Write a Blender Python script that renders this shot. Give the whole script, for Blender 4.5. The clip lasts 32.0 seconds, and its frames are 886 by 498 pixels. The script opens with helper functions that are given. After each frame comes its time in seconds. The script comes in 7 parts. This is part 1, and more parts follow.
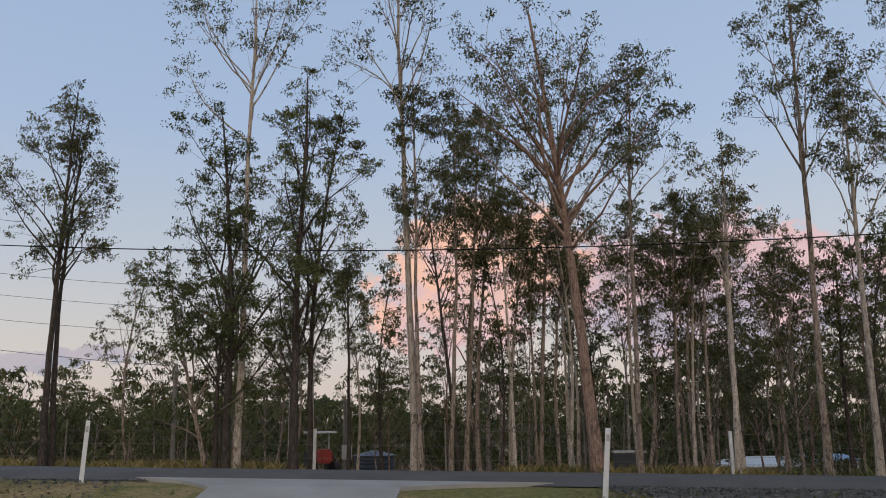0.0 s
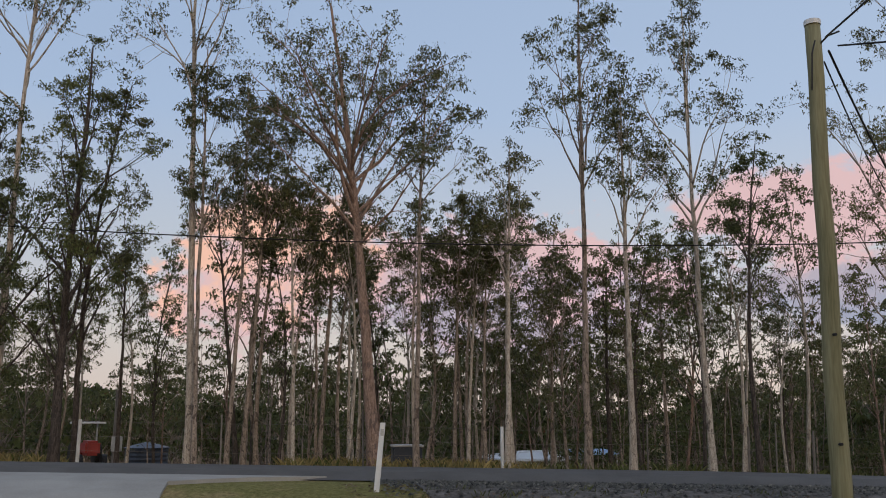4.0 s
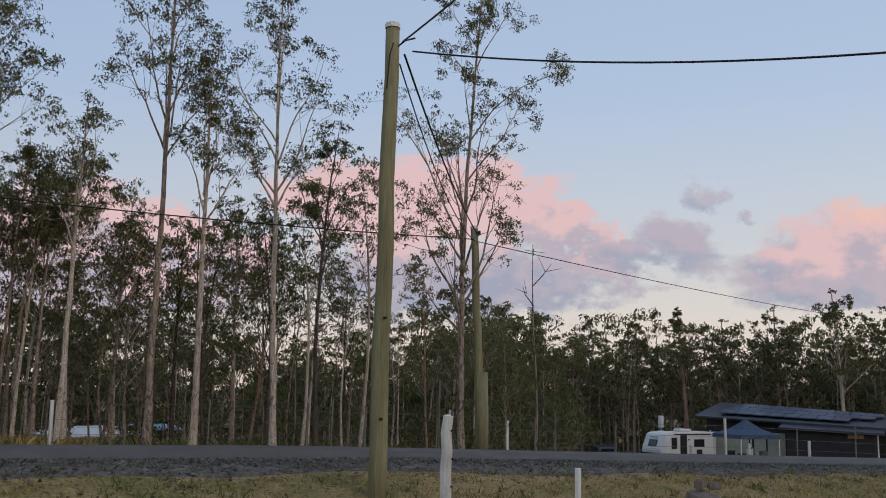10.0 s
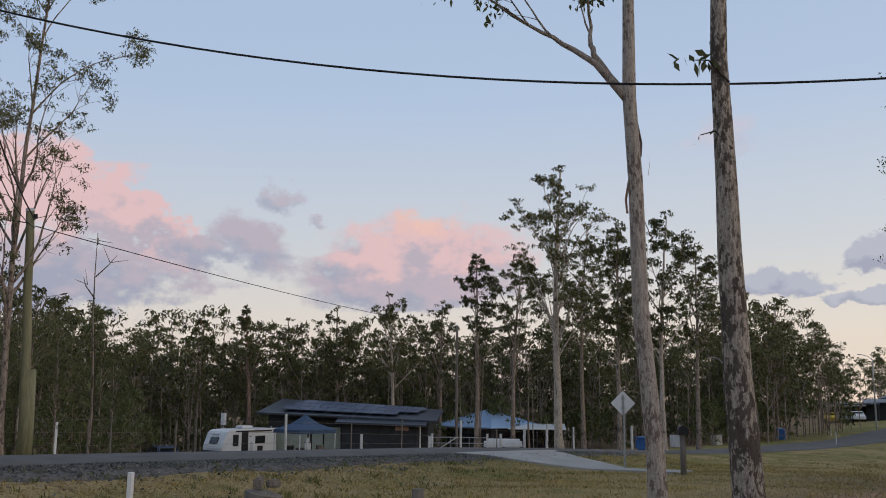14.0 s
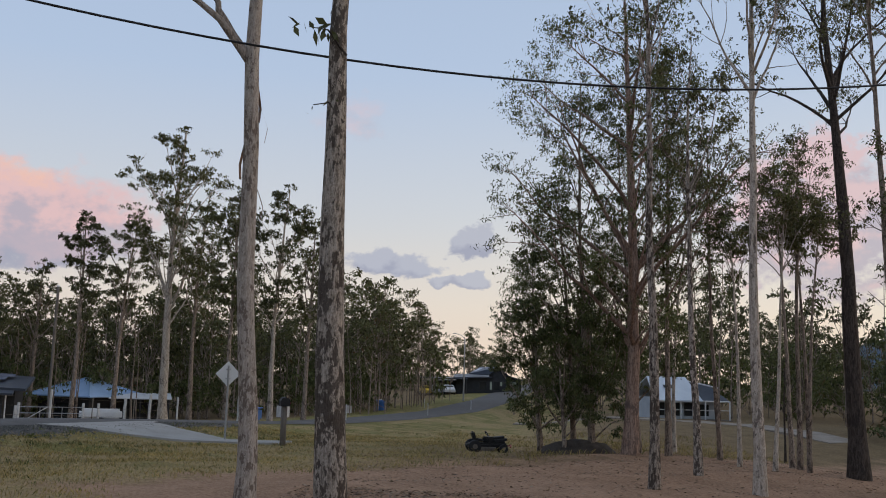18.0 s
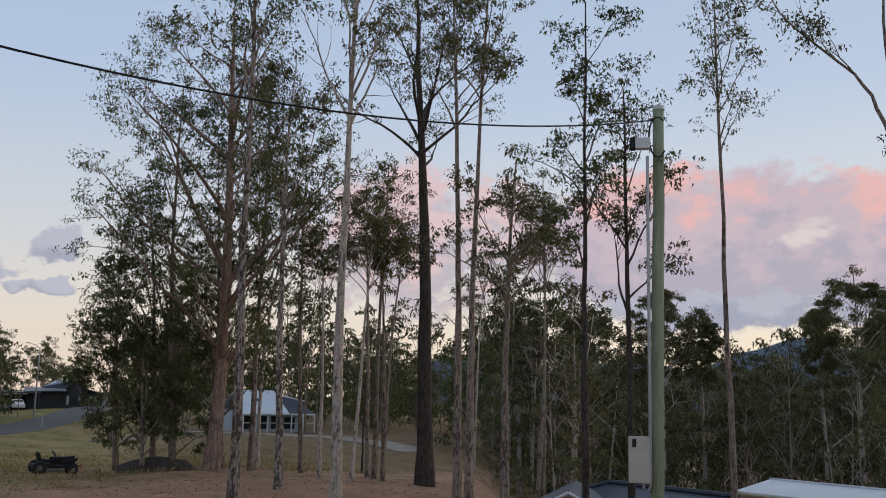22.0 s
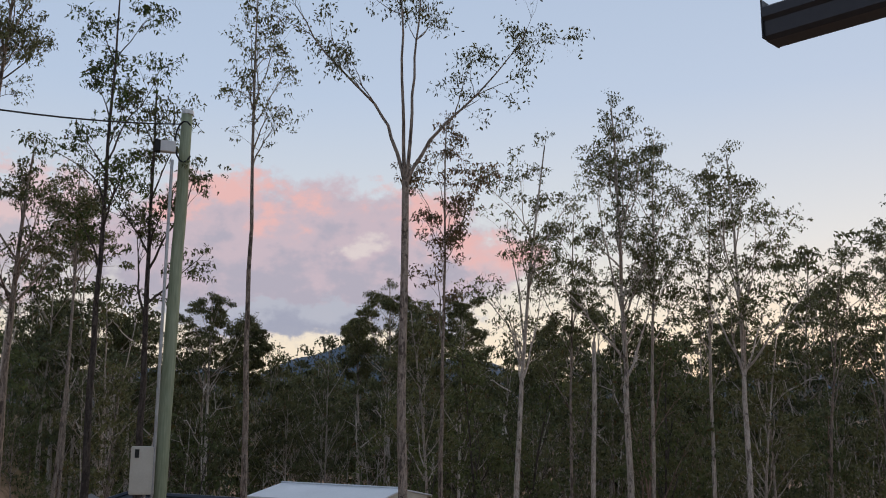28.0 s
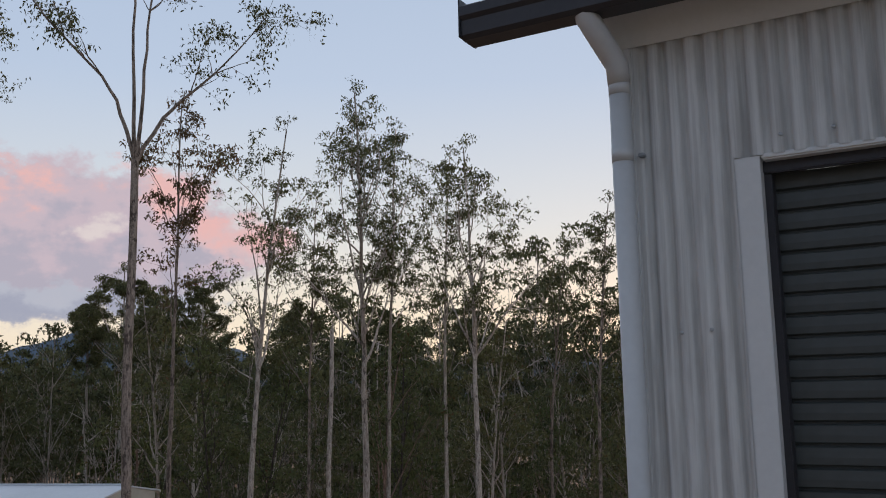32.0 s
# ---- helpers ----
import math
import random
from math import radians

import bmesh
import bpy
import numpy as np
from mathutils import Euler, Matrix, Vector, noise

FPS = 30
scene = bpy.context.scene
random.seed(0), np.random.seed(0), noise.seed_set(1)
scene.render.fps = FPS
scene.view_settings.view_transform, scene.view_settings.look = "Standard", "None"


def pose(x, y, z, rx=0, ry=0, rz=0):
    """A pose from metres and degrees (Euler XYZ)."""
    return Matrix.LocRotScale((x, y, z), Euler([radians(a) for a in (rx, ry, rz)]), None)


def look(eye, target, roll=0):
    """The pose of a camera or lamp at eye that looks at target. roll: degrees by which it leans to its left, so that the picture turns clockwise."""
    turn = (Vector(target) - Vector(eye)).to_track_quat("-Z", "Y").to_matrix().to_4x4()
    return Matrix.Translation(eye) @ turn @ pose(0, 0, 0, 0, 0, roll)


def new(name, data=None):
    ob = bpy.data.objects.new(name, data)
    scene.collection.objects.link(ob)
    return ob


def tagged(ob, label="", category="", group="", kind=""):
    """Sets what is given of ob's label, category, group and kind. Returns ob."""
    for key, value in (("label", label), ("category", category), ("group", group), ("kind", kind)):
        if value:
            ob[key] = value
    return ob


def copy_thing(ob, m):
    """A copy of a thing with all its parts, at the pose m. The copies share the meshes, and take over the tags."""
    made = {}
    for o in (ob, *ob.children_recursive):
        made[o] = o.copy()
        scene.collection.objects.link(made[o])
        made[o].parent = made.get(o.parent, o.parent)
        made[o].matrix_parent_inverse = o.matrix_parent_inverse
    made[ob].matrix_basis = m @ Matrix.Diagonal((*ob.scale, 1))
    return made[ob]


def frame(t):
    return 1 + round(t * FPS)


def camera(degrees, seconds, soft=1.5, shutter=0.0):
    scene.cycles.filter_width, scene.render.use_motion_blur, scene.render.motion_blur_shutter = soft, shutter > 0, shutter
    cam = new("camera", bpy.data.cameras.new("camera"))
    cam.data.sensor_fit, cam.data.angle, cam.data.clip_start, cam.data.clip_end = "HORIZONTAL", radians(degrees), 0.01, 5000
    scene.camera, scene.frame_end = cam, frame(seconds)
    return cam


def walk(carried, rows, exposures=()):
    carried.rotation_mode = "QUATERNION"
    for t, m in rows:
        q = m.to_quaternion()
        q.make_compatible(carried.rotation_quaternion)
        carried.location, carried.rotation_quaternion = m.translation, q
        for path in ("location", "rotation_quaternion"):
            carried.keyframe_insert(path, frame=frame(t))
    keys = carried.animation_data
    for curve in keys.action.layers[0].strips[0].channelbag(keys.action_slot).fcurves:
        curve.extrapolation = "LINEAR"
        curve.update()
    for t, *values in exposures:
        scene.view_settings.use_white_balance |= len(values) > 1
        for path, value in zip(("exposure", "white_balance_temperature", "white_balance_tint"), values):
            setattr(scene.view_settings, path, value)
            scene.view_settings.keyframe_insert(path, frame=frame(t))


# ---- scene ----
cam = camera(51.22, 32.0, soft=1.0)
# seconds, place, then yaw, pitch and roll in degrees
ROWS = [
    (0, 0.0019, -0.0058, 1.6031, 0.167, 10.479, 0.555),
    (0.5, 0.0188, -0.0366, 1.616, -0.907, 10.427, 0.294),
    (1, 0.0328, -0.0472, 1.6189, -2.252, 10.416, 0.08),
    (1.5, 0.0485, -0.0418, 1.6244, -4.041, 10.417, 0.029),
    (2, 0.0677, -0.0304, 1.6416, -5.827, 10.307, -0.043),
    (2.5, 0.0846, -0.021, 1.6517, -7.652, 10.251, -0.141),
    (4.5, 0.1592, -0.003, 1.6045, -14.631, 9.854, -0.462),
    (5, 0.1789, 0.0046, 1.5981, -16.469, 9.598, -0.683),
    (5.5, 0.2003, 0.0023, 1.5972, -18.359, 9.556, -0.69),
    (6, 0.2118, -0.0009, 1.5959, -20.152, 9.543, -0.82),
    (6.5, 0.2228, 0.0025, 1.5934, -21.92, 9.522, -0.908),
    (7, 0.2331, 0.0091, 1.5949, -23.716, 9.44, -1.162),
    (7.5, 0.2522, 0.0147, 1.5962, -25.591, 9.452, -1.206),
    (8, 0.2809, 0.0167, 1.6089, -27.926, 9.404, -1.089),
    (8.5, 0.3032, -0.0009, 1.621, -30.052, 9.422, -0.994),
    (9, 0.3328, -0.0351, 1.621, -31.523, 9.409, -0.95),
    (9.5, 0.3666, -0.0747, 1.6163, -34.011, 9.055, -1.059),
    (10, 0.396, -0.0827, 1.6128, -38.424, 8.877, -1.16),
    (10.5, 0.4206, -0.0663, 1.6142, -42.605, 9.02, -1.036),
    (11, 0.4418, -0.0616, 1.6141, -46.068, 9.252, -1.148),
    (11.5, 0.4443, -0.0435, 1.6212, -49.496, 9.592, -1.178),
    (12, 0.4502, -0.0101, 1.6216, -52.949, 9.425, -1.159),
    (12.5, 0.4563, 0.0135, 1.6212, -56.42, 9.377, -1.049),
    (13, 0.4724, 0.0355, 1.6156, -59.899, 9.401, -0.889),
    (13.5, 0.5019, 0.0366, 1.6147, -62.482, 9.296, -0.708),
    (15.5, 0.7588, 0.0689, 1.6241, -70.76, 8.6, -0.112),
    (16, 0.7975, 0.0422, 1.6346, -73.502, 8.583, -0.354),
    (16.5, 0.8498, 0.0027, 1.6351, -77.974, 8.218, -0.665),
    (17, 0.8906, -0.0253, 1.6318, -81.891, 7.76, -1.102),
    (17.5, 0.9185, -0.0319, 1.6353, -85.086, 7.575, -1.488),
    (18, 0.9369, -0.057, 1.6335, -88.064, 7.739, -1.663),
    (18.5, 0.9582, -0.0871, 1.6361, -90.56, 7.789, -1.995),
    (19, 0.9873, -0.1049, 1.644, -93.417, 7.609, -1.873),
    (19.5, 1.0395, -0.1064, 1.6563, -97.361, 7.829, -1.728),
    (20, 1.0829, -0.1126, 1.6567, -99.981, 8.21, -1.599),
    (20.5, 1.0972, -0.1168, 1.6615, -102.95, 8.49, -1.368),
    (21, 1.1168, -0.1409, 1.6655, -106.271, 8.759, -1.347),
    (21.5, 1.1368, -0.1551, 1.6664, -109.751, 9.089, -1.456),
    (22, 1.1307, -0.1944, 1.6614, -112.805, 9.223, -1.456),
    (22.5, 1.1147, -0.2479, 1.6538, -115.742, 9.278, -1.5),
    (23, 1.0936, -0.3091, 1.6502, -118.409, 9.352, -1.61),
    (23.5, 1.0669, -0.3769, 1.6512, -120.933, 9.427, -1.606),
    (24, 1.0354, -0.4566, 1.6586, -123.719, 9.541, -1.495),
    (24.5, 0.9945, -0.5401, 1.6701, -126.267, 9.698, -1.185),
    (25, 0.9409, -0.6177, 1.6872, -128.441, 9.924, -0.896),
    (25.5, 0.877, -0.6715, 1.7036, -130.308, 10.042, -0.85),
    (26, 0.8322, -0.7244, 1.7138, -132.355, 10.169, -0.667),
    (26.5, 0.7997, -0.7741, 1.719, -134.796, 10.227, -0.468),
    (28.5, 0.6574, -0.9238, 1.7426, -140.874, 9.884, -0.471),
    (29, 0.6517, -0.9603, 1.7576, -142.661, 9.811, -0.349),
    (29.5, 0.6462, -0.9972, 1.7737, -144.043, 9.623, -0.195),
    (30, 0.6338, -1.0327, 1.7776, -145.84, 9.471, 0.156),
    (30.5, 0.6202, -1.0623, 1.785, -147.761, 9.379, 0.601),
    (31, 0.6083, -1.0712, 1.7868, -150.073, 9.297, 0.875),
    (31.5, 0.5973, -1.0864, 1.7858, -152.195, 9.159, 1.016),
    (32, 0.5829, -1.1043, 1.7909, -154.812, 8.961, 1.056),
]
walk(cam, [(t, pose(x, y, z, 90 + pitch, roll, yaw)) for t, x, y, z, yaw, pitch, roll in ROWS])

# ---- light ----
def shader(tree, kind, **values):
    n = tree.nodes.new(kind)
    for k, v in values.items():
        n.inputs[k].default_value = v
    return n


def calc(tree, op, a, b=None, c=None):
    n = tree.nodes.new("ShaderNodeMath")
    n.operation = op
    for i, v in enumerate((a, b, c)):
        if v is None:
            continue
        if isinstance(v, (int, float)):
            n.inputs[i].default_value = v
        else:
            tree.links.new(v, n.inputs[i])
    return n.outputs[0]


def ramp(tree, fac, stops, mode="LINEAR"):
    n = tree.nodes.new("ShaderNodeValToRGB")
    n.color_ramp.interpolation = mode
    els = n.color_ramp.elements
    while len(els) < len(stops):
        els.new(0.5)
    for e, (p, c) in zip(els, stops):
        e.position, e.color = p, (*c, 1)
    if fac is not None:
        tree.links.new(fac, n.inputs[0])
    return n.outputs[0]


def blend(tree, fac, a, b, kind="MIX"):
    n = tree.nodes.new("ShaderNodeMix")
    n.data_type, n.blend_type = "RGBA", kind
    for i, v in ((0, fac), (6, a), (7, b)):
        if isinstance(v, (int, float)):
            n.inputs[i].default_value = v
        elif isinstance(v, tuple):
            n.inputs[i].default_value = (*v, 1)
        else:
            tree.links.new(v, n.inputs[i])
    return n.outputs[2]


def fuzz(tree, vec, scale, detail=4, rough=0.55, stretch=None):
    if stretch:
        m = tree.nodes.new("ShaderNodeMapping")
        m.inputs["Scale"].default_value = stretch
        tree.links.new(vec, m.inputs[0])
        vec = m.outputs[0]
    n = shader(tree, "ShaderNodeTexNoise", Scale=scale, Detail=detail, Roughness=rough)
    tree.links.new(vec, n.inputs["Vector"])
    return n.outputs[0]


SUN_AZ = 170.0          # compass bearing of the glow after sunset, clockwise from +y
SKY = 1.0


def dusk_world():
    w = bpy.data.worlds.new("dusk_sky")
    scene.world = w
    w.use_nodes = True
    t = w.node_tree
    t.nodes.clear()
    co = t.nodes.new("ShaderNodeTexCoord").outputs["Generated"]
    sep = t.nodes.new("ShaderNodeSeparateXYZ")
    t.links.new(co, sep.inputs[0])
    X, Y, Z = sep.outputs
    el = calc(t, "MULTIPLY", calc(t, "ARCSINE", Z), 57.29578)
    az = calc(t, "MULTIPLY", calc(t, "ARCTAN2", X, Y), 57.29578)
    # clear sky: pale and warm at the horizon, blue above; warmer and lighter towards the sunset
    up = calc(t, "DIVIDE", el, 60.0)
    cool = ramp(t, up, [(0.0, (0.76, 0.62, 0.53)), (0.07, (0.71, 0.65, 0.60)), (0.15, (0.58, 0.61, 0.66)), (0.30, (0.43, 0.54, 0.72)), (0.5, (0.37, 0.48, 0.67)), (1.0, (0.36, 0.43, 0.56))])
    warm = ramp(t, up, [(0.0, (0.98, 0.78, 0.52)), (0.08, (0.90, 0.80, 0.65)), (0.17, (0.71, 0.73, 0.74)), (0.32, (0.50, 0.59, 0.74)), (0.5, (0.41, 0.51, 0.68)), (1.0, (0.37, 0.44, 0.56))])
    near = calc(t, "COSINE", calc(t, "RADIANS", calc(t, "SUBTRACT", az, SUN_AZ)))
    near = calc(t, "POWER", calc(t, "MAXIMUM", calc(t, "MULTIPLY_ADD", near, 0.5, 0.5), 0.0), 2.5)
    sky = blend(t, near, cool, warm)
    away = calc(t, "POWER", calc(t, "MAXIMUM", calc(t, "COSINE", calc(t, "RADIANS", calc(t, "ADD", az, 15.0))), 0.0), 3.0)
    sky = blend(t, away, sky, blend(t, 1.0, sky, (0.86, 0.89, 0.93), "MULTIPLY"))
    nish = t.nodes.new("ShaderNodeTexSky")
    nish.sky_type, nish.sun_disc, nish.sun_elevation, nish.sun_rotation = "NISHITA", False, radians(0.5), radians(SUN_AZ)
    sky = blend(t, 0.02, sky, nish.outputs[0], "ADD")
    # clouds: soft masses with ragged edges, lit pink from the sunset above and mauve-grey below
    flat = t.nodes.new("ShaderNodeCombineXYZ")
    t.links.new(az, flat.inputs[0])
    t.links.new(calc(t, "MULTIPLY", el, 1.35), flat.inputs[1])
    push = shader(t, "ShaderNodeTexNoise", Scale=0.33, Detail=6, Roughness=0.62)
    t.links.new(flat.outputs[0], push.inputs["Vector"])
    pr = t.nodes.new("ShaderNodeSeparateColor")
    t.links.new(push.outputs[1], pr.inputs[0])
    azw = calc(t, "MULTIPLY_ADD", calc(t, "SUBTRACT", pr.outputs[0], 0.5), 5.0, az)
    elw = calc(t, "MULTIPLY_ADD", calc(t, "SUBTRACT", pr.outputs[1], 0.5), 3.4, el)
    n1 = fuzz(t, flat.outputs[0], 0.16, 6, 0.6)
    n2 = fuzz(t, flat.outputs[0], 0.42, 4, 0.55)
    n3 = fuzz(t, flat.outputs[0], 1.3, 5, 0.6)
    rag = calc(t, "MULTIPLY_ADD", calc(t, "SUBTRACT", n1, 0.5), 3.2, calc(t, "MULTIPLY_ADD", calc(t, "SUBTRACT", n3, 0.5), 2.0, calc(t, "MULTIPLY", calc(t, "SUBTRACT", n2, 0.5), 3.4)))

    def cloud(az0, el0, wa, we, soft, lit, grey, tilt=0.0, ragged=1.0, dens=1.0):
        nonlocal sky
        da = calc(t, "DIVIDE", calc(t, "SUBTRACT", azw, az0), wa)
        de = calc(t, "DIVIDE", calc(t, "SUBTRACT", elw, calc(t, "MULTIPLY_ADD", calc(t, "SUBTRACT", az, az0), tilt, el0)), we)
        s = calc(t, "SUBTRACT", 1.0, calc(t, "ADD", calc(t, "MULTIPLY", da, da), calc(t, "MULTIPLY", de, de)))
        s = calc(t, "MAXIMUM", s, -3.0)
        m = calc(t, "MULTIPLY_ADD", rag, ragged, s)
        r = t.nodes.new("ShaderNodeMapRange")
        r.interpolation_type = "SMOOTHSTEP"
        r.inputs[2].default_value = soft
        r.inputs[4].default_value = dens
        t.links.new(m, r.inputs[0])
        h = calc(t, "MULTIPLY_ADD", calc(t, "SUBTRACT", n2, 0.5), 2.6, calc(t, "MULTIPLY_ADD", de, 0.55, calc(t, "MULTIPLY", calc(t, "SUBTRACT", n1, 0.5), 1.1)))
        col = ramp(t, calc(t, "ADD", h, 0.5), [(0.15, grey), (0.75, lit)], "EASE")
        sky = blend(t, r.outputs[0], sky, col)

    PINK, ORANGE, MAUVE, GREY, SLATE = (0.74, 0.52, 0.53), (0.90, 0.55, 0.42), (0.48, 0.43, 0.50), (0.36, 0.38, 0.48), (0.47, 0.49, 0.57)
    cloud(-22.0, 3.5, 5.0, 0.8, 0.6, MAUVE, GREY, 0.05, 0.6, 0.8)
    cloud(17.0, 7.5, 13.0, 4.6, 0.5, PINK, MAUVE, 0.0, 0.6)
    cloud(2.0, 8.5, 7.5, 5.2, 0.5, ORANGE, PINK, 0.15, 0.5)
    cloud(40.0, 6.9, 12.0, 2.9, 0.7, MAUVE, GREY, 0.0, 0.45)
    cloud(36.5, 11.6, 10.5, 3.5, 0.6, PINK, PINK, 0.0, 0.5)
    cloud(46.0, 10.0, 4.0, 2.4, 0.5, PINK, MAUVE, -0.3, 0.7)
    cloud(49.8, 8.4, 2.6, 1.0, 0.8, MAUVE, GREY, -0.1, 0.5, 0.9)
    cloud(54.2, 12.0, 1.7, 0.85, 1.0, MAUVE, GREY, -0.2, 0.35, 0.8)
    cloud(53.0, 9.2, 3.1, 2.1, 1.0, MAUVE, GREY, -0.35, 0.45, 0.95)
    cloud(56.8, 10.5, 0.9, 0.4, 1.0, MAUVE, GREY, -0.1, 0.35, 0.7)
    cloud(57.6, 7.4, 0.8, 0.5, 1.0, MAUVE, GREY, -0.2, 0.35, 0.7)
    cloud(60.5, 7.4, 5.5, 2.4, 0.9, MAUVE, GREY, 0.1, 0.35)
    cloud(63.8, 8.5, 7.4, 3.5, 0.8, PINK, MAUVE, 0.0, 0.35)
    cloud(63.8, 6.4, 6.5, 1.1, 0.8, MAUVE, GREY, 0.0, 0.4, 0.8)
    cloud(63.4, 10.4, 2.6, 1.2, 1.2, ORANGE, PINK, 0.0, 0.4, 0.6)
    cloud(82.0, 15.4, 2.6, 1.3, 1.6, PINK, MAUVE, 0.0, 0.6, 0.4)
    cloud(84.6, 6.9, 3.2, 1.0, 0.6, SLATE, GREY, -0.05, 0.45)
    cloud(88.9, 6.0, 1.8, 0.55, 0.6, SLATE, GREY, 0.0, 0.4, 0.9)
    cloud(89.9, 8.3, 1.9, 1.0, 0.6, SLATE, GREY, 0.1, 0.45, 0.95)
    cloud(112.0, 9.5, 9.0, 5.0, 0.6, PINK, MAUVE, 0.0, 0.6, 0.8)
    HAZE, CREAM, ROSE = (0.58, 0.48, 0.54), (0.80, 0.72, 0.68), (0.84, 0.49, 0.46)
    cloud(130.5, 9.2, 15.5, 5.4, 0.5, HAZE, (0.45, 0.42, 0.50), 0.0, 0.28)
    cloud(126.5, 12.2, 7.0, 2.2, 0.9, ROSE, HAZE, -0.05, 0.55, 0.85)
    cloud(137.5, 12.0, 4.5, 2.0, 0.9, ROSE, HAZE, -0.25, 0.55, 0.85)
    cloud(142.0, 9.6, 4.6, 1.8, 0.9, ROSE, PINK, -0.15, 0.5, 0.85)
    cloud(134.2, 9.9, 2.2, 0.9, 1.4, CREAM, HAZE, 0.1, 0.8, 0.65)
    cloud(131.0, 5.6, 12.0, 1.3, 0.6, SLATE, GREY, 0.0, 0.5, 0.9)
    bg = shader(t, "ShaderNodeBackground", Strength=SKY)
    t.links.new(sky, bg.inputs[0])
    out = t.nodes.new("ShaderNodeOutputWorld")
    t.links.new(bg.outputs[0], out.inputs[0])


dusk_world()
sun = new("sun", bpy.data.lights.new("sun", "SUN"))
sun.data.energy, sun.data.angle, sun.data.color = 0.9, radians(40), (1.0, 0.78, 0.55)
sun.matrix_world = look((60 * math.sin(radians(SUN_AZ)), 60 * math.cos(radians(SUN_AZ)), 18), (0, 0, 0))


# ---- materials ----
def surface(name, rough=0.8, metal=0.0, spec=0.3):
    m = bpy.data.materials.new(name)
    m.use_nodes = True
    t = m.node_tree
    b = t.nodes["Principled BSDF"]
    b.inputs["Roughness"].default_value, b.inputs["Metallic"].default_value = rough, metal
    b.inputs["Specular IOR Level"].default_value = spec
    co = t.nodes.new("ShaderNodeTexCoord").outputs["Object"]
    return m, t, b, co


def relief(t, b, height, strength, dist=0.02):
    n = shader(t, "ShaderNodeBump", Strength=strength, Distance=dist)
    t.links.new(height, n.inputs["Height"])
    t.links.new(n.outputs[0], b.inputs["Normal"])


def mottled(name, dark, light, scale=6.0, fine=60.0, rough=0.8, metal=0.0, bump=0.2, spec=0.3, stretch=None, dist=0.01, vary=0.0):
    """Two scales of noise between two colours, with fine relief."""
    m, t, b, co = surface(name, rough, metal, spec)
    big, small = fuzz(t, co, scale, 4, 0.6, stretch), fuzz(t, co, fine, 3, 0.6, stretch)
    f = calc(t, "ADD", calc(t, "MULTIPLY", big, 0.65), calc(t, "MULTIPLY", small, 0.35))
    c = ramp(t, f, [(0.32, dark), (0.68, light)])
    if vary:
        inf = t.nodes.new("ShaderNodeObjectInfo").outputs["Random"]
        c = blend(t, 1.0, c, ramp(t, inf, [(0, (1 - vary,) * 3), (1, (1, 1, 1))]), "MULTIPLY")
    t.links.new(c, b.inputs["Base Color"])
    if bump:
        relief(t, b, f, bump, dist)
    return m


def bark(name, dark, light, patch, amount=0.42, fine=1.0, bump=0.6):
    """Gum bark: streaks along the trunk, fine flakes, and patches where old bark still clings."""
    m, t, b, co = surface(name, 0.9, 0, 0.15)
    streak = fuzz(t, co, 22 * fine, 5, 0.65, (1, 1, 0.2))
    flake = fuzz(t, co, 46 * fine, 4, 0.7, (1, 1, 0.5))
    blot = fuzz(t, co, 13 * fine, 5, 0.68, (1, 1, 0.45))
    large = fuzz(t, co, 1.6, 3, 0.6, (1, 1, 0.7))
    c = ramp(t, calc(t, "ADD", calc(t, "MULTIPLY", streak, 0.55), calc(t, "MULTIPLY", flake, 0.45)), [(0.41, dark), (0.57, light)])
    k = ramp(t, calc(t, "MULTIPLY_ADD", calc(t, "SUBTRACT", large, 0.5), 0.7, blot), [(amount - 0.018, (1, 1, 1)), (amount + 0.018, (0, 0, 0))])
    c = blend(t, calc(t, "MULTIPLY", k, 0.85), c, patch)
    inf = t.nodes.new("ShaderNodeObjectInfo").outputs["Random"]
    c = blend(t, 1.0, c, ramp(t, inf, [(0, (0.78, 0.76, 0.74)), (1, (1, 1, 1))]), "MULTIPLY")
    t.links.new(c, b.inputs["Base Color"])
    relief(t, b, calc(t, "ADD", streak, calc(t, "ADD", flake, blot)), bump, 0.03)
    return m


def leafage(name, dark, light, rust=(0.16, 0.09, 0.045), rusty=0.06):
    m, t, b, co = surface(name, 0.55, 0, 0.25)
    isl = t.nodes.new("ShaderNodeNewGeometry").outputs["Random Per Island"]
    c = ramp(t, isl, [(0.0, dark), (0.6, light), (1.0 - rusty, light), (1.0, rust)])
    inf = t.nodes.new("ShaderNodeObjectInfo").outputs["Random"]
    c = blend(t, 1.0, c, ramp(t, inf, [(0, (0.75, 0.78, 0.75)), (1, (1.1, 1.06, 0.95))]), "MULTIPLY")
    big = fuzz(t, co, 0.7, 3)
    c = blend(t, 1.0, c, ramp(t, big, [(0.3, (0.7, 0.72, 0.72)), (0.7, (1.15, 1.12, 1.05))]), "MULTIPLY")
    t.links.new(c, b.inputs["Base Color"])
    tr = t.nodes.new("ShaderNodeBsdfTranslucent")
    t.links.new(c, tr.inputs[0])
    mx = t.nodes.new("ShaderNodeMixShader")
    mx.inputs[0].default_value = 0.38
    t.links.new(b.outputs[0], mx.inputs[1])
    t.links.new(tr.outputs[0], mx.inputs[2])
    t.links.new(mx.outputs[0], t.nodes["Material Output"].inputs[0])
    return m


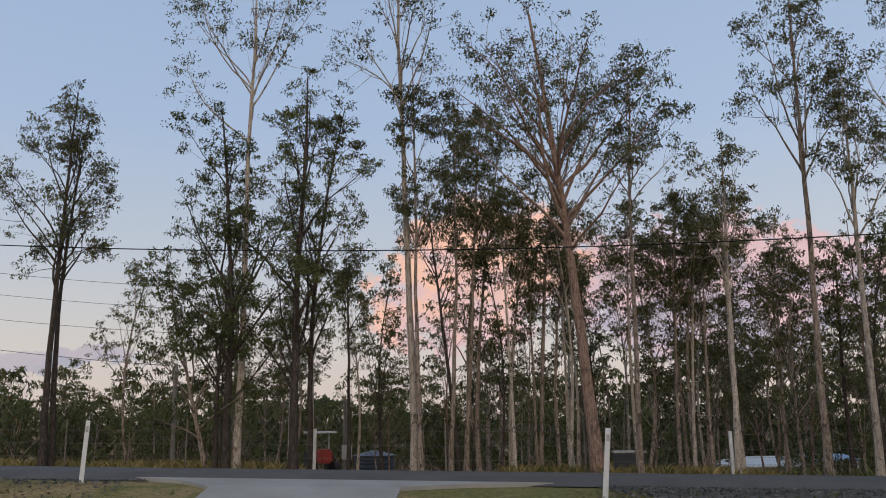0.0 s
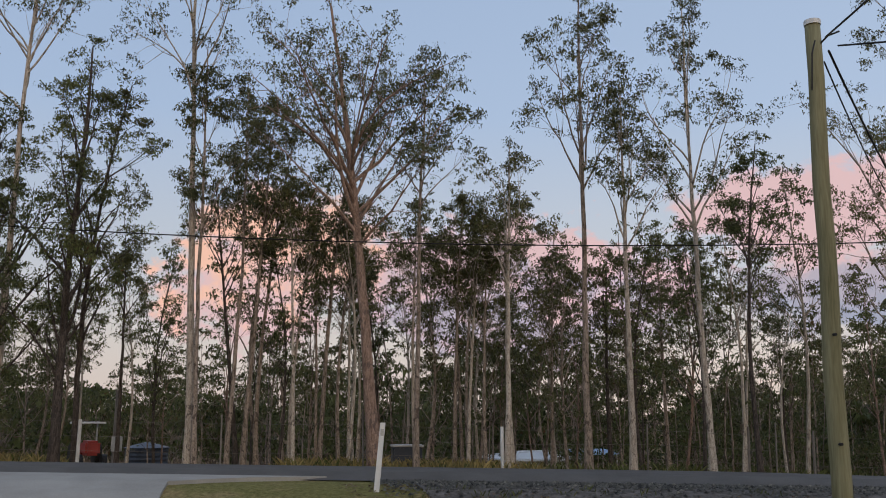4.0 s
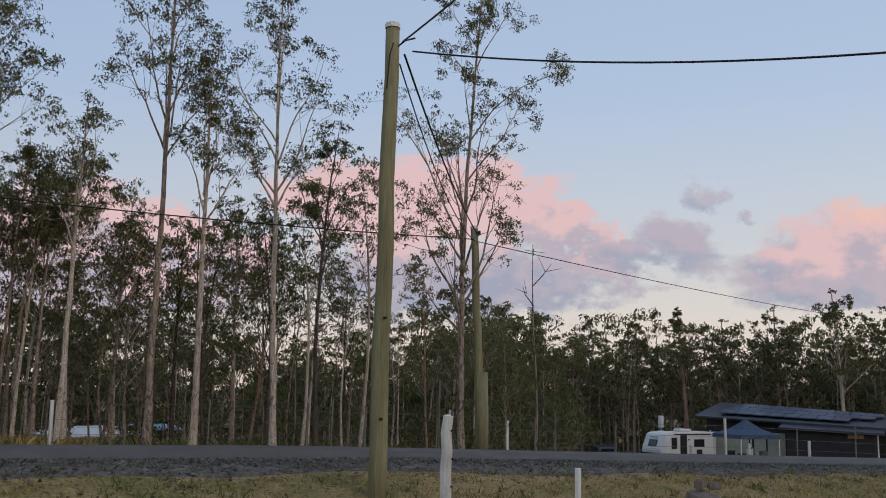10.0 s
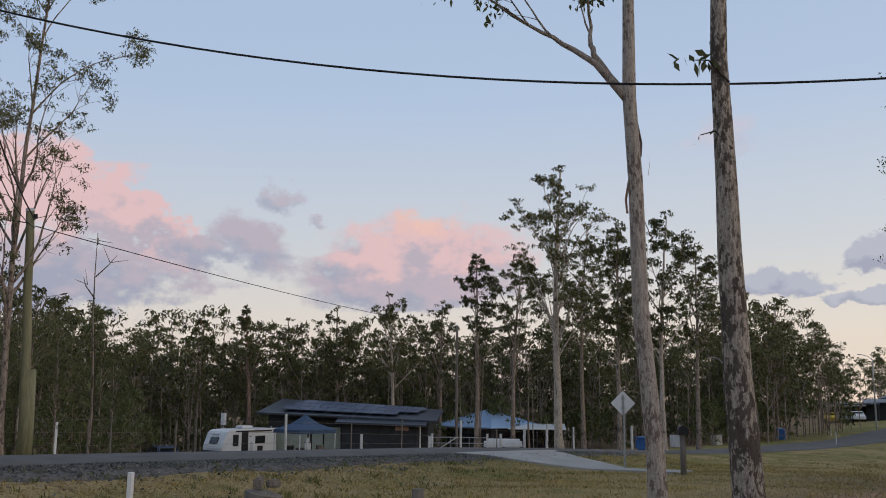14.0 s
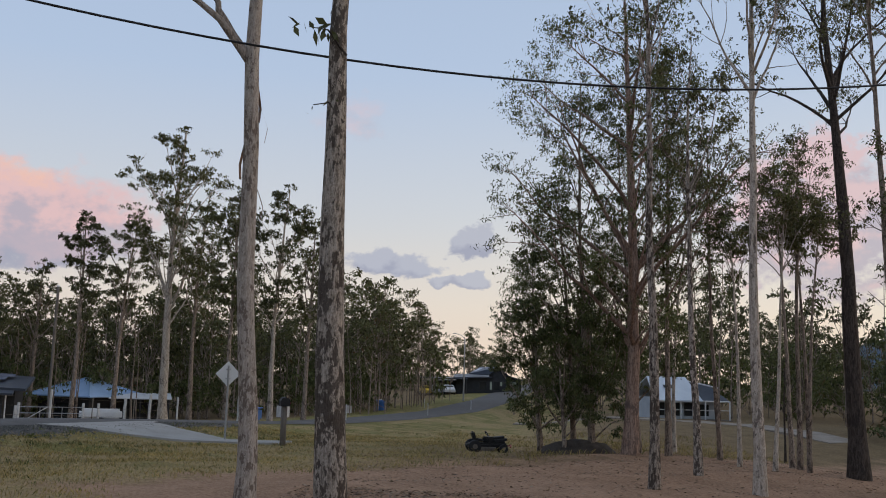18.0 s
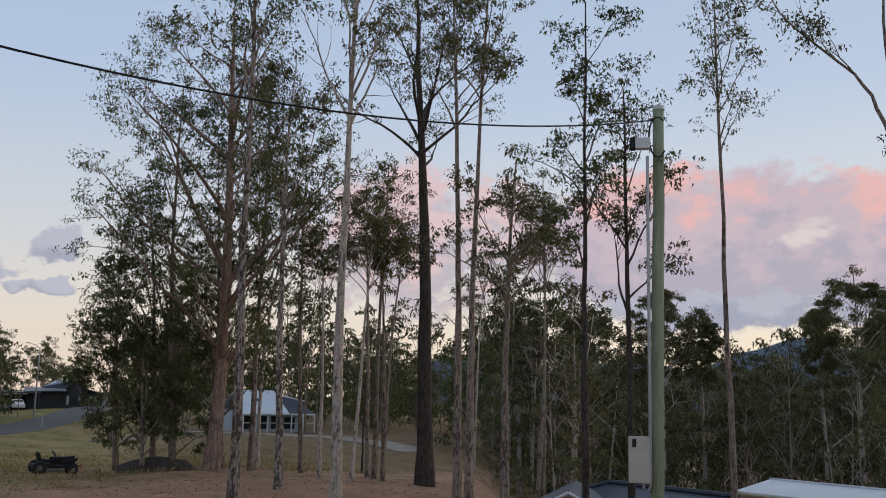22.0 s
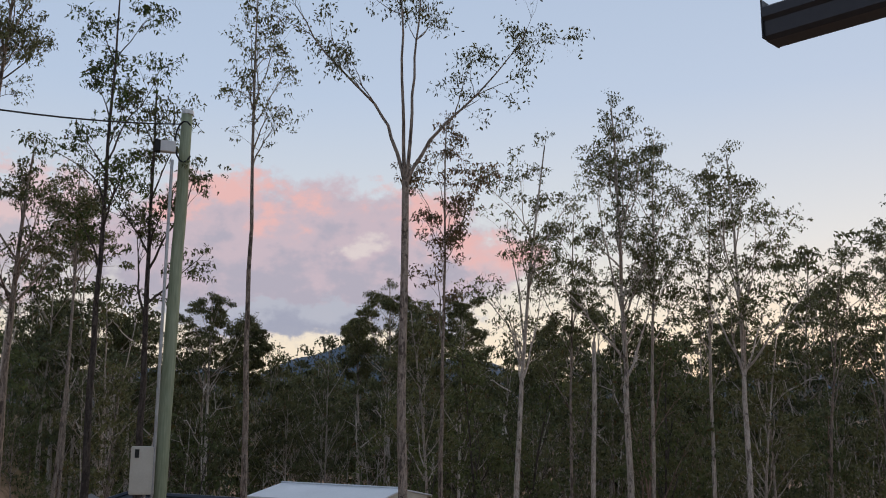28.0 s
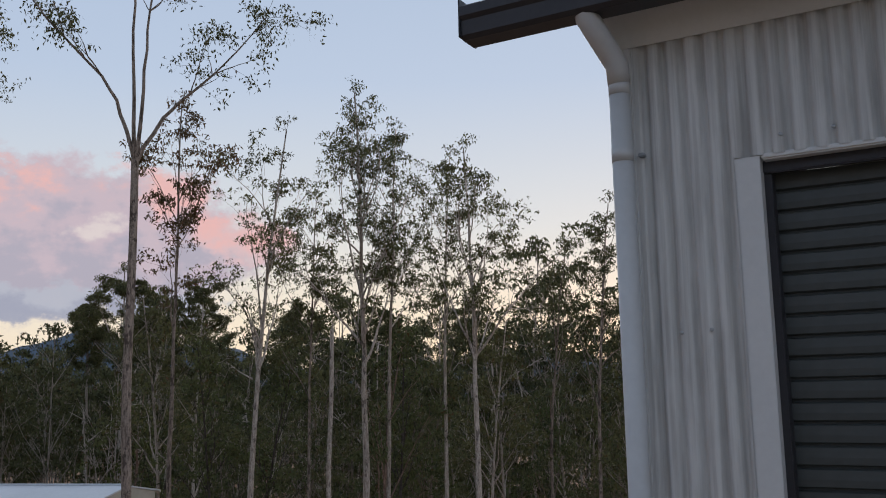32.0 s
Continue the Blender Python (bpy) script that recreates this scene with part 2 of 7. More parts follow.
BARK_PALE = bark("pale_gum_bark", (0.30, 0.25, 0.205), (0.62, 0.54, 0.46), (0.14, 0.115, 0.10), 0.39)
BARK_SPOT = bark("spotted_gum_bark", (0.24, 0.195, 0.16), (0.64, 0.55, 0.47), (0.075, 0.058, 0.048), 0.475, 1.6, 1.0)
BARK_SMOOTH = bark("smooth_pinkish_gum_bark", (0.32, 0.27, 0.235), (0.56, 0.49, 0.43), (0.17, 0.13, 0.11), 0.42, 1.5, 0.8)
BARK_MID = bark("grey_brown_bark", (0.16, 0.125, 0.10), (0.42, 0.34, 0.28), (0.09, 0.07, 0.058), 0.42)
BARK_RED = bark("reddish_gum_bark", (0.17, 0.11, 0.085), (0.40, 0.28, 0.22), (0.14, 0.105, 0.09), 0.40)
BARK_DARK = bark("ironbark", (0.045, 0.036, 0.032), (0.14, 0.115, 0.10), (0.06, 0.05, 0.045), 0.42, 1.2, 1.0)
LEAF = leafage("gum_leaves", (0.053, 0.057, 0.029), (0.166, 0.170, 0.082))
LEAF_DENSE = leafage("dark_gum_leaves", (0.046, 0.056, 0.025), (0.148, 0.168, 0.072), rusty=0.04)
LEAF_GREEN = leafage("fresh_gum_leaves", (0.030, 0.047, 0.014), (0.095, 0.128, 0.036), rusty=0.03)
LEAF_RUST = leafage("rusty_gum_leaves", (0.085, 0.062, 0.032), (0.22, 0.15, 0.085), (0.3, 0.15, 0.09), 0.25)

# ---- trees ----
def mesh_of(name, verts, faces, mats, index=None, smooth=False):
    me = bpy.data.meshes.new(name)
    v, f = np.asarray(verts, np.float32), np.asarray(faces, np.int32)
    me.vertices.add(len(v))
    me.vertices.foreach_set("co", v.ravel())
    k = f.shape[1]
    me.loops.add(f.size)
    me.loops.foreach_set("vertex_index", f.ravel())
    me.polygons.add(len(f))
    me.polygons.foreach_set("loop_start", np.arange(0, f.size, k, dtype=np.int32))
    me.polygons.foreach_set("loop_total", np.full(len(f), k, np.int32))
    if smooth:
        me.polygons.foreach_set("use_smooth", np.ones(len(f), bool))
    for m in mats:
        me.materials.append(m)
    if index is not None:
        me.polygons.foreach_set("material_index", np.asarray(index, np.int32))
    me.update(calc_edges=True)
    return me


def tube(pts, radii, sides, flute=0.0, rng=None):
    """A tapered tube along a polyline."""
    pts, radii = np.asarray(pts, float), np.asarray(radii, float)
    d = np.gradient(pts, axis=0)
    d /= np.linalg.norm(d, axis=1, keepdims=True) + 1e-9
    ref = np.array([[0.17, 0.98, 0.0]]) if np.abs(d[:, 2]).mean() > 0.6 else np.array([[0, 0, 1.0]])
    u = np.cross(d, ref)
    u /= np.linalg.norm(u, axis=1, keepdims=True) + 1e-9
    w = np.cross(d, u)
    a = np.arange(sides) * 2 * np.pi / sides
    rr = radii[:, None] * (1 + (flute * rng.uniform(-1, 1, (len(pts), sides)) if flute else 0))
    v = pts[:, None] + rr[..., None] * (np.cos(a)[None, :, None] * u[:, None] + np.sin(a)[None, :, None] * w[:, None])
    n = len(pts)
    i, j = np.meshgrid(np.arange(n - 1), np.arange(sides), indexing="ij")
    k = (j + 1) % sides
    f = np.stack([i * sides + j, i * sides + k, (i + 1) * sides + k, (i + 1) * sides + j], -1).reshape(-1, 4)
    return v.reshape(-1, 3), f


class Pile:
    """Collects pieces of one mesh."""
    def __init__(self):
        self.v, self.f, self.n = [], [], 0

    def add(self, vf):
        self.v.append(vf[0])
        self.f.append(vf[1] + self.n)
        self.n += len(vf[0])

    def arrays(self):
        return np.concatenate(self.v), np.concatenate(self.f)


def leaves_at(rng, centres, count, spread, size, droop=0.75):
    """Hanging lance-shaped leaves in a loose tuft round each centre."""
    centres = np.asarray(centres, float)
    k = len(centres)
    c = np.repeat(centres, count, axis=0)
    n = len(c)
    r = rng.normal(0, 1, (n, 3))
    r /= np.linalg.norm(r, axis=1, keepdims=True) + 1e-9
    r *= rng.random((n, 1)) ** 0.45
    r *= np.repeat(rng.uniform(0.55, 1.3, k) * spread, count)[:, None] * [[1.0, 1.0, 0.62]]
    c = c + r
    ax = rng.normal(0, 0.6, (n, 3)) + [[0, 0, -droop]]
    ax /= np.linalg.norm(ax, axis=1, keepdims=True)
    side = np.cross(ax, rng.normal(0, 1, (n, 3)))
    side /= np.linalg.norm(side, axis=1, keepdims=True) + 1e-9
    ln = (size * rng.uniform(0.65, 1.35, n))[:, None]
    wd = ln * rng.uniform(0.15, 0.25, n)[:, None]
    v = np.stack([c, c + ax * ln * 0.45 + side * wd, c + ax * ln, c + ax * ln * 0.45 - side * wd], 1).reshape(-1, 3)
    f = np.arange(n * 4).reshape(-1, 4)
    return v, f


def lances(rng, centres, count, spread, size):
    """Slim pointed leaves, most of them hanging, one face each."""
    v, f = leaves_at(rng, centres, count, spread, size)
    v = v.reshape(-1, 4, 3)
    wide = (v[:, 1] - v[:, 3]) * 1.15
    return np.stack([v[:, 0] + wide * 0.5, v[:, 0] - wide * 0.5, v[:, 2]], 1).reshape(-1, 3), np.arange(len(v) * 3).reshape(-1, 3)


def grow(rng, p, d, length, steps, wander, lift):
    """Points of a wandering branch."""
    pts = [np.asarray(p, float)]
    d = np.asarray(d, float)
    for j in range(steps):
        d = d + rng.normal(0, wander, 3) + [0, 0, lift]
        d = d / np.linalg.norm(d)
        pts.append(pts[-1] + d * length / steps)
    return np.array(pts), d


def spray(rng, pile, p, d, reach, r, count, bare, tips):
    """A fan of twigs that ends in a rounded tuft."""
    for q in range(count):
        v = d * 0.75 + rng.normal(0, 0.55, 3) + [0, 0, 0.12]
        v = v / np.linalg.norm(v) * reach * rng.uniform(0.55, 1.1) * [1, 1, 0.8]
        end = p + v
        if q % 2 == 0:
            pile.add(tube([p, end], [r, r * 0.3], 3))
        if rng.random() > bare:
            tips += [end, p + v * 0.72 + rng.normal(0, 0.1, 3) * reach]


def bough(rng, p0, d, L, r, sides, bare, tips, twigs, lift=0.02):
    """One main limb with its side branches and sprays of twigs; adds the tuft places to tips."""
    pile = Pile()
    pts, dd = grow(rng, p0, d, L, 8, 0.10, lift)
    pile.add(tube(pts, np.linspace(r, r * 0.22, 9), sides))
    fan = 0.20 + 0.15 * L
    spray(rng, pile, pts[8], dd, fan, max(r * 0.2, 0.004), 5, bare, tips)
    for q in range(twigs):
        j = int(rng.integers(3, 8))
        axis = pts[j] - pts[j - 1]
        axis = axis / (np.linalg.norm(axis) + 1e-9)
        td = axis * 0.9 + rng.normal(0, 0.48, 3) + [0, 0, 0.08]
        tl = L * rng.uniform(0.16, 0.34) * (1.25 - 0.07 * j) + 0.1
        tp, te = grow(rng, pts[j], td / np.linalg.norm(td), tl, 3, 0.14, 0.03)
        rr = max(r * (0.5 - 0.04 * j), 0.005)
        pile.add(tube(tp, [rr, rr * 0.8, rr * 0.6, rr * 0.4], 3))
        spray(rng, pile, tp[3], te, fan * rng.uniform(0.7, 1.15), rr * 0.4, int(rng.integers(4, 7)), bare, tips)
    return pile.arrays()


def gum_arrays(rng, h, r, mid, top, c0, w, dens, size=0.078, limbs=None, bare=0.10, sides=9, twigs=5, rise=(46, 68), tuft=1.0, full=1.0):
    """Trunk, limbs and leaves of one gum tree whose foot is at the origin: steep limbs, foliage in rounded clumps with gaps between."""
    (mx, my, mf), (tx, ty) = mid, top
    u = np.linspace(0, 1, 15)

    def way(a, b):
        k = (a - b * mf) / (mf * mf - mf)
        return k * u * u + (b - k) * u

    wig = np.cumsum(rng.normal(0, 0.014 * h / 10, (15, 2)), axis=0)
    wig -= u[:, None] * wig[-1]
    tp = np.stack([way(mx, tx) + wig[:, 0], way(my, ty) + wig[:, 1], u * h], 1)
    tr = r * (1 - 0.82 * u ** 0.95) * (1 + 0.35 * np.exp(-u * h / 0.3))
    tp[0, 2] = -0.25
    trunk = tube(tp, tr, sides, 0.05, rng)
    boughs, tips = [], []
    n = limbs or int(4 + 1.6 * (1 - c0) * h)
    turn = rng.uniform(0, 6.28)
    for i in range(n):
        g = (i + rng.uniform(0.1, 0.9)) / n
        turn += 2.4 + rng.uniform(-0.5, 0.5)
        e = radians(rng.uniform(*rise) + 8 * g)
        reach = w * float(np.interp(g, (0, 0.3, 0.65, 1.0), (0.85, 1.15, 1.0, 0.5))) * rng.uniform(0.45, 1.1)
        high = h * (c0 + 0.06 + (0.93 - c0) * g ** 0.85)
        s = min(max((high - reach * math.tan(e)) / h, c0 - 0.10 + 0.5 * (1 - c0) * g, 0.06), 0.95)
        k = s * 14
        a, b = int(k), min(int(k) + 1, 14)
        p0 = tp[a] * (1 - (k - a)) + tp[b] * (k - a)
        r0 = tr[a] * (1 - (k - a)) + tr[b] * (k - a)
        up = max(high - p0[2], 0.15 * reach)
        L = math.hypot(reach, up) * 0.9
        d = np.array([math.cos(turn) * reach, math.sin(turn) * reach, up * 1.1])
        boughs.append(bough(rng, p0, d / np.linalg.norm(d), L, min(r0 * 0.62, 0.010 + 0.013 * L), 5, bare, tips, twigs, 0.0))
    for k in (12, 13, 14):
        pile = Pile()
        spray(rng, pile, tp[k], np.array([0, 0, 1.0]), 0.3 + 0.12 * w, max(tr[k] * 0.4, 0.004), 6, bare, tips)
        boughs.append(pile.arrays())
    lv = lances(rng, tips, max(3, int(8.5 * min(dens, 1.8) * full + 0.5)), (0.105 + 0.034 * w) * tuft, size)
    return trunk, boughs, lv


def gum(x, y, h, r, mid=(0, 0, 0.5), top=(0, 0), c0=0.5, w=1.8, dens=1.0, bark=None, leaf=None, seed=1, label="", **more):
    """One gum tree, standing on the ground at x, y."""
    rng = np.random.default_rng(seed)
    tr, boughs, lv = gum_arrays(rng, h, r, mid, top, c0, w, dens, **more)
    ob = new("gum_tree")
    ob.location = (x, y, ground_z(x, y))
    tagged(ob, label or "slender eucalypt with a bare trunk and thin olive crown", "tree", "gum trees")
    for nm, (v, f), m, sm in (("trunk", tr, bark, True), *[("branch", q, bark, True) for q in boughs], ("crown", lv, leaf or LEAF, False)):
        new(nm, mesh_of(nm, v, f, [m], smooth=sm)).parent = ob
    return ob



# ---- lie of the land ----
ROAD_X = (-400.0, -60.0, -20.0, 10.4, 30.0, 48.0, 65.0, 90.0, 122.0, 150.0, 400.0)
ROAD_Y = (89.0, 29.4, 22.4, 17.0, 13.5, 10.3, 7.0, 2.5, -2.5, -6.0, -36.0)
ROAD_Z = (1.5, 1.12, 0.83, 0.48, -0.08, -0.97, -1.4, -1.7, -1.3, -0.7, 2.0)
HALF = 3.1              # half the width of the seal


def road_at(x):
    y = np.interp(x, ROAD_X, ROAD_Y)
    z = np.interp(x, ROAD_X, ROAD_Z)
    return y, z


def ease(a, b, x):
    k = np.clip((x - a) / (b - a), 0, 1)
    return k * k * (3 - 2 * k)


def land(x, y):
    """Height of the bare ground, for numbers or arrays."""
    x, y = np.asarray(x, float), np.asarray(y, float)
    ry, rz = road_at(x)
    off = (y - ry) * 0.985
    q = 0.342 * x - 0.94 * y
    fall = np.interp(q, (4, 8, 11, 14, 20, 30, 50, 100, 400), (0, -0.05, -0.35, -0.7, -2.2, -6.0, -9.0, -10.0, -10.0))
    steep = y / np.maximum(np.abs(x), 1.0)
    bench = ease(-0.60, -0.44, steep) * ease(12, 24, x)          # a nearly level shelf east of the yard
    fall = fall * (1 - bench * (0.72 + 0.25 * ease(32, 58, x)))
    east = np.interp(x, (10, 25, 50, 90, 125, 160, 220), (0, -0.3, -1.2, -2.2, -2.1, -1.5, -1.0))
    south = fall + east * (1 - 0.5 * bench * ease(-0.05, -0.15, steep))
    west = 0.3 * ease(-5, -30, x)
    south = south + west
    north = rz - 0.24 - 0.062 * np.clip(off - HALF, 0, 62)
    shoulder = ease(-HALF - 4.2, -HALF - 0.9, off)
    z = south * (1 - shoulder) + (rz - 0.07) * shoulder - 0.30 * ease(-0.3, 1.5, off)
    k = ease(HALF - 1.0, HALF + 2.0, off)
    z = z * (1 - k) + north * k
    far = ease(250, 900, np.hypot(x, y))
    bumps = 0.035 * np.sin(x * 0.9 + 1.3) * np.sin(y * 0.77) + 0.02 * np.sin(x * 2.3 + y * 1.7)
    return z * (1 - far) - 6 * far + bumps * (1 - ease(-HALF - 3.0, -HALF - 1.0, off) * (1 - k))


def ground_z(x, y):
    return float(land(x, y))


def field_material():
    """Leaf litter and bare dirt near the trees, dry and green grass towards the road."""
    m, t, b, co = surface("grass_and_dirt", 0.95, 0, 0.1)
    sep = t.nodes.new("ShaderNodeSeparateXYZ")
    t.links.new(co, sep.inputs[0])
    big, medium, small = fuzz(t, co, 0.10, 5, 0.6), fuzz(t, co, 0.8, 5, 0.65), fuzz(t, co, 14, 4, 0.7)
    dry = ramp(t, small, [(0.3, (0.20, 0.15, 0.068)), (0.7, (0.45, 0.335, 0.17))])
    green = ramp(t, small, [(0.3, (0.105, 0.100, 0.032)), (0.7, (0.28, 0.25, 0.095))])
    dirt = ramp(t, calc(t, "ADD", calc(t, "MULTIPLY", small, 0.6), calc(t, "MULTIPLY", medium, 0.4)), [(0.3, (0.17, 0.10, 0.062)), (0.7, (0.54, 0.345, 0.225))])
    g = ramp(t, calc(t, "ADD", calc(t, "MULTIPLY_ADD", calc(t, "MULTIPLY_ADD", sep.outputs[0], 0.17, sep.outputs[1]), 0.012, calc(t, "SUBTRACT", big, 0.17)), calc(t, "MULTIPLY", calc(t, "SUBTRACT", medium, 0.5), 0.8)), [(0.42, (0, 0, 0)), (0.6, (1, 1, 1))])
    grass = blend(t, g, dry, green)
    # bare dirt in front of the wood, bounded by a line past the two near trunks and another towards the verge
    far_side = calc(t, "SUBTRACT", 19.6, calc(t, "MULTIPLY_ADD", sep.outputs[0], 0.886, sep.outputs[1]))
    verge_side = calc(t, "MULTIPLY_ADD", sep.outputs[0], 0.45, calc(t, "MULTIPLY", sep.outputs[1], -1.0))
    line = calc(t, "MINIMUM", far_side, verge_side)
    line = calc(t, "ADD", line, calc(t, "MULTIPLY", calc(t, "SUBTRACT", medium, 0.5), 7.0))
    line = calc(t, "ADD", line, calc(t, "MULTIPLY", calc(t, "SUBTRACT", big, 0.5), 5.0))
    k = t.nodes.new("ShaderNodeMapRange")
    k.inputs[1].default_value, k.inputs[2].default_value = -0.8, 1.6
    t.links.new(line, k.inputs[0])
    # brown leaf litter under the woods, north of the road and south of the open strip of grass
    litter = ramp(t, calc(t, "ADD", calc(t, "MULTIPLY", small, 0.6), calc(t, "MULTIPLY", medium, 0.4)), [(0.3, (0.095, 0.066, 0.036)), (0.7, (0.33, 0.235, 0.13))])
    across = calc(t, "MULTIPLY_ADD", sep.outputs[0], 0.17, sep.outputs[1])
    wob = calc(t, "MULTIPLY", calc(t, "SUBTRACT", calc(t, "ADD", big, medium), 1.0), 9.0)
    north = calc(t, "SUBTRACT", calc(t, "ADD", across, wob), 27.5)
    south = calc(t, "SUBTRACT", 4.5, calc(t, "ADD", across, wob))
    wooded = t.nodes.new("ShaderNodeMapRange")
    wooded.inputs[1].default_value, wooded.inputs[2].default_value = -1.5, 2.5
    t.links.new(calc(t, "MAXIMUM", north, south), wooded.inputs[0])
    grass = blend(t, wooded.outputs[0], grass, litter)
    c = blend(t, k.outputs[0], grass, dirt)
    t.links.new(c, b.inputs["Base Color"])
    relief(t, b, calc(t, "ADD", small, medium), 0.9, 0.05)
    return m


def sheet(name, fn, us, vs, mat, drop=0.0):
    """A grid sheet from a function of two parameters."""
    U, V = np.meshgrid(us, vs, indexing="ij")
    P = np.stack(fn(U, V), -1).reshape(-1, 3)
    a, b = len(us), len(vs)
    i, j = np.meshgrid(np.arange(a - 1), np.arange(b - 1), indexing="ij")
    f = np.stack([i * b + j, (i + 1) * b + j, (i + 1) * b + j + 1, i * b + j + 1], -1).reshape(-1, 4)
    return mesh_of(name, P, f, [mat], smooth=True)


steps = np.concatenate([np.linspace(0, 32, 76), np.geomspace(33, 4500, 40)])
axis = np.concatenate([-steps[::-1], steps[1:]])
ground = tagged(new("ground", sheet("ground", lambda u, v: (u + 8, v + 4, land(u + 8, v + 4)), axis, axis, field_material())),
                "dry grass, leaf litter and bare pinkish dirt sloping to a valley", "ground", kind="structure")

ASPHALT = mottled("worn_asphalt", (0.080, 0.074, 0.069), (0.130, 0.121, 0.113), 1.2, 120, 0.85, 0, 0.5, 0.3)
GRAVEL = mottled("blue_gravel", (0.038, 0.034, 0.031), (0.20, 0.18, 0.165), 5, 26, 0.95, 0, 1.0, 0.2, None, 0.04)
DRIVE = mottled("pale_gravel_drive", (0.20, 0.165, 0.13), (0.40, 0.34, 0.28), 1.0, 14, 0.95, 0, 0.6)
CONCRETE = mottled("pale_concrete", (0.28, 0.265, 0.24), (0.41, 0.39, 0.36), 1.0, 40, 0.85, 0, 0.15)


def road_strip(u, v):
    y, z = road_at(u)
    crown = -0.022 * v
    return u, y + v * 1.015, z + crown - 0.15 * ease(0, HALF, v) - 0.12 * ease(HALF - 0.15, HALF, np.abs(v))


road_x = np.concatenate([np.linspace(-390, -40, 20), np.linspace(-38, 80, 90), np.linspace(84, 390, 50)])
road = tagged(new("road", sheet("road", road_strip, road_x, np.linspace(-HALF, HALF, 13), ASPHALT)),
              "narrow grey bitumen road with a slight crown", "road", kind="structure")


def shoulder_strip(u, v):
    y, z = road_at(u)
    yy = y - HALF * 1.015 + 0.1 - v
    edge = 0.5 + 0.5 * np.sin(u * 0.9) * np.sin(u * 0.37 + 1)
    k = v / 2.5
    zz = np.maximum(land(u, yy) + 0.025 - 0.10 * ease(0.55 + 0.3 * edge, 1.0, k), -99)
    zz = np.where(v < 0.2, z - 0.04, zz)
    return u, yy, zz


verge = tagged(new("gravel_shoulder", sheet("gravel_shoulder", shoulder_strip, np.linspace(3.0, 34, 70), np.linspace(0, 2.5, 14), GRAVEL)),
               "bank of loose blue-grey gravel beside the road", "gravel", kind="structure")


# ---- helpers for things ----
def part(name, bm, material, parent=None, label="", smooth=False):
    """Links a bmesh as one mesh object, under a thing or a part."""
    me = bpy.data.meshes.new(name)
    bm.to_mesh(me)
    bm.free()
    if smooth:
        for p in me.polygons:
            p.use_smooth = True
    me.materials.append(material)
    ob = new(name, me)
    if parent is not None:
        ob.parent = parent
    if label:
        ob["label"] = label
    return ob


def box(sx, sy, sz, at=(0, 0, 0), bevel=0.0, turn=None, bm=None):
    """A box centred on at, with softened edges."""
    out = bm or bmesh.new()
    b = bmesh.new()
    bmesh.ops.create_cube(b, size=1)
    bmesh.ops.scale(b, vec=(sx, sy, sz), verts=b.verts)
    if bevel:
        bmesh.ops.bevel(b, geom=b.edges[:], offset=bevel, segments=2, affect="EDGES")
    m = Matrix.Translation(at) @ (turn if turn is not None else Matrix())
    bmesh.ops.transform(b, matrix=m, verts=b.verts)
    me = bpy.data.meshes.new("tmp")
    b.to_mesh(me)
    b.free()
    out.from_mesh(me)
    bpy.data.meshes.remove(me)
    return out


def rod(pts, radii, sides=8, bm=None, caps=True):
    """A round bar along points."""
    out = bm or bmesh.new()
    if isinstance(radii, (int, float)):
        radii = [radii] * len(pts)
    v, f = tube(pts, radii, sides)
    vs = [out.verts.new(p) for p in v]
    for q in f:
        out.faces.new([vs[i] for i in q])
    if caps:
        out.faces.new(vs[:sides][::-1])
        out.faces.new(vs[-sides:])
    bmesh.ops.recalc_face_normals(out, faces=out.faces[:])
    return out


def empty(name, x, y, z, label, category, group="", turn=0.0, kind=""):
    ob = new(name)
    ob.matrix_basis = pose(x, y, z, 0, 0, turn)
    return tagged(ob, label, category, group, kind)


def wire(pts, sag, n=28):
    """Points of a hanging cable between two ends."""
    a, b = Vector(pts[0]), Vector(pts[1])
    return [tuple(a.lerp(b, i / n) - Vector((0, 0, 4 * sag * (i / n) * (1 - i / n)))) for i in range(n + 1)]



# gum trees: foot, height, trunk radius, bend, crown
gum(-10.61, 24.82, 10.44, 0.107, (0.04, 0.02, 0.57), (0.28, 0.12), 0.51, 1.63, 1.17, BARK_DARK, LEAF, 11)
gum(-10.48, 25.14, 9.70, 0.092, (0.01, 0.01, 0.63), (0.38, 0.15), 0.55, 1.31, 1.04, BARK_DARK, LEAF, 12)
gum(-5.44, 24.39, 14.51, 0.107, (0.07, 0.01, 0.41), (0.17, 0.04), 0.70, 2.31, 0.9, BARK_PALE, LEAF, 13, "tall slender eucalypt with a pale smooth trunk")
gum(-5.64, 24.14, 9.42, 0.114, (-0.00, -0.00, 0.51), (-0.34, -0.08), 0.26, 2.07, 1.8, BARK_DARK, LEAF_DENSE, 14, "bushy eucalypt with a dense dark green crown")
gum(-6.20, 24.52, 5.09, 0.070, (-0.58, -0.15, 0.51), (-1.10, -0.30), 0.25, 1.56, 1.54, BARK_MID, LEAF_DENSE, 15, "bushy eucalypt with a dense dark green crown")
gum(-5.86, 24.04, 7.12, 0.068, (0.08, 0.02, 0.54), (0.61, 0.14), 0.38, 1.36, 1.32, BARK_DARK, LEAF_DENSE, 16, "bushy eucalypt with a dense dark green crown")
gum(-3.88, 23.88, 10.45, 0.126, (0.08, 0.01, 0.53), (0.21, 0.03), 0.26, 1.62, 1.5, BARK_DARK, LEAF_DENSE, 17, "bushy eucalypt with a dense dark green crown")
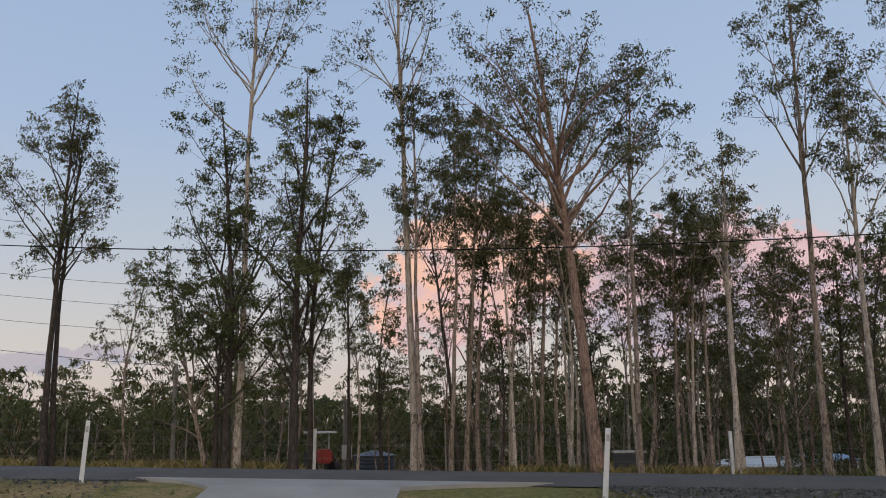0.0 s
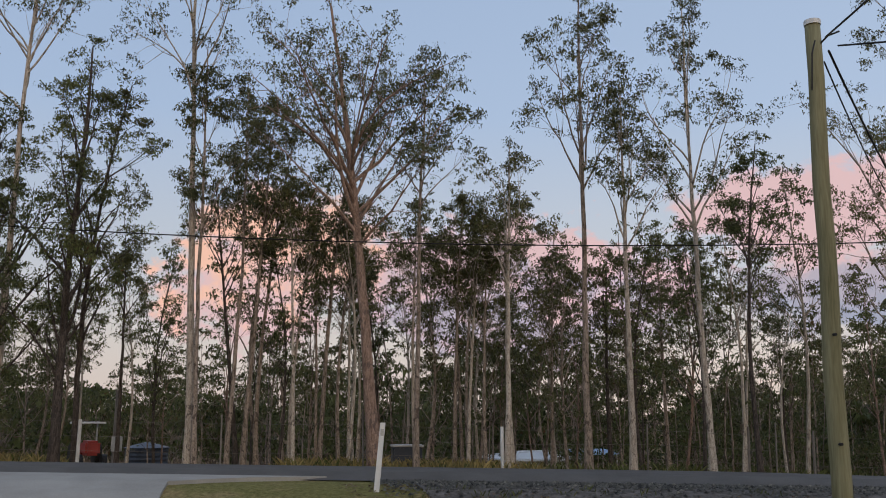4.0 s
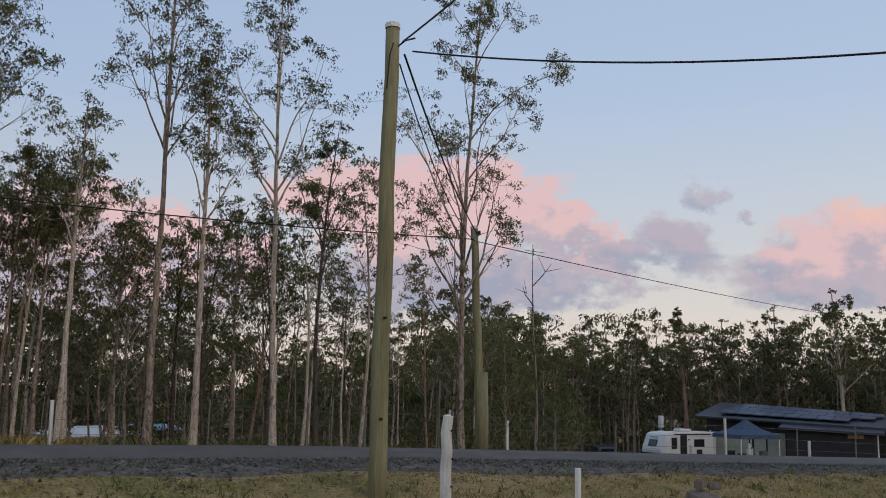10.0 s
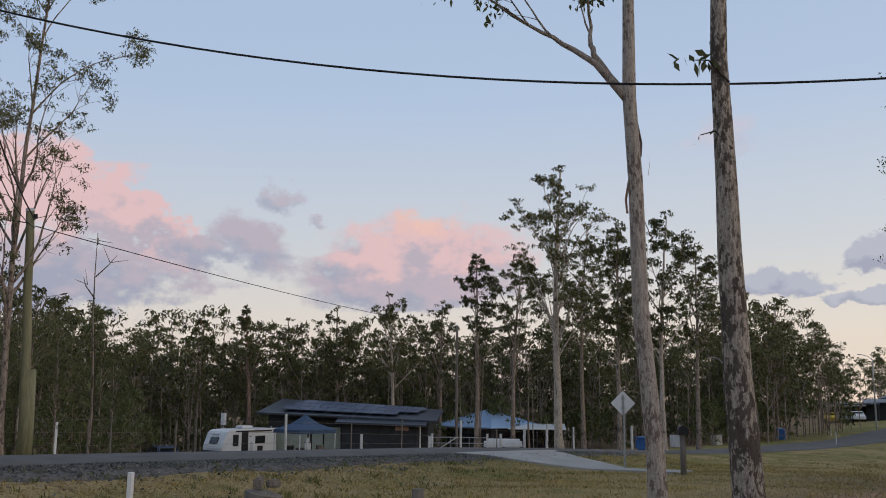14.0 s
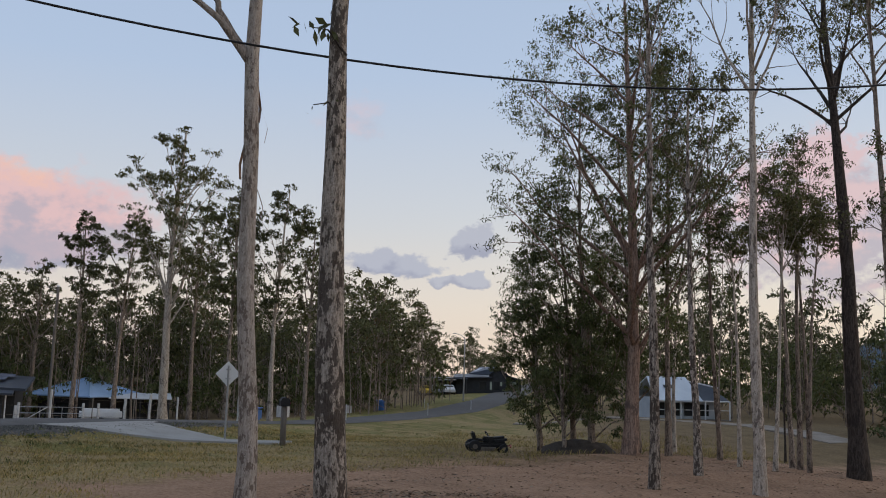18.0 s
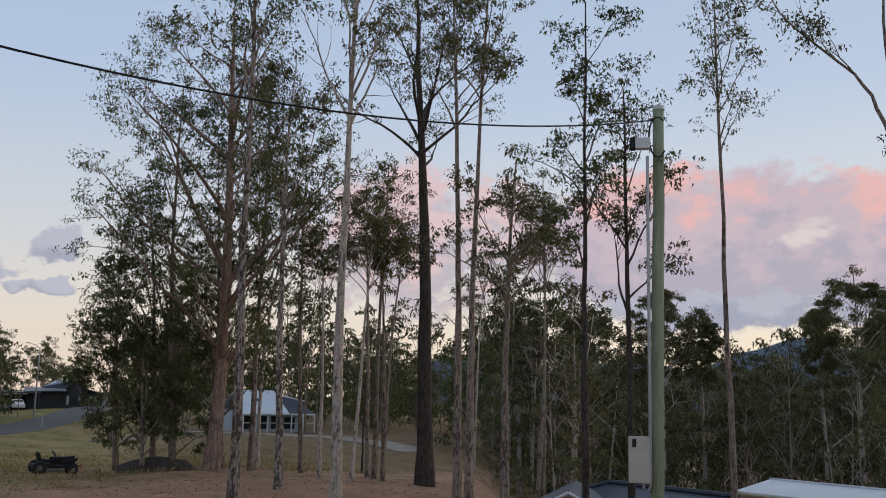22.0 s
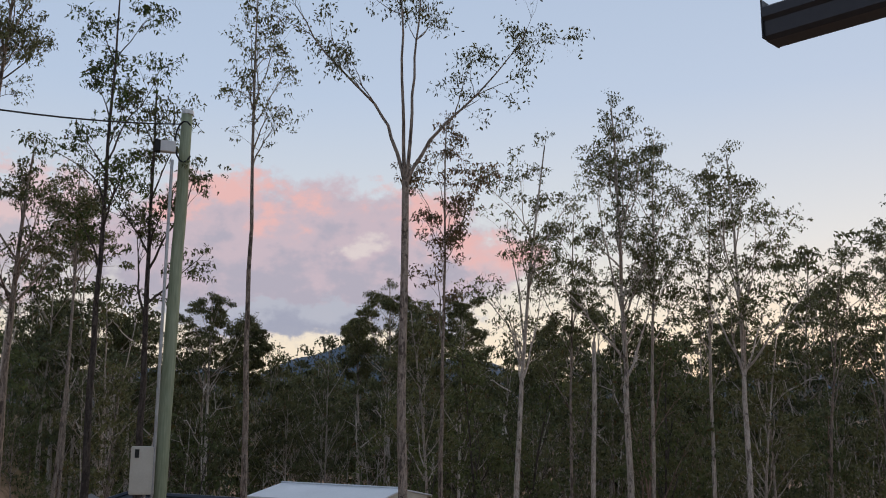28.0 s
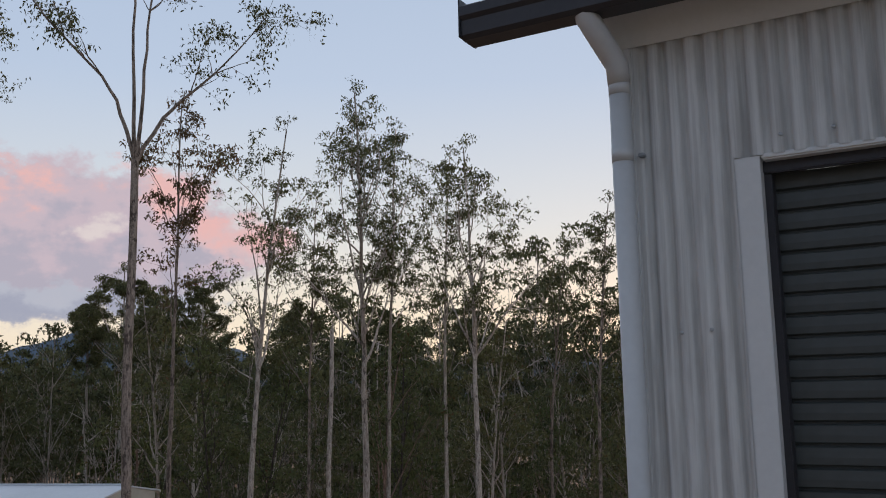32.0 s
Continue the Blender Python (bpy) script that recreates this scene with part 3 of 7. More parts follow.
gum(-3.54, 25.04, 10.05, 0.085, (-0.02, -0.00, 0.50), (0.75, 0.10), 0.35, 1.21, 1.3, BARK_DARK, LEAF, 18)
gum(-2.81, 27.35, 6.46, 0.067, (-0.07, -0.01, 0.59), (-0.14, -0.02), 0.69, 0.75, 0.78, BARK_DARK, LEAF, 19)
gum(-0.76, 23.35, 14.38, 0.114, (-0.25, -0.01, 0.50), (-0.48, -0.02), 0.72, 2.08, 0.9, BARK_PALE, LEAF, 20, "tall slender eucalypt with a pale smooth trunk")
gum(-0.60, 23.09, 10.44, 0.071, (-0.09, -0.00, 0.44), (-0.18, -0.01), 0.54, 1.19, 1.17, BARK_MID, LEAF, 21)
gum(0.15, 24.74, 10.26, 0.068, (0.15, -0.00, 0.46), (0.12, -0.00), 0.64, 1.10, 1.17, BARK_MID, LEAF, 22)
gum(0.53, 25.29, 9.95, 0.077, (0.23, -0.01, 0.51), (0.55, -0.02), 0.64, 1.13, 1.17, BARK_MID, LEAF, 23)
gum(0.91, 26.38, 9.51, 0.073, (0.12, -0.00, 0.52), (0.79, -0.04), 0.64, 1.08, 1.17, BARK_MID, LEAF, 24)
gum(3.67, 22.68, 11.82, 0.176, (-0.59, 0.09, 0.47), (-1.37, 0.18), 0.56, 3.20, 1.43, BARK_RED, LEAF, 25, "large spreading eucalypt with a thick reddish trunk", limbs=20)
gum(1.84, 26.33, 8.69, 0.065, (0.15, -0.01, 0.50), (1.08, -0.10), 0.65, 0.99, 1.17, BARK_PALE, LEAF, 26)
gum(2.61, 26.26, 12.56, 0.073, (0.23, -0.02, 0.42), (1.26, -0.16), 0.66, 1.54, 1.3, BARK_MID, LEAF, 27)
gum(3.33, 27.29, 7.86, 0.067, (-0.04, 0.00, 0.49), (0.52, -0.07), 0.66, 1.04, 1.04, BARK_MID, LEAF, 28)
gum(4.65, 22.62, 10.58, 0.078, (0.05, -0.01, 0.46), (0.16, -0.03), 0.67, 1.14, 0.98, BARK_MID, LEAF, 29)
gum(6.33, 25.63, 7.99, 0.065, (0.08, -0.02, 0.53), (0.21, -0.05), 0.61, 1.08, 1.17, BARK_MID, LEAF, 30)
gum(6.90, 26.05, 7.79, 0.066, (-0.13, 0.03, 0.37), (0.53, -0.15), 0.64, 1.11, 1.17, BARK_MID, LEAF, 31)
gum(7.12, 23.12, 8.49, 0.089, (0.04, -0.01, 0.40), (0.10, -0.03), 0.63, 1.24, 0.78, BARK_PALE, LEAF, 32, "tall slender eucalypt with a pale smooth trunk")
gum(9.06, 22.52, 12.71, 0.104, (0.01, -0.00, 0.46), (0.01, -0.00), 0.65, 2.07, 1.4, BARK_MID, LEAF, 33)
gum(9.81, 21.49, 9.68, 0.094, (-0.04, 0.02, 0.47), (-0.05, 0.02), 0.64, 1.29, 1.2, BARK_PALE, LEAF, 34, "tall slender eucalypt with a pale smooth trunk")
gum(12.64, 22.66, 13.04, 0.103, (-0.17, 0.09, 0.36), (-0.31, 0.17), 0.59, 1.98, 1.4, BARK_PALE, LEAF, 35, "tall slender eucalypt with a pale smooth trunk")
gum(12.79, 20.65, 8.32, 0.074, (-0.08, 0.05, 0.56), (0.21, -0.13), 0.60, 1.03, 1.3, BARK_DARK, LEAF_DENSE, 36)
gum(17.15, 20.18, 14.23, 0.096, (-0.03, 0.02, 0.37), (0.34, -0.29), 0.28, 2.07, 1.7, BARK_MID, LEAF, 37, limbs=20)
gum(7.18, 25.46, 6.66, 0.065, (-0.03, 0.01, 0.49), (0.11, -0.03), 0.64, 1.08, 1.17, BARK_MID, LEAF, 38)
gum(7.93, 25.24, 8.01, 0.073, (-0.16, 0.05, 0.50), (-0.20, 0.06), 0.68, 1.08, 1.17, BARK_PALE, LEAF, 39)
gum(9.34, 25.94, 6.33, 0.067, (0.02, -0.01, 0.50), (0.05, -0.02), 0.66, 1.13, 1.17, BARK_MID, LEAF, 40)
gum(10.90, 25.34, 6.23, 0.076, (-0.05, 0.02, 0.52), (0.01, -0.00), 0.68, 1.13, 1.3, BARK_DARK, LEAF, 41)
gum(13.32, 26.65, 7.59, 0.073, (-0.07, 0.03, 0.50), (-0.14, 0.07), 0.60, 1.12, 1.3, BARK_MID, LEAF, 42)
gum(2.55, 26.30, 6.86, 0.056, (-0.06, 0.01, 0.46), (-0.21, 0.02), 0.64, 0.90, 1.04, BARK_MID, LEAF, 43)
gum(1.83, 25.25, 7.56, 0.062, (-0.11, 0.01, 0.47), (-0.30, 0.02), 0.65, 1.04, 1.04, BARK_PALE, LEAF, 44)
gum(0.41, 26.40, 8.06, 0.073, (-0.41, -0.00, 0.44), (-0.93, -0.01), 0.65, 1.17, 1.17, BARK_DARK, LEAF, 45)
gum(5.51, 26.98, 8.19, 0.067, (-0.10, 0.02, 0.49), (0.05, -0.01), 0.66, 1.13, 1.17, BARK_PALE, LEAF, 46)
gum(7.11, 27.75, 7.50, 0.061, (-0.13, 0.03, 0.47), (-0.44, 0.10), 0.61, 1.08, 1.17, BARK_MID, LEAF, 47)
gum(57.46, 18.81, 18.18, 0.293, (-0.05, 0.16, 0.49), (0.06, -0.19), 0.41, 3.49, 1.5, BARK_PALE, LEAF, 48, "distant eucalypt with a rounded crown behind the houses", size=0.16)
gum(61.09, 26.15, 13.97, 0.182, (0.01, -0.03, 0.54), (-0.01, 0.01), 0.49, 1.72, 1.2, BARK_MID, LEAF, 49, "distant eucalypt with a rounded crown behind the houses", size=0.16)
gum(63.64, 19.15, 15.54, 0.182, (-0.00, 0.02, 0.52), (0.14, -0.45), 0.52, 2.26, 1.1, BARK_MID, LEAF, 50, "distant eucalypt with a rounded crown behind the houses", size=0.16)
gum(51.32, 10.93, 12.97, 0.159, (0.00, -0.02, 0.58), (0.09, -0.43), 0.44, 2.21, 1.2, BARK_PALE, LEAF, 51, "distant eucalypt with a rounded crown behind the houses", size=0.16)
gum(50.77, 13.22, 12.45, 0.143, (0.02, -0.06, 0.51), (0.03, -0.10), 0.46, 1.60, 1.1, BARK_MID, LEAF, 52, "distant eucalypt with a rounded crown behind the houses", size=0.16)
gum(57.56, 10.30, 12.16, 0.160, (0.03, -0.17, 0.57), (0.04, -0.25), 0.51, 2.18, 1.2, BARK_MID, LEAF, 53, "distant eucalypt with a rounded crown behind the houses", size=0.16)
gum(68.54, 50.94, 13.42, 0.260, (-0.35, 0.47, 0.62), (-0.54, 0.71), 0.50, 2.44, 1.3, BARK_RED, LEAF, 54, "distant eucalypt with a rounded crown behind the houses", size=0.16)
gum(72.91, 50.00, 12.71, 0.242, (-0.08, 0.11, 0.54), (-0.24, 0.34), 0.50, 2.29, 1.2, BARK_MID, LEAF, 55, "distant eucalypt with a rounded crown behind the houses", size=0.16)
gum(75.48, 46.06, 13.54, 0.242, (-0.23, 0.37, 0.50), (-0.30, 0.49), 0.50, 2.71, 1.2, BARK_MID, LEAF, 56, "distant eucalypt with a rounded crown behind the houses", size=0.16)
gum(72.63, 38.99, 13.92, 0.226, (-0.07, 0.13, 0.53), (-0.27, 0.50), 0.46, 2.36, 1.2, BARK_PALE, LEAF, 57, "distant eucalypt with a rounded crown behind the houses", size=0.16)
gum(77.15, 36.73, 13.45, 0.234, (0.06, -0.12, 0.56), (0.10, -0.20), 0.48, 2.62, 1.2, BARK_MID, LEAF, 58, "distant eucalypt with a rounded crown behind the houses", size=0.16)
gum(70.47, 26.95, 16.02, 0.206, (0.04, -0.10, 0.52), (0.31, -0.82), 0.47, 2.31, 1.2, BARK_MID, LEAF, 59, "distant eucalypt with a rounded crown behind the houses", size=0.16)
near_trunk = gum(8.68, 1.11, 8.01, 0.148, (-0.01, 0.06, 0.41), (-0.01, 0.08), 0.72, 0.93, 0.7, BARK_SPOT, LEAF, 60, "thick leaning gum trunk with flaking dark bark")
gum(25.77, -4.14, 12.41, 0.199, (-0.02, -0.13, 0.35), (0.02, 0.14), 0.25, 3.28, 2.0, BARK_RED, LEAF_DENSE, 61, "large spreading eucalypt with a thick reddish trunk", limbs=30, tuft=1.2, rise=(30, 52))
gum(27.95, -2.93, 7.58, 0.083, (0.02, 0.23, 0.47), (0.05, 0.58), 0.17, 2.22, 2.0, BARK_MID, LEAF_DENSE, 62, "bushy eucalypt with a dense dark green crown")
gum(28.53, -2.10, 6.30, 0.076, (0.02, 0.31, 0.51), (0.03, 0.39), 0.25, 1.51, 1.6, BARK_MID, LEAF_DENSE, 63, "bushy eucalypt with a dense dark green crown")
gum(26.89, -3.35, 10.44, 0.087, (0.04, 0.30, 0.36), (0.05, 0.42), 0.22, 1.96, 1.8, BARK_MID, LEAF_DENSE, 64, "bushy eucalypt with a dense dark green crown")
gum(17.01, -3.13, 10.35, 0.094, (0.01, 0.07, 0.50), (0.02, 0.13), 0.75, 1.05, 0.65, BARK_SPOT, LEAF, 65, "tall gum with a mottled trunk on bare dirt")
gum(20.56, -4.71, 9.17, 0.086, (0.04, 0.15, 0.49), (0.02, 0.08), 0.59, 1.03, 1.0, BARK_SPOT, LEAF, 66)
gum(18.24, -5.26, 11.58, 0.115, (0.01, 0.03, 0.44), (-0.00, -0.01), 0.70, 1.29, 0.65, BARK_PALE, LEAF, 67, "tall gum with a mottled trunk on bare dirt")
gum(23.35, -9.11, 13.07, 0.227, (0.07, 0.17, 0.48), (0.21, 0.54), 0.72, 2.46, 1.15, BARK_DARK, LEAF, 68, "tall ironbark with a black furrowed trunk")
gum(19.37, -8.25, 11.85, 0.098, (0.05, 0.12, 0.52), (0.14, 0.32), 0.74, 1.12, 0.9, BARK_MID, LEAF, 69)
gum(20.19, -8.87, 12.75, 0.096, (-0.01, -0.03, 0.57), (-0.13, -0.29), 0.74, 1.29, 0.9, BARK_MID, LEAF, 70)
gum(18.31, -8.85, 7.43, 0.100, (0.02, 0.04, 0.53), (-0.05, -0.11), 0.65, 1.52, 1.0, BARK_MID, LEAF, 71)
gum(16.01, -9.28, 10.31, 0.075, (0.02, 0.03, 0.52), (-0.00, -0.01), 0.52, 0.98, 0.75, BARK_DARK, LEAF_GREEN, 72)
gum(16.37, -10.55, 9.16, 0.085, (0.05, 0.07, 0.60), (0.07, 0.10), 0.56, 0.91, 0.85, BARK_DARK, LEAF, 73)
gum(16.33, -12.96, 12.84, 0.079, (0.06, 0.07, 0.47), (0.12, 0.14), 0.70, 1.02, 0.5, BARK_MID, LEAF, 74)
gum(13.05, -15.28, 9.68, 0.058, (-0.01, -0.01, 0.66), (-0.03, -0.02), 0.60, 0.72, 0.8, BARK_MID, LEAF_RUST, 75, "thin eucalypt with sparse rust-tinged feathery foliage")
gum(13.65, -18.60, 11.26, 0.087, (-0.23, -0.17, 0.64), (-0.61, -0.42), 0.55, 1.36, 0.85, BARK_PALE, LEAF, 76, "tall slender eucalypt with a pale smooth trunk")
gum(12.41, -21.75, 13.77, 0.110, (0.07, 0.04, 0.60), (0.26, 0.14), 0.56, 1.84, 1.15, BARK_PALE, LEAF, 77, "tall slender eucalypt with a pale smooth trunk", limbs=18)
gum(11.60, -24.65, 13.52, 0.079, (-0.06, -0.03, 0.61), (-0.24, -0.11), 0.60, 1.28, 1.1, BARK_PALE, LEAF, 78, "tall slender eucalypt with a pale smooth trunk")
gum(9.67, -22.23, 11.82, 0.098, (-0.02, -0.01, 0.64), (0.12, 0.05), 0.58, 1.57, 1.2, BARK_PALE, LEAF, 79, "tall slender eucalypt with a pale smooth trunk")
gum(12.27, -22.64, 13.29, 0.075, (-0.03, -0.02, 0.57), (-0.22, -0.12), 0.60, 1.17, 1.0, BARK_PALE, LEAF, 80)
gum(7.84, -27.11, 12.55, 0.083, (-0.12, -0.03, 0.74), (-0.43, -0.12), 0.61, 1.26, 1.2, BARK_MID, LEAF, 81)
gum(9.52, -27.64, 11.90, 0.077, (-0.21, -0.07, 0.73), (-0.58, -0.19), 0.69, 1.15, 1.2, BARK_MID, LEAF, 82)
gum(14.89, -22.82, 12.03, 0.064, (-0.03, -0.02, 0.65), (-0.17, -0.11), 0.60, 1.07, 1.0, BARK_MID, LEAF, 83)
gum(26.57, -5.33, 11.38, 0.087, (0.00, 0.02, 0.36), (-0.00, -0.01), 0.41, 1.69, 1.4, BARK_MID, LEAF_DENSE, 84, "bushy eucalypt with a dense dark green crown")
gum(27.70, -4.74, 9.47, 0.074, (0.05, 0.27, 0.40), (0.10, 0.64), 0.16, 1.85, 1.7, BARK_MID, LEAF_DENSE, 85, "bushy eucalypt with a dense dark green crown")
gum(26.48, -2.55, 3.65, 0.062, (0.01, 0.15, 0.58), (0.02, 0.24), 0.17, 1.31, 2.0, BARK_MID, LEAF_DENSE, 86, "bushy eucalypt with a dense dark green crown")
gum(28.03, -1.98, 4.28, 0.066, (0.01, 0.10, 0.51), (0.02, 0.26), 0.14, 1.29, 2.0, BARK_MID, LEAF_DENSE, 87, "bushy eucalypt with a dense dark green crown")
gum(26.89, -3.35, 4.28, 0.064, (0.01, 0.05, 0.53), (0.03, 0.23), 0.17, 1.25, 1.8, BARK_MID, LEAF_DENSE, 88, "bushy eucalypt with a dense dark green crown")
gum(24.21, -6.57, 6.46, 0.059, (0.01, 0.05, 0.58), (0.06, 0.22), 0.76, 0.74, 0.9, BARK_PALE, LEAF, 89)
gum(25.70, -8.54, 8.79, 0.079, (-0.02, -0.04, 0.54), (-0.03, -0.09), 0.72, 1.25, 1.0, BARK_MID, LEAF, 90)
gum(23.98, -7.35, 6.94, 0.059, (-0.06, -0.17, 0.53), (-0.11, -0.35), 0.74, 0.82, 1.0, BARK_PALE, LEAF, 91)
gum(27.24, -6.87, 9.27, 0.074, (0.06, 0.23, 0.49), (0.06, 0.26), 0.78, 1.11, 0.8, BARK_MID, LEAF, 92)
gum(24.68, -8.42, 6.65, 0.061, (-0.07, -0.19, 0.65), (-0.14, -0.39), 0.78, 0.86, 0.9, BARK_MID, LEAF, 93)
gum(27.56, -9.44, 8.14, 0.068, (0.04, 0.13, 0.58), (0.14, 0.41), 0.76, 1.15, 1.0, BARK_MID, LEAF, 94)
gum(26.76, -8.70, 8.48, 0.074, (0.04, 0.12, 0.51), (0.11, 0.33), 0.72, 1.29, 1.0, BARK_MID, LEAF, 95)
gum(27.40, -14.73, 11.13, 0.073, (0.00, 0.01, 0.60), (0.02, 0.04), 0.77, 1.23, 1.0, BARK_MID, LEAF, 96)
gum(27.44, -14.47, 11.46, 0.083, (-0.11, -0.21, 0.58), (-0.08, -0.14), 0.77, 1.44, 1.0, BARK_MID, LEAF, 97)


def forked_gum(x, y, r, fork, limbs, bearing, lean, bark, leaf, seed, label, dens=0.5, tuft=0.30, size=0.10, trunk_top=None, twigs=4, bare=0.1):
    """A gum whose trunk parts into long rising limbs; limbs are (sideways, up) steps from the fork, sideways at right angles to the bearing."""
    rng = np.random.default_rng(seed)
    z = ground_z(x, y)
    ob = new("gum_tree")
    ob.location = (x, y, z)
    tagged(ob, label, "tree", "gum trees")
    b = radians(bearing)
    side, deep = np.array([math.cos(b), -math.sin(b), 0]), np.array([math.sin(b), math.cos(b), 0])
    f = np.array([0, 0, fork - z]) + side * lean
    n = 10
    tp = np.array([f * (i / n) + side * 0.05 * math.sin(i * 0.9) * (1 - i / n) for i in range(n + 1)])
    tp[0, 2] = -0.25
    rad = r * np.linspace(1.0, 0.72, n + 1) * (1 + 0.3 * np.exp(-tp[:, 2].clip(0) / 0.3))
    if trunk_top is not None:
        more = np.array([f + side * trunk_top[0] * k + np.array([0, 0, (trunk_top[1] - fork) * k]) for k in (0.25, 0.5, 0.75, 1.0)])
        tp, rad = np.vstack([tp, more]), np.concatenate([rad, r * np.array([0.66, 0.56, 0.4, 0.2])])
    new("trunk", mesh_of("trunk", *tube(tp, rad, 12, 0.05, rng), [bark], smooth=True)).parent = ob
    tips = []
    for k, steps in enumerate(limbs):
        pile = Pile()
        pts = [f - [0, 0, 0.1]] + [f + side * a + [0, 0, c] + deep * rng.normal(0, 0.25) * (i + 1) / len(steps) for i, (a, c) in enumerate(steps)]
        pts = np.array(pts)
        s = np.linspace(0, 1, 13)
        q = np.linspace(0, 1, len(pts))
        fine = np.stack([np.interp(s, q, pts[:, j]) for j in range(3)], 1)
        fine[1:-1] = (fine[:-2] + 2 * fine[1:-1] + fine[2:]) / 4 + rng.normal(0, 0.015, fine[1:-1].shape)
        rr = np.linspace(r * 0.46, r * 0.10, 13)
        pile.add(tube(fine, rr, 7))
        for i in range(twigs):
            j = int(rng.integers(6, 13))
            d = (fine[j] - fine[j - 2])
            d = d / np.linalg.norm(d) * 0.8 + rng.normal(0, 0.5, 3) + [0, 0, 0.2]
            pile.add(bough(rng, fine[j], d / np.linalg.norm(d), rng.uniform(0.5, 1.25), rr[j] * 0.6, 4, bare, tips, 3))
        new("branch", mesh_of("branch", *pile.arrays(), [bark], smooth=True)).parent = ob
    if tips:
        new("crown", mesh_of("crown", *leaves_at(rng, tips, max(3, int(13 * dens)), tuft, size), [leaf])).parent = ob
    return ob


def sprig(owner, root, reach, seed, n, size, mat=None):
    """A small leafy shoot that hangs from a trunk."""
    rng = np.random.default_rng(seed)
    root = np.array(root, float) - np.array(owner.location)
    pile = Pile()
    pts = np.array([root, root + np.array(reach) * 0.5 + [0, 0, 0.1], root + np.array(reach)])
    pile.add(tube(pts, [0.012, 0.008, 0.004], 4))
    new("branch", mesh_of("branch", *pile.arrays(), [BARK_DARK])).parent = owner
    new("foliage", mesh_of("foliage", *leaves_at(rng, pts[1:], n, 0.16, size), [LEAF])).parent = owner


def strips(owner, x, y, zs, r, seed):
    """Ribbons of peeling bark."""
    rng = np.random.default_rng(seed)
    for z in zs:
        a = rng.uniform(0, 6.28)
        d = np.array([math.cos(a), math.sin(a), 0])
        s = np.array([-d[1], d[0], 0]) * 0.018
        p = np.array([x, y, z]) - np.array(owner.location) + d * r
        line = [p, p + d * 0.05 + [0, 0, -0.12], p + d * 0.10 + [0, 0, -0.26], p + d * 0.07 + [0, 0, -0.45]]
        v = np.concatenate([np.array(line) - s, np.array(line) + s])
        new("bark_strip", mesh_of("bark_strip", v, [(i, i + 1, i + 5, i + 4) for i in range(3)], [BARK_RED])).parent = owner



forked_gum(13.03, -14.09, 0.095, 6.30, [[(-0.28, 0.95), (-0.6, 1.6), (-1.7, 2.6), (-2.3, 3.6)], [(-0.1, 1.6), (-0.12, 3.6), (-0.3, 5.0)], [(0.12, 1.4), (0.18, 3.0), (0.3, 4.6)], [(0.5, 0.85), (0.95, 1.4), (1.6, 2.0), (2.4, 3.1)]],
           137.5, -0.02, BARK_MID, LEAF, 301, "tall gum that forks into four long rising limbs", 0.34, 0.2, twigs=10, size=0.085)
near_gum = forked_gum(12.20, 2.66, 0.122, 5.55, [[(-0.42, 0.45), (-0.85, 0.78), (-1.3, 1.05), (-2.0, 1.6)], [(-0.40, 0.5), (-0.50, 0.75), (-0.5, 1.1), (-0.55, 1.5)]],
           77.0, -0.21, BARK_SMOOTH, LEAF, 302, "straight spotted gum trunk with peeling grey bark", 0.6, 0.22, trunk_top=(0.05, 9.5), twigs=3)
strips(near_gum, 12.16, 2.83, (5.2, 4.9, 4.45, 3.9), 0.11, 41)
stag = forked_gum(11.77, -18.87, 0.062, 3.30, [[(0.02, 0.1), (0.03, 0.2)]], 147, 0.09, BARK_PALE, LEAF, 303, "bare pale dead stem standing in the valley", 0.0, 0.05, twigs=0)




sprig(near_trunk, (8.62, 1.12, 4.35), (-0.10, 0.32, 0.22), 42, 12, 0.13)
sprig(near_trunk, (8.62, 1.12, 3.75), (-0.05, 0.26, 0.14), 43, 2, 0.07)
strips(near_trunk, 8.66, 1.08, (5.3, 5.0), 0.1, 44)


# broad crowns that stand out over the valley forest: bearing, distance, height of the top, half width
for k, (az, d, top, w) in enumerate(((136.4, 60, 9.6, 3.2), (134.5, 66, 8.4, 1.6), (125.6, 62, 8.8, 3.2), (121.2, 64, 7.9, 2.7), (127.9, 66, 7.8, 1.5),
                                     (140.9, 66, 9.8, 2.6), (138.4, 68, 9.4, 2.4), (146.5, 70, 8.6, 2.6), (151.5, 66, 7.6, 2.8), (157.0, 70, 8.4, 3.0), (117.0, 68, 7.4, 2.6))):
    x, y = 0.7 + d * math.sin(radians(az)), -0.8 + d * math.cos(radians(az))
    gum(x, y, top - ground_z(x, y), 0.20, (0.1, 0.2, 0.5), (0.3, 0.2), 0.70, w, 1.3, BARK_PALE, LEAF, 700 + k, "tall valley eucalypt with a broad domed crown", size=0.135, full=1.7, limbs=20, rise=(30, 52), tuft=1.5, sides=6)


# young gums that fill the stand behind the road and the wood on the slope
def stock_tree(seed, h, w, c0, dens, bark, leaf):
    rng = np.random.default_rng(seed)
    return gum(0, 0, h, 0.0075 * h, (rng.normal(0, 0.15), rng.normal(0, 0.15), 0.5), (rng.normal(0, 0.4), rng.normal(0, 0.4)), c0, w, dens, bark, leaf, seed, "young slender eucalypt in a crowded stand", size=0.098, twigs=4, full=0.62)


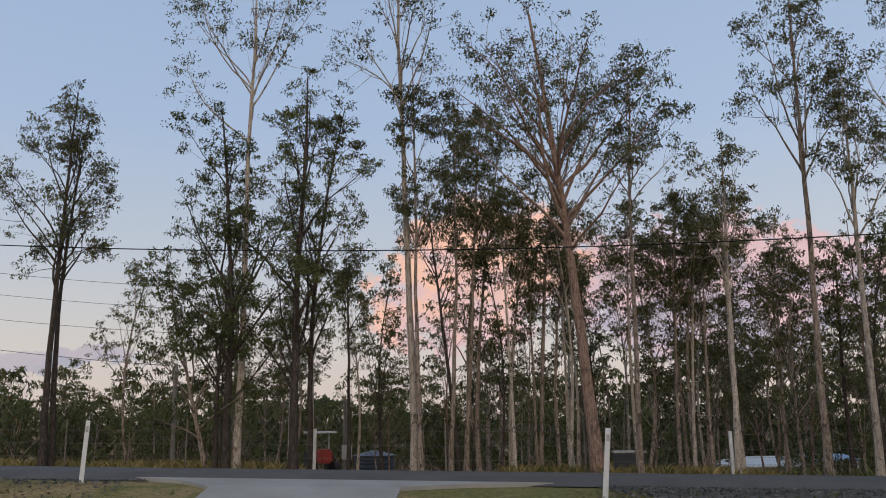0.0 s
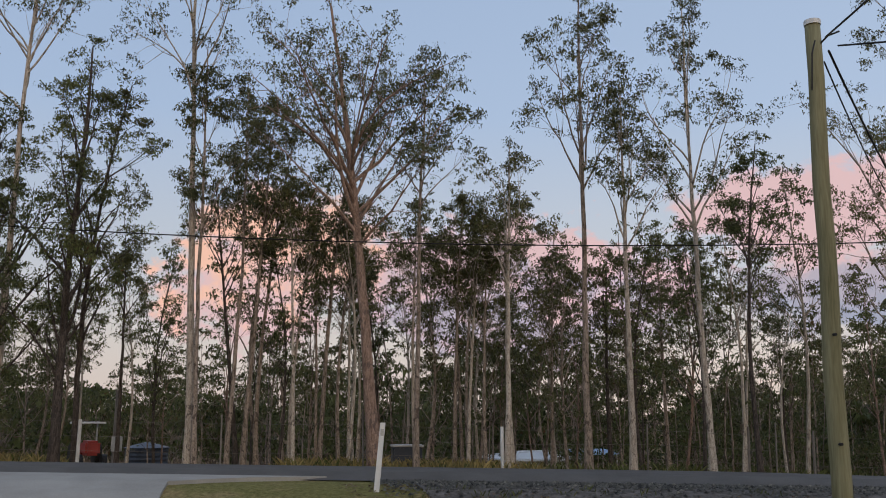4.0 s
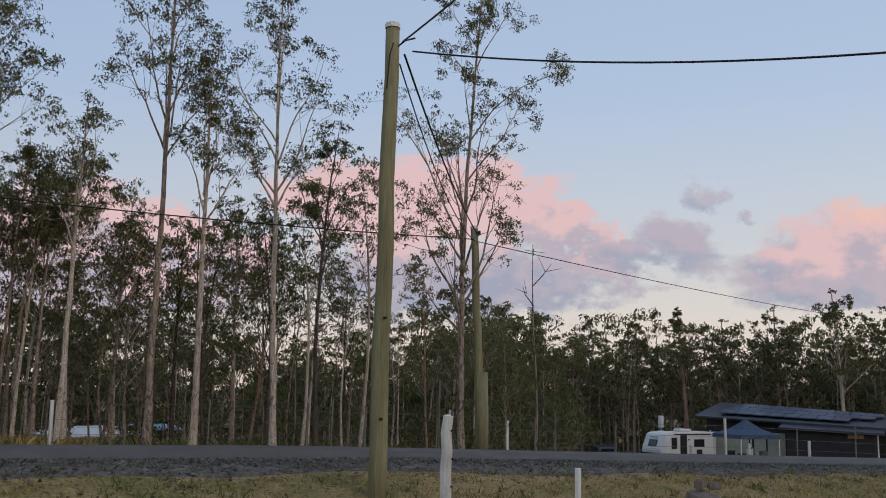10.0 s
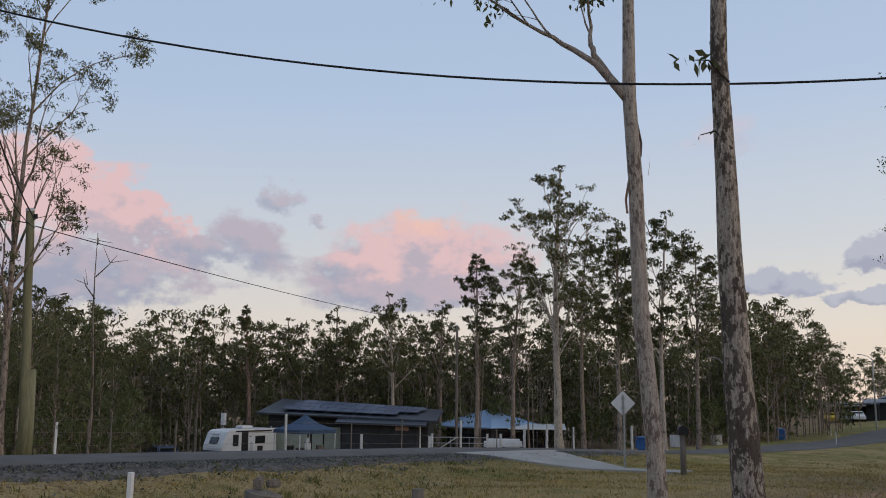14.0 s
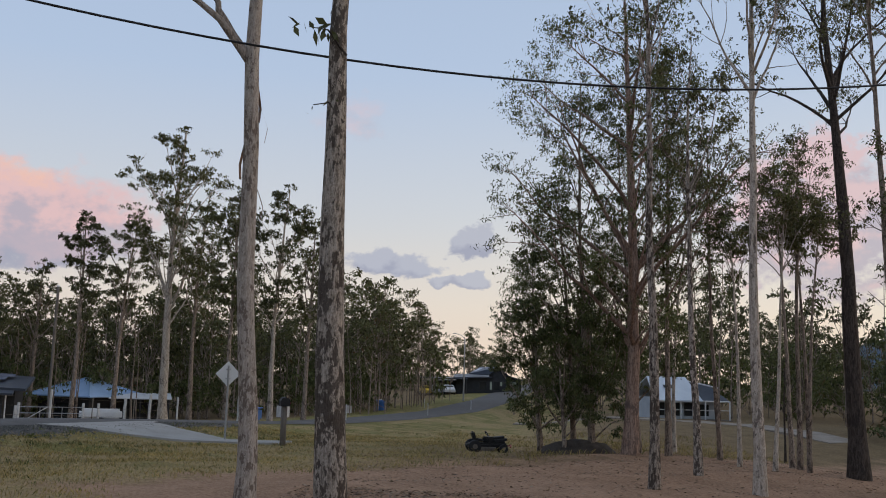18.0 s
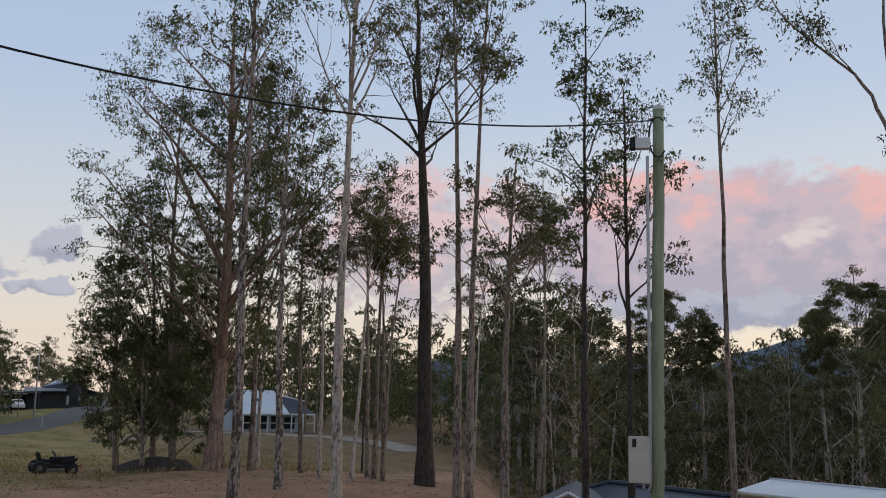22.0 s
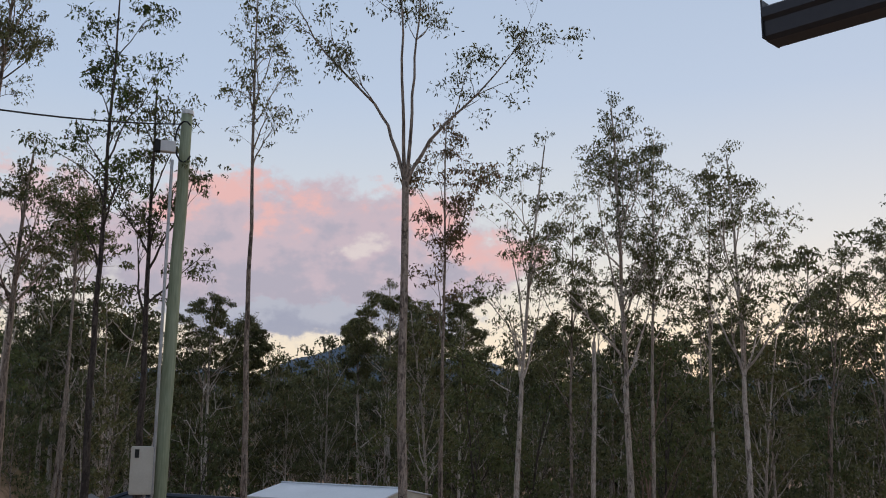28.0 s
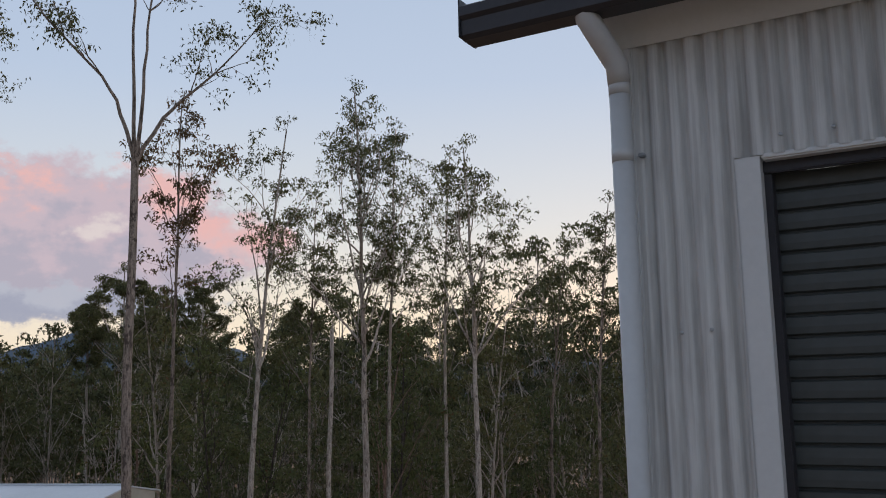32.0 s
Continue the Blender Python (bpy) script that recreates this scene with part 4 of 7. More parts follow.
def stand(stock, seed, count, az0, az1, d0, d1, k0, k1, gap):
    """Copies of the stock trees, scattered over a sector with a least gap between them."""
    rng = np.random.default_rng(seed)
    taken = []
    tries = 0
    while len(taken) < count and tries < 4000:
        tries += 1
        a, d = radians(rng.uniform(az0, az1)), rng.uniform(d0, d1)
        x, y = 0.6 + d * math.sin(a), -0.5 + d * math.cos(a)
        off = y - road_at(x)[0]
        if off < HALF + 2.2 and off > -9:
            continue
        if any((x - p) ** 2 + (y - q) ** 2 < gap * gap for p, q in taken):
            continue
        taken.append((x, y))
        k = rng.uniform(k0, k1)
        copy_thing(stock[len(taken) % len(stock)], pose(x, y, ground_z(x, y), 0, 0, rng.uniform(0, 360)) @ Matrix.Diagonal((k * 1.05, k * 1.05, k, 1)))


YOUNG = [stock_tree(400 + i, h, w, c0, dn, bk, lf) for i, (h, w, c0, dn, bk, lf) in enumerate((
    (8.0, 1.2, 0.42, 0.9, BARK_MID, LEAF), (7.2, 1.1, 0.35, 1.0, BARK_DARK, LEAF_DENSE), (8.6, 1.3, 0.52, 0.9, BARK_PALE, LEAF),
    (6.2, 1.2, 0.26, 1.0, BARK_MID, LEAF), (7.6, 1.0, 0.5, 0.9, BARK_PALE, LEAF), (6.8, 1.3, 0.38, 0.9, BARK_RED, LEAF_DENSE)))]
homes = ((-11.6, 34.5), (-2.2, 33.0), (4.4, 31.8), (10.5, 33.5), (17.0, 31.0), (22.6, 28.8))
for tree, (hx, hy) in zip(YOUNG, homes):
    tree.location = (hx, hy, ground_z(hx, hy))
stand(YOUNG, 71, 38, -1, 33, 26, 38, 0.7, 1.05, 1.7)
stand(YOUNG, 72, 12, -15, -3, 27, 38, 0.55, 0.85, 1.8)
stand(YOUNG, 73, 3, 96, 119, 30, 55, 0.7, 1.1, 3.0)
stand(YOUNG, 74, 10, 31, 45, 29, 40, 0.55, 0.8, 2.2)
stand(YOUNG, 75, 38, 138, 172, 27, 44, 1.0, 1.35, 2.0)
stand(YOUNG, 76, 3, 119, 127, 30, 46, 1.0, 1.4, 2.2)


# ---- woods farther off ----
def three(vf):
    """The same faces as triangles."""
    return vf[0], np.concatenate([vf[1][:, :3], vf[1][:, [0, 2, 3]]])


def s_at(f):
    return min(max(f, 0.0), 1.0) ** 2


def clumps(rng, centres, count, spread, size):
    """Leaves crowded into the upper skin of rounded tufts."""
    c = np.repeat(np.asarray(centres, float), count, axis=0)
    n = len(c)
    r = rng.normal(0, 1, (n, 3))
    r[:, 2] = np.abs(r[:, 2]) - 0.35
    r /= np.linalg.norm(r, axis=1, keepdims=True) + 1e-9
    r *= rng.random((n, 1)) ** 0.35 * np.repeat(rng.uniform(0.6, 1.25, len(centres)) * spread, count)[:, None] * [[1.0, 1.0, 0.75]]
    v, f = lances(rng, c + r, 1, 0.01, size)
    return v, f


def wood_stock(seed, h, w, c0, leaves, size, n=6, limbs=7):
    """A few plain far trees: trunk, limbs and tufts of leaves."""
    out = []
    for i in range(n):
        rng = np.random.default_rng(seed + i)
        hh = h * rng.uniform(0.85, 1.15)
        u = np.linspace(0, 1, 6)
        tp = np.stack([rng.normal(0, 0.35) * u ** 2 + 0.06 * np.sin(u * 7), rng.normal(0, 0.35) * u ** 2, u * hh], 1)
        tr = three(tube(tp, 0.0085 * h ** 0.9 * (1 - 0.8 * u), 4))
        br, tips = [], []
        a = rng.uniform(0, 6.28)
        for k in range(limbs):
            g = (k + rng.random()) / max(limbs, 1)
            a += 2.4
            reach = w * float(np.interp(g, (0, 0.3, 0.65, 1.0), (0.75, 1.0, 0.85, 0.35))) * rng.uniform(0.55, 1.05)
            high = hh * (c0 + 0.06 + (0.94 - c0) * g ** 0.85)
            p = np.array([0, 0, max(high - reach * rng.uniform(1.0, 1.8), hh * c0 * 0.85)]) + tp[-1] * [1, 1, 0] * s_at(high / hh)
            q = np.array([math.cos(a) * reach, math.sin(a) * reach, high])
            br.append(three(tube([p, p * 0.45 + q * 0.55 + rng.normal(0, 0.05 * w, 3), q], [0.036, 0.024, 0.010], 3)))
            tips.append(q)
            for m in range(2):
                t = q + rng.normal(0, 0.34 * w ** 0.6, 3) * [1, 1, 0.7] - [0, 0, 0.15]
                br.append(three(tube([p * 0.35 + q * 0.65, t], [0.018, 0.007], 3)))
                tips.append(t)
        tips += [tp[-1], tp[-1] + rng.normal(0, 0.25, 3)]
        lv = clumps(rng, tips, max(1, leaves // len(tips)), 0.30 + 0.13 * w, size) if leaves else None
        out.append((tr, br, lv))
    return out


def wood(name, spots, stock, seed, label, bark, leaf):
    """Far trees joined into one stand."""
    rng = np.random.default_rng(seed)
    V, F, I, n = [], [], [], 0
    for x, y, k in spots:
        tr, br, lv = stock[int(rng.integers(len(stock)))]
        a = rng.uniform(0, 6.28)
        R = np.array([[math.cos(a), -math.sin(a), 0], [math.sin(a), math.cos(a), 0], [0, 0, 1]])
        s = np.array([k * rng.uniform(0.9, 1.1)] * 2 + [k])
        for (v, f), m in ((tr, 0), *[(b, 0) for b in br], *([(lv, 1)] if lv else [])):
            V.append((v * s) @ R.T + [x, y, ground_z(x, y)])
            F.append(f + n)
            I.append(np.full(len(f), m))
            n += len(v)
    ob = new(name, mesh_of(name, np.concatenate(V), np.concatenate(F), [bark, leaf], np.concatenate(I)))
    return tagged(ob, label, "woods", kind="stuff")


def spots(seed, count, az0, az1, d0, d1, k0, k1, keep=None):
    rng = np.random.default_rng(seed)
    out = []
    for i in range(count):
        a, d, k = radians(rng.uniform(az0, az1)), d0 + (d1 - d0) * rng.random() ** 0.8, rng.uniform(k0, k1)
        x, y = 0.6 + d * math.sin(a), -0.5 + d * math.cos(a)
        ry, rz = road_at(x)
        if -6 < y - ry < 5 or (keep and not keep(x, y)):
            continue
        out.append((x, y, k))
    return out


STOCK = wood_stock(500, 9.0, 1.7, 0.36, 640, 0.28, 6, 9)
THIN = wood_stock(580, 9.0, 1.2, 0.5, 520, 0.26, 6, 8)
BUSH = wood_stock(540, 5.0, 1.9, 0.06, 440, 0.36, 6, 9)
TALL = wood_stock(520, 15.5, 2.8, 0.40, 1800, 0.26, 6, 13)
THICKET = wood_stock(560, 9.0, 3.2, 0.05, 800, 0.40, 6, 12)
FAR = wood_stock(600, 9.0, 2.4, 0.05, 260, 0.5, 5, 5)
STEMS = wood_stock(640, 8.0, 0.8, 0.7, 0, 0.2, 6, 3)
valley_gap = lambda x, y: 129.3 < math.degrees(math.atan2(x - 0.6, y + 0.5)) < 133.6
clear = lambda x, y: math.hypot(x - 22.5, y + 15.2) > 12
wood("north_woods", spots(1, 90, -34, 6, 70, 130, 0.7, 1.05) + spots(22, 40, -34, 2, 46, 75, 0.5, 0.8), STOCK + BUSH, 2, "low grey-green bushland beyond the road", BARK_MID, LEAF)
wood("roadside_woods", spots(3, 100, -2, 44, 40, 80, 0.6, 0.95), STOCK + THIN, 4, "dark thicket of young eucalypts behind the road fence", BARK_MID, LEAF)
wood("roadside_scrub", spots(23, 190, -30, 46, 52, 80, 0.65, 1.1) + spots(41, 50, 6, 46, 34, 50, 0.3, 0.5) + spots(44, 18, 8, 42, 52, 78, 1.1, 1.6), BUSH, 24, "low dark scrub under the roadside eucalypts", BARK_MID, LEAF_DENSE)
wood("roadside_stems", spots(24, 55, -2, 46, 28, 60, 0.5, 0.9), STEMS, 25, "bare thin stems of crowded saplings", BARK_MID, LEAF)
wood("north_east_woods", spots(5, 220, 30, 94, 84, 125, 0.95, 1.4) + spots(49, 46, 37, 53, 84, 112, 1.3, 1.65) + spots(50, 110, 54, 92, 86, 114, 1.1, 1.4), STOCK + THIN, 6, "continuous line of eucalypt forest behind the houses", BARK_MID, LEAF)
wood("north_east_scrub", spots(25, 120, 28, 97, 96, 140, 1.1, 1.8) + spots(42, 130, 30, 94, 82, 100, 0.6, 1.0), BUSH, 26, "dark undergrowth of the forest behind the houses", BARK_MID, LEAF_DENSE)
wood("north_east_stems", spots(26, 230, 32, 92, 78, 120, 0.8, 1.35), STEMS, 27, "bare pale stems along the forest edge", BARK_MID, LEAF)
wood("far_east_woods", spots(15, 110, 80, 101, 165, 230, 1.0, 1.4), STOCK + BUSH, 16, "distant eucalypts behind the far house", BARK_MID, LEAF)
wood("east_woods", spots(7, 70, 96, 118, 66, 130, 0.8, 1.3), STOCK + THIN, 8, "open eucalypt wood on the falling slope", BARK_MID, LEAF)
wood("east_scrub", spots(8, 80, 97, 124, 75, 140, 0.9, 1.4), BUSH, 9, "low undergrowth at the back of the wood", BARK_MID, LEAF_DENSE)
wood("valley_woods", [(x, y, 0.86 + 0.1 * k if valley_gap(x, y) else k) for x, y, k in spots(9, 185, 115.5, 182, 52, 100, 0.95, 1.25, clear)], TALL, 10, "dense dark eucalypt forest filling the valley", BARK_PALE, LEAF)
wood("valley_scrub", spots(29, 120, 115, 184, 56, 115, 0.85, 1.3, lambda x, y: clear(x, y) and not valley_gap(x, y)) + spots(43, 54, 114, 182, 50, 62, 0.45, 0.75, clear) + spots(46, 70, 114, 182, 43, 58, 0.28, 0.5, clear), THICKET, 30, "dark undergrowth of the valley forest", BARK_MID, LEAF_DENSE)
wood("valley_stems", spots(28, 150, 112, 180, 44, 90, 1.1, 1.7, clear), STEMS, 31, "bare pale stems in the valley forest", BARK_PALE, LEAF)
wood("gap_woods", spots(47, 110, 122, 145, 118, 165, 1.75, 2.0), STOCK, 48, "olive treetops on the far side of the valley", BARK_MID, LEAF)
wood("skyline_woods", spots(31, 190, -40, 186, 190, 330, 1.0, 1.5, lambda x, y: abs(math.degrees(math.atan2(x, y)) - 92) > 9), FAR, 32, "far belt of bushland along the skyline", BARK_MID, LEAF)


# ---- poles, cables and roadside furniture ----
TIMBER = mottled("treated_pine", (0.14, 0.13, 0.07), (0.30, 0.28, 0.17), 5, 40, 0.85, 0, 0.5, 0.2, (1, 1, 0.08), 0.01)
GREENPOLE = mottled("green_treated_pole", (0.17, 0.20, 0.12), (0.37, 0.40, 0.28), 5, 40, 0.85, 0, 0.5, 0.2, (1, 1, 0.08), 0.01)
GREYWOOD = mottled("weathered_timber", (0.10, 0.085, 0.075), (0.26, 0.23, 0.20), 7, 50, 0.9, 0, 0.6, 0.2, (1, 1, 0.15), 0.01)
WHITEWOOD = mottled("flaking_white_paint", (0.42, 0.41, 0.40), (0.72, 0.71, 0.70), 6, 45, 0.8, 0, 0.4, 0.3, (1, 1, 0.3))
WHITE = mottled("white_plastic", (0.62, 0.62, 0.62), (0.74, 0.74, 0.74), 2, 30, 0.45, 0, 0.05, 0.4)
BLACK = mottled("black_rubber", (0.010, 0.010, 0.011), (0.022, 0.022, 0.024), 8, 60, 0.6, 0, 0.1)
STEEL = mottled("galvanised_steel", (0.30, 0.31, 0.32), (0.48, 0.49, 0.50), 6, 50, 0.45, 0.8, 0.05)
BEIGE = mottled("cream_enamel", (0.46, 0.43, 0.36), (0.58, 0.55, 0.47), 2, 40, 0.5, 0, 0.05)
DARK = mottled("charcoal_cladding", (0.022, 0.022, 0.024), (0.045, 0.045, 0.048), 2, 30, 0.6, 0, 0.1)
GLASS = mottled("dark_window_glass", (0.015, 0.018, 0.02), (0.03, 0.034, 0.038), 1, 8, 0.08, 0, 0.0, 0.6)
PALEGLASS = mottled("pale_green_blind", (0.30, 0.34, 0.27), (0.44, 0.47, 0.38), 1, 8, 0.3, 0, 0.0, 0.5)
TUBBLUE = mottled("blue_plastic", (0.03, 0.10, 0.30), (0.05, 0.15, 0.42), 3, 30, 0.45)
BLUE = mottled("blue_canvas", (0.035, 0.060, 0.11), (0.065, 0.105, 0.175), 3, 30, 0.8, 0, 0.2)
BLUEROOF = mottled("pale_blue_steel_roof", (0.27, 0.42, 0.64), (0.38, 0.53, 0.75), 1, 20, 0.35, 0.2, 0.05)
PALEROOF = mottled("pale_grey_blue_roof", (0.50, 0.56, 0.62), (0.66, 0.71, 0.76), 0.8, 20, 0.4, 0.1, 0.05)
PALEWALL = mottled("pale_blue_weatherboard", (0.38, 0.42, 0.46), (0.52, 0.56, 0.60), 1.0, 20, 0.6, 0, 0.05)
NAVYROOF = mottled("dark_slate_steel_roof", (0.035, 0.042, 0.058), (0.06, 0.07, 0.09), 1, 20, 0.4, 0.2, 0.1)
WHITEROOF = mottled("white_steel_roof", (0.60, 0.62, 0.64), (0.74, 0.76, 0.78), 0.6, 20, 0.4, 0.1, 0.05)
SOLAR = mottled("solar_cells", (0.045, 0.062, 0.11), (0.07, 0.092, 0.15), 2, 30, 0.38, 0, 0.0, 0.5)
RED = mottled("faded_red_paint", (0.25, 0.035, 0.03), (0.42, 0.06, 0.05), 3, 30, 0.5)
YELLOW = mottled("yellow_paint", (0.55, 0.38, 0.04), (0.70, 0.50, 0.07), 3, 30, 0.5)


def pole(name, x, y, top, r, mat, label, lean=(0, 0), cap=True):
    z = ground_z(x, y)
    ob = empty(name, x, y, z, label, "pole")
    h = top - z
    n = 9
    pts = [(lean[0] * i / n + 0.012 * math.sin(i * 1.7), lean[1] * i / n + 0.01 * math.cos(i * 2.1), -0.3 + (h + 0.3) * i / n) for i in range(n + 1)]
    part("shaft", rod(pts, [r * (1.08 - 0.22 * i / n) for i in range(n + 1)], 14), mat, ob, smooth=True)
    if cap:
        part("cap", rod([(lean[0], lean[1], h - 0.02), (lean[0], lean[1], h + 0.05), (lean[0], lean[1], h + 0.07)], [r * 0.95, r * 0.95, r * 0.6], 14), WHITE, ob, "pale metal cap")
    return ob


def cable(name, a, b, sag, r, label, n=30):
    pts = wire((a, b), sag, n)
    ob = part(name, rod(pts, r, 6), BLACK, smooth=True)
    return tagged(ob, label, "cable")


main_pole = pole("power_pole", 8.10, 11.12, 7.22, 0.125, TIMBER, "greenish treated-timber power pole on the grass verge", (0.09, 0.06))
hook = part("cable_bracket", rod([(0.10, 0.0, 6.72), (0.22, -0.10, 6.86), (0.34, -0.2, 6.9)], 0.014, 6), BLACK, main_pole)
part("cable_loop", rod([(-0.02, -0.13, 6.75), (-0.10, -0.16, 6.55), (-0.12, -0.15, 6.2), (-0.12, -0.13, 6.0)], 0.012, 6), BLACK, main_pole)
for k, zz in enumerate((1.1, 2.55)):
    part("bolt", rod([(0.02 * k - 0.05, -0.11, zz), (0.02 * k - 0.05, -0.16, zz)], 0.022, 6), BLACK, main_pole)
far_pole = pole("street_pole", 17.75, 20.0, 6.35, 0.12, TIMBER, "timber street pole across the road with a thick lower sleeve", (-0.35, 0.05))
part("sleeve", rod([(0, 0, -0.2), (0.0, 0, 1.0), (-0.03, 0, 2.3)], [0.19, 0.185, 0.17], 14), TIMBER, far_pole, smooth=True)
part("insulator", rod([(-0.33, -0.14, 6.2), (-0.33, -0.14, 6.32)], 0.05, 8), BLACK, far_pole)

service_pole = pole("meter_pole", 14.78, -9.95, 7.02, 0.115, GREENPOLE, "pale green service pole with a meter box and grey conduit", (-0.05, -0.12))
zp = ground_z(14.78, -9.95)
to_cam = Vector((0.6 - 14.78, -0.3 + 9.95, 0)).normalized()
left = Vector((to_cam.y, -to_cam.x, 0))
face = math.degrees(math.atan2(to_cam.y, to_cam.x)) - 90
side = Matrix.Rotation(radians(face), 4, "Z")
part("meter_box", box(0.36, 0.22, 0.78, (left * 0.28 + to_cam * 0.12) + Vector((0, 0, 0.72 - zp)), 0.012, side), BEIGE, service_pole, "cream metal meter box")
part("meter_window", box(0.07, 0.01, 0.14, (left * 0.36 + to_cam * 0.237) + Vector((0, 0, 1.0 - zp)), 0.0, side), GLASS, service_pole)
part("conduit", rod([tuple(left * 0.09 + to_cam * 0.12 + Vector((0, 0, z - zp))) for z in (0.30, 1.0, 2.5, 4.0, 6.1)], 0.030, 8), STEEL, service_pole, "grey plastic conduit")
part("conduit_elbow", rod([tuple(v + Vector((0, 0, z - zp))) for v, z in ((left * 0.22 + to_cam * 0.12, 0.36), (left * 0.20 + to_cam * 0.12, 0.24), (left * 0.12 + to_cam * 0.12, 0.20), (left * 0.09 + to_cam * 0.12, 0.30))], 0.030, 8), STEEL, service_pole)
part("junction_box", box(0.26, 0.16, 0.20, (left * 0.17 + to_cam * 0.13) + Vector((0, 0, 6.33 - zp)), 0.01, side), WHITE, service_pole, "white junction box")
# black block added as the shaded side of the junction box
part("box_shaded_side", box(0.10, 0.18, 0.21, (left * 0.35 + to_cam * 0.13) + Vector((0, 0, 6.33 - zp)), 0.01, side), BLACK, service_pole)
loop = [tuple(left * (0.16 * math.cos(a) - 0.1) + to_cam * 0.13 + Vector((0, 0, 6.45 - zp + 0.38 * math.sin(a)))) for a in np.linspace(2.2, -2.4, 12)]
part("drip_loop", rod(loop, 0.016, 6), BLACK, service_pole, smooth=True)

GP = tuple(Vector((14.73, -10.07, 6.82)) + left * 0.05)
cable("service_cable", (8.42, 10.95, 6.82), GP, 1.60, 0.014, "heavy black service cable sagging between two poles", 40)
cable("street_cable", (17.4, 20.0, 6.02), (-52.0, 32.3, 13.0), 2.55, 0.016, "black street cable strung along the far side of the road", 50)
cable("house_cable", (17.4, 20.1, 6.0), (66.0, 29.9, 6.9), 0.3, 0.014, "thin black cable running on along the houses", 30)
cable("drop_cable", (8.25, 11.05, 6.6), (17.45, 19.9, 5.9), 0.55, 0.012, "black drop cable between the two timber poles", 24)
cable("drop_cable", (8.3, 11.0, 6.75), (17.4, 19.85, 6.1), 0.25, 0.018, "twisted black drop cable between the two timber poles", 24)
cable("overhead_cable", (8.3, 11.05, 6.98), (1.0, -5.4, 4.1), 0.25, 0.014, "twisted black cable running back over the yard", 24)
pole("street_pole", 66.0, 29.9, 7.1, 0.11, GREYWOOD, "grey timber street pole among the trunks")
pole("street_pole", -56.0, 58.0, 16.0, 0.14, GREYWOOD, "tall timber pole beyond the road")
pole("street_pole", -13.5, 60.0, 10.4, 0.12, GREYWOOD, "tall timber pole half hidden by trees")
for zz in (0.2, 1.6, 3.2):
    cable("distant_cable", (-56.0, 58.0, 15.8 - zz), (-13.5, 60.0, 10.3 - zz), 0.9, 0.014, "faint thin power line beyond the trees", 24)
pole("street_pole", -34.0, 42.0, 7.6, 0.12, GREYWOOD, "timber pole beyond the road")
pole("street_pole", -12.6, 43.5, 4.3, 0.10, GREYWOOD, "short timber pole half hidden by bushes")
cable("far_cable", (-34.0, 42.0, 7.3), (-12.6, 43.5, 4.2), 0.4, 0.014, "black cable beyond the road", 24)


def guide_post(x, y, h, lean, label="white plastic roadside guide post, slightly leaning", wide=0.085):
    z = ground_z(x, y)
    ob = empty("guide_post", x, y, z, label, "guide post", "guide posts")
    bm = bmesh.new()
    for k, (w, d) in enumerate(((wide, 0.03), (wide * 0.92, 0.03))):
        zz = -0.2 if k == 0 else h
        for sx, sy in ((-1, 0), (-0.6, 1), (0.6, 1), (1, 0), (0.5, -0.4), (-0.5, -0.4)):
            bm.verts.new((sx * w / 2 + lean * zz, sy * d, zz))
    bm.verts.ensure_lookup_table()
    for i in range(6):
        bm.faces.new([bm.verts[i], bm.verts[(i + 1) % 6], bm.verts[6 + (i + 1) % 6], bm.verts[6 + i]])
    bm.faces.new(bm.verts[6:])
    bmesh.ops.recalc_face_normals(bm, faces=bm.faces[:])
    part("post", bm, WHITE, ob)
    part("reflector", box(0.05, 0.008, 0.10, (lean * h * 0.86, -0.016, h * 0.86), 0.003), STEEL, ob, "small grey reflector")
    return ob


for gx, gy, gh, gl in ((2.30, 13.8, 1.0, 0.08), (-6.28, 16.33, 1.05, 0.06), (53.5, 7.1, 1.0, 0), (71.9, 3.4, 1.0, 0.02), (91.0, 0.2, 1.0, 0.03), (123.9, -5.6, 1.05, 0), (101, 5.2, 0.9, 0), (18.6, 19.85, 0.95, 0.0), (90.9, -5.0, 1.0, 0)):
    guide_post(gx, gy, gh, gl)


def rough_post(name, x, y, h, r, mat, label, category, lean=(0, 0), seed=3, sides=9):
    rng = np.random.default_rng(seed)
    z = ground_z(x, y)
    ob = empty(name, x, y, z, label, category)
    n = 7
    pts = [(lean[0] * i / n + rng.normal(0, r * 0.10), lean[1] * i / n + rng.normal(0, r * 0.10), -0.2 + (h + 0.2) * i / n) for i in range(n + 1)]
    v, f = tube(pts, [r * (1.08 - 0.16 * i / n) * rng.uniform(0.93, 1.07) for i in range(n + 1)], sides, 0.07, rng)
    bm = bmesh.new()
    vs = [bm.verts.new(p) for p in v]
    for q in f:
        bm.faces.new([vs[i] for i in q])
    cap = bm.verts.new(Vector(pts[-1]) + Vector((0, 0, r * 0.25)))
    for i in range(sides):
        bm.faces.new([vs[-sides + i], vs[-sides + (i + 1) % sides], cap])
    bmesh.ops.recalc_face_normals(bm, faces=bm.faces[:])
    part("shaft", bm, mat, ob)
    return ob


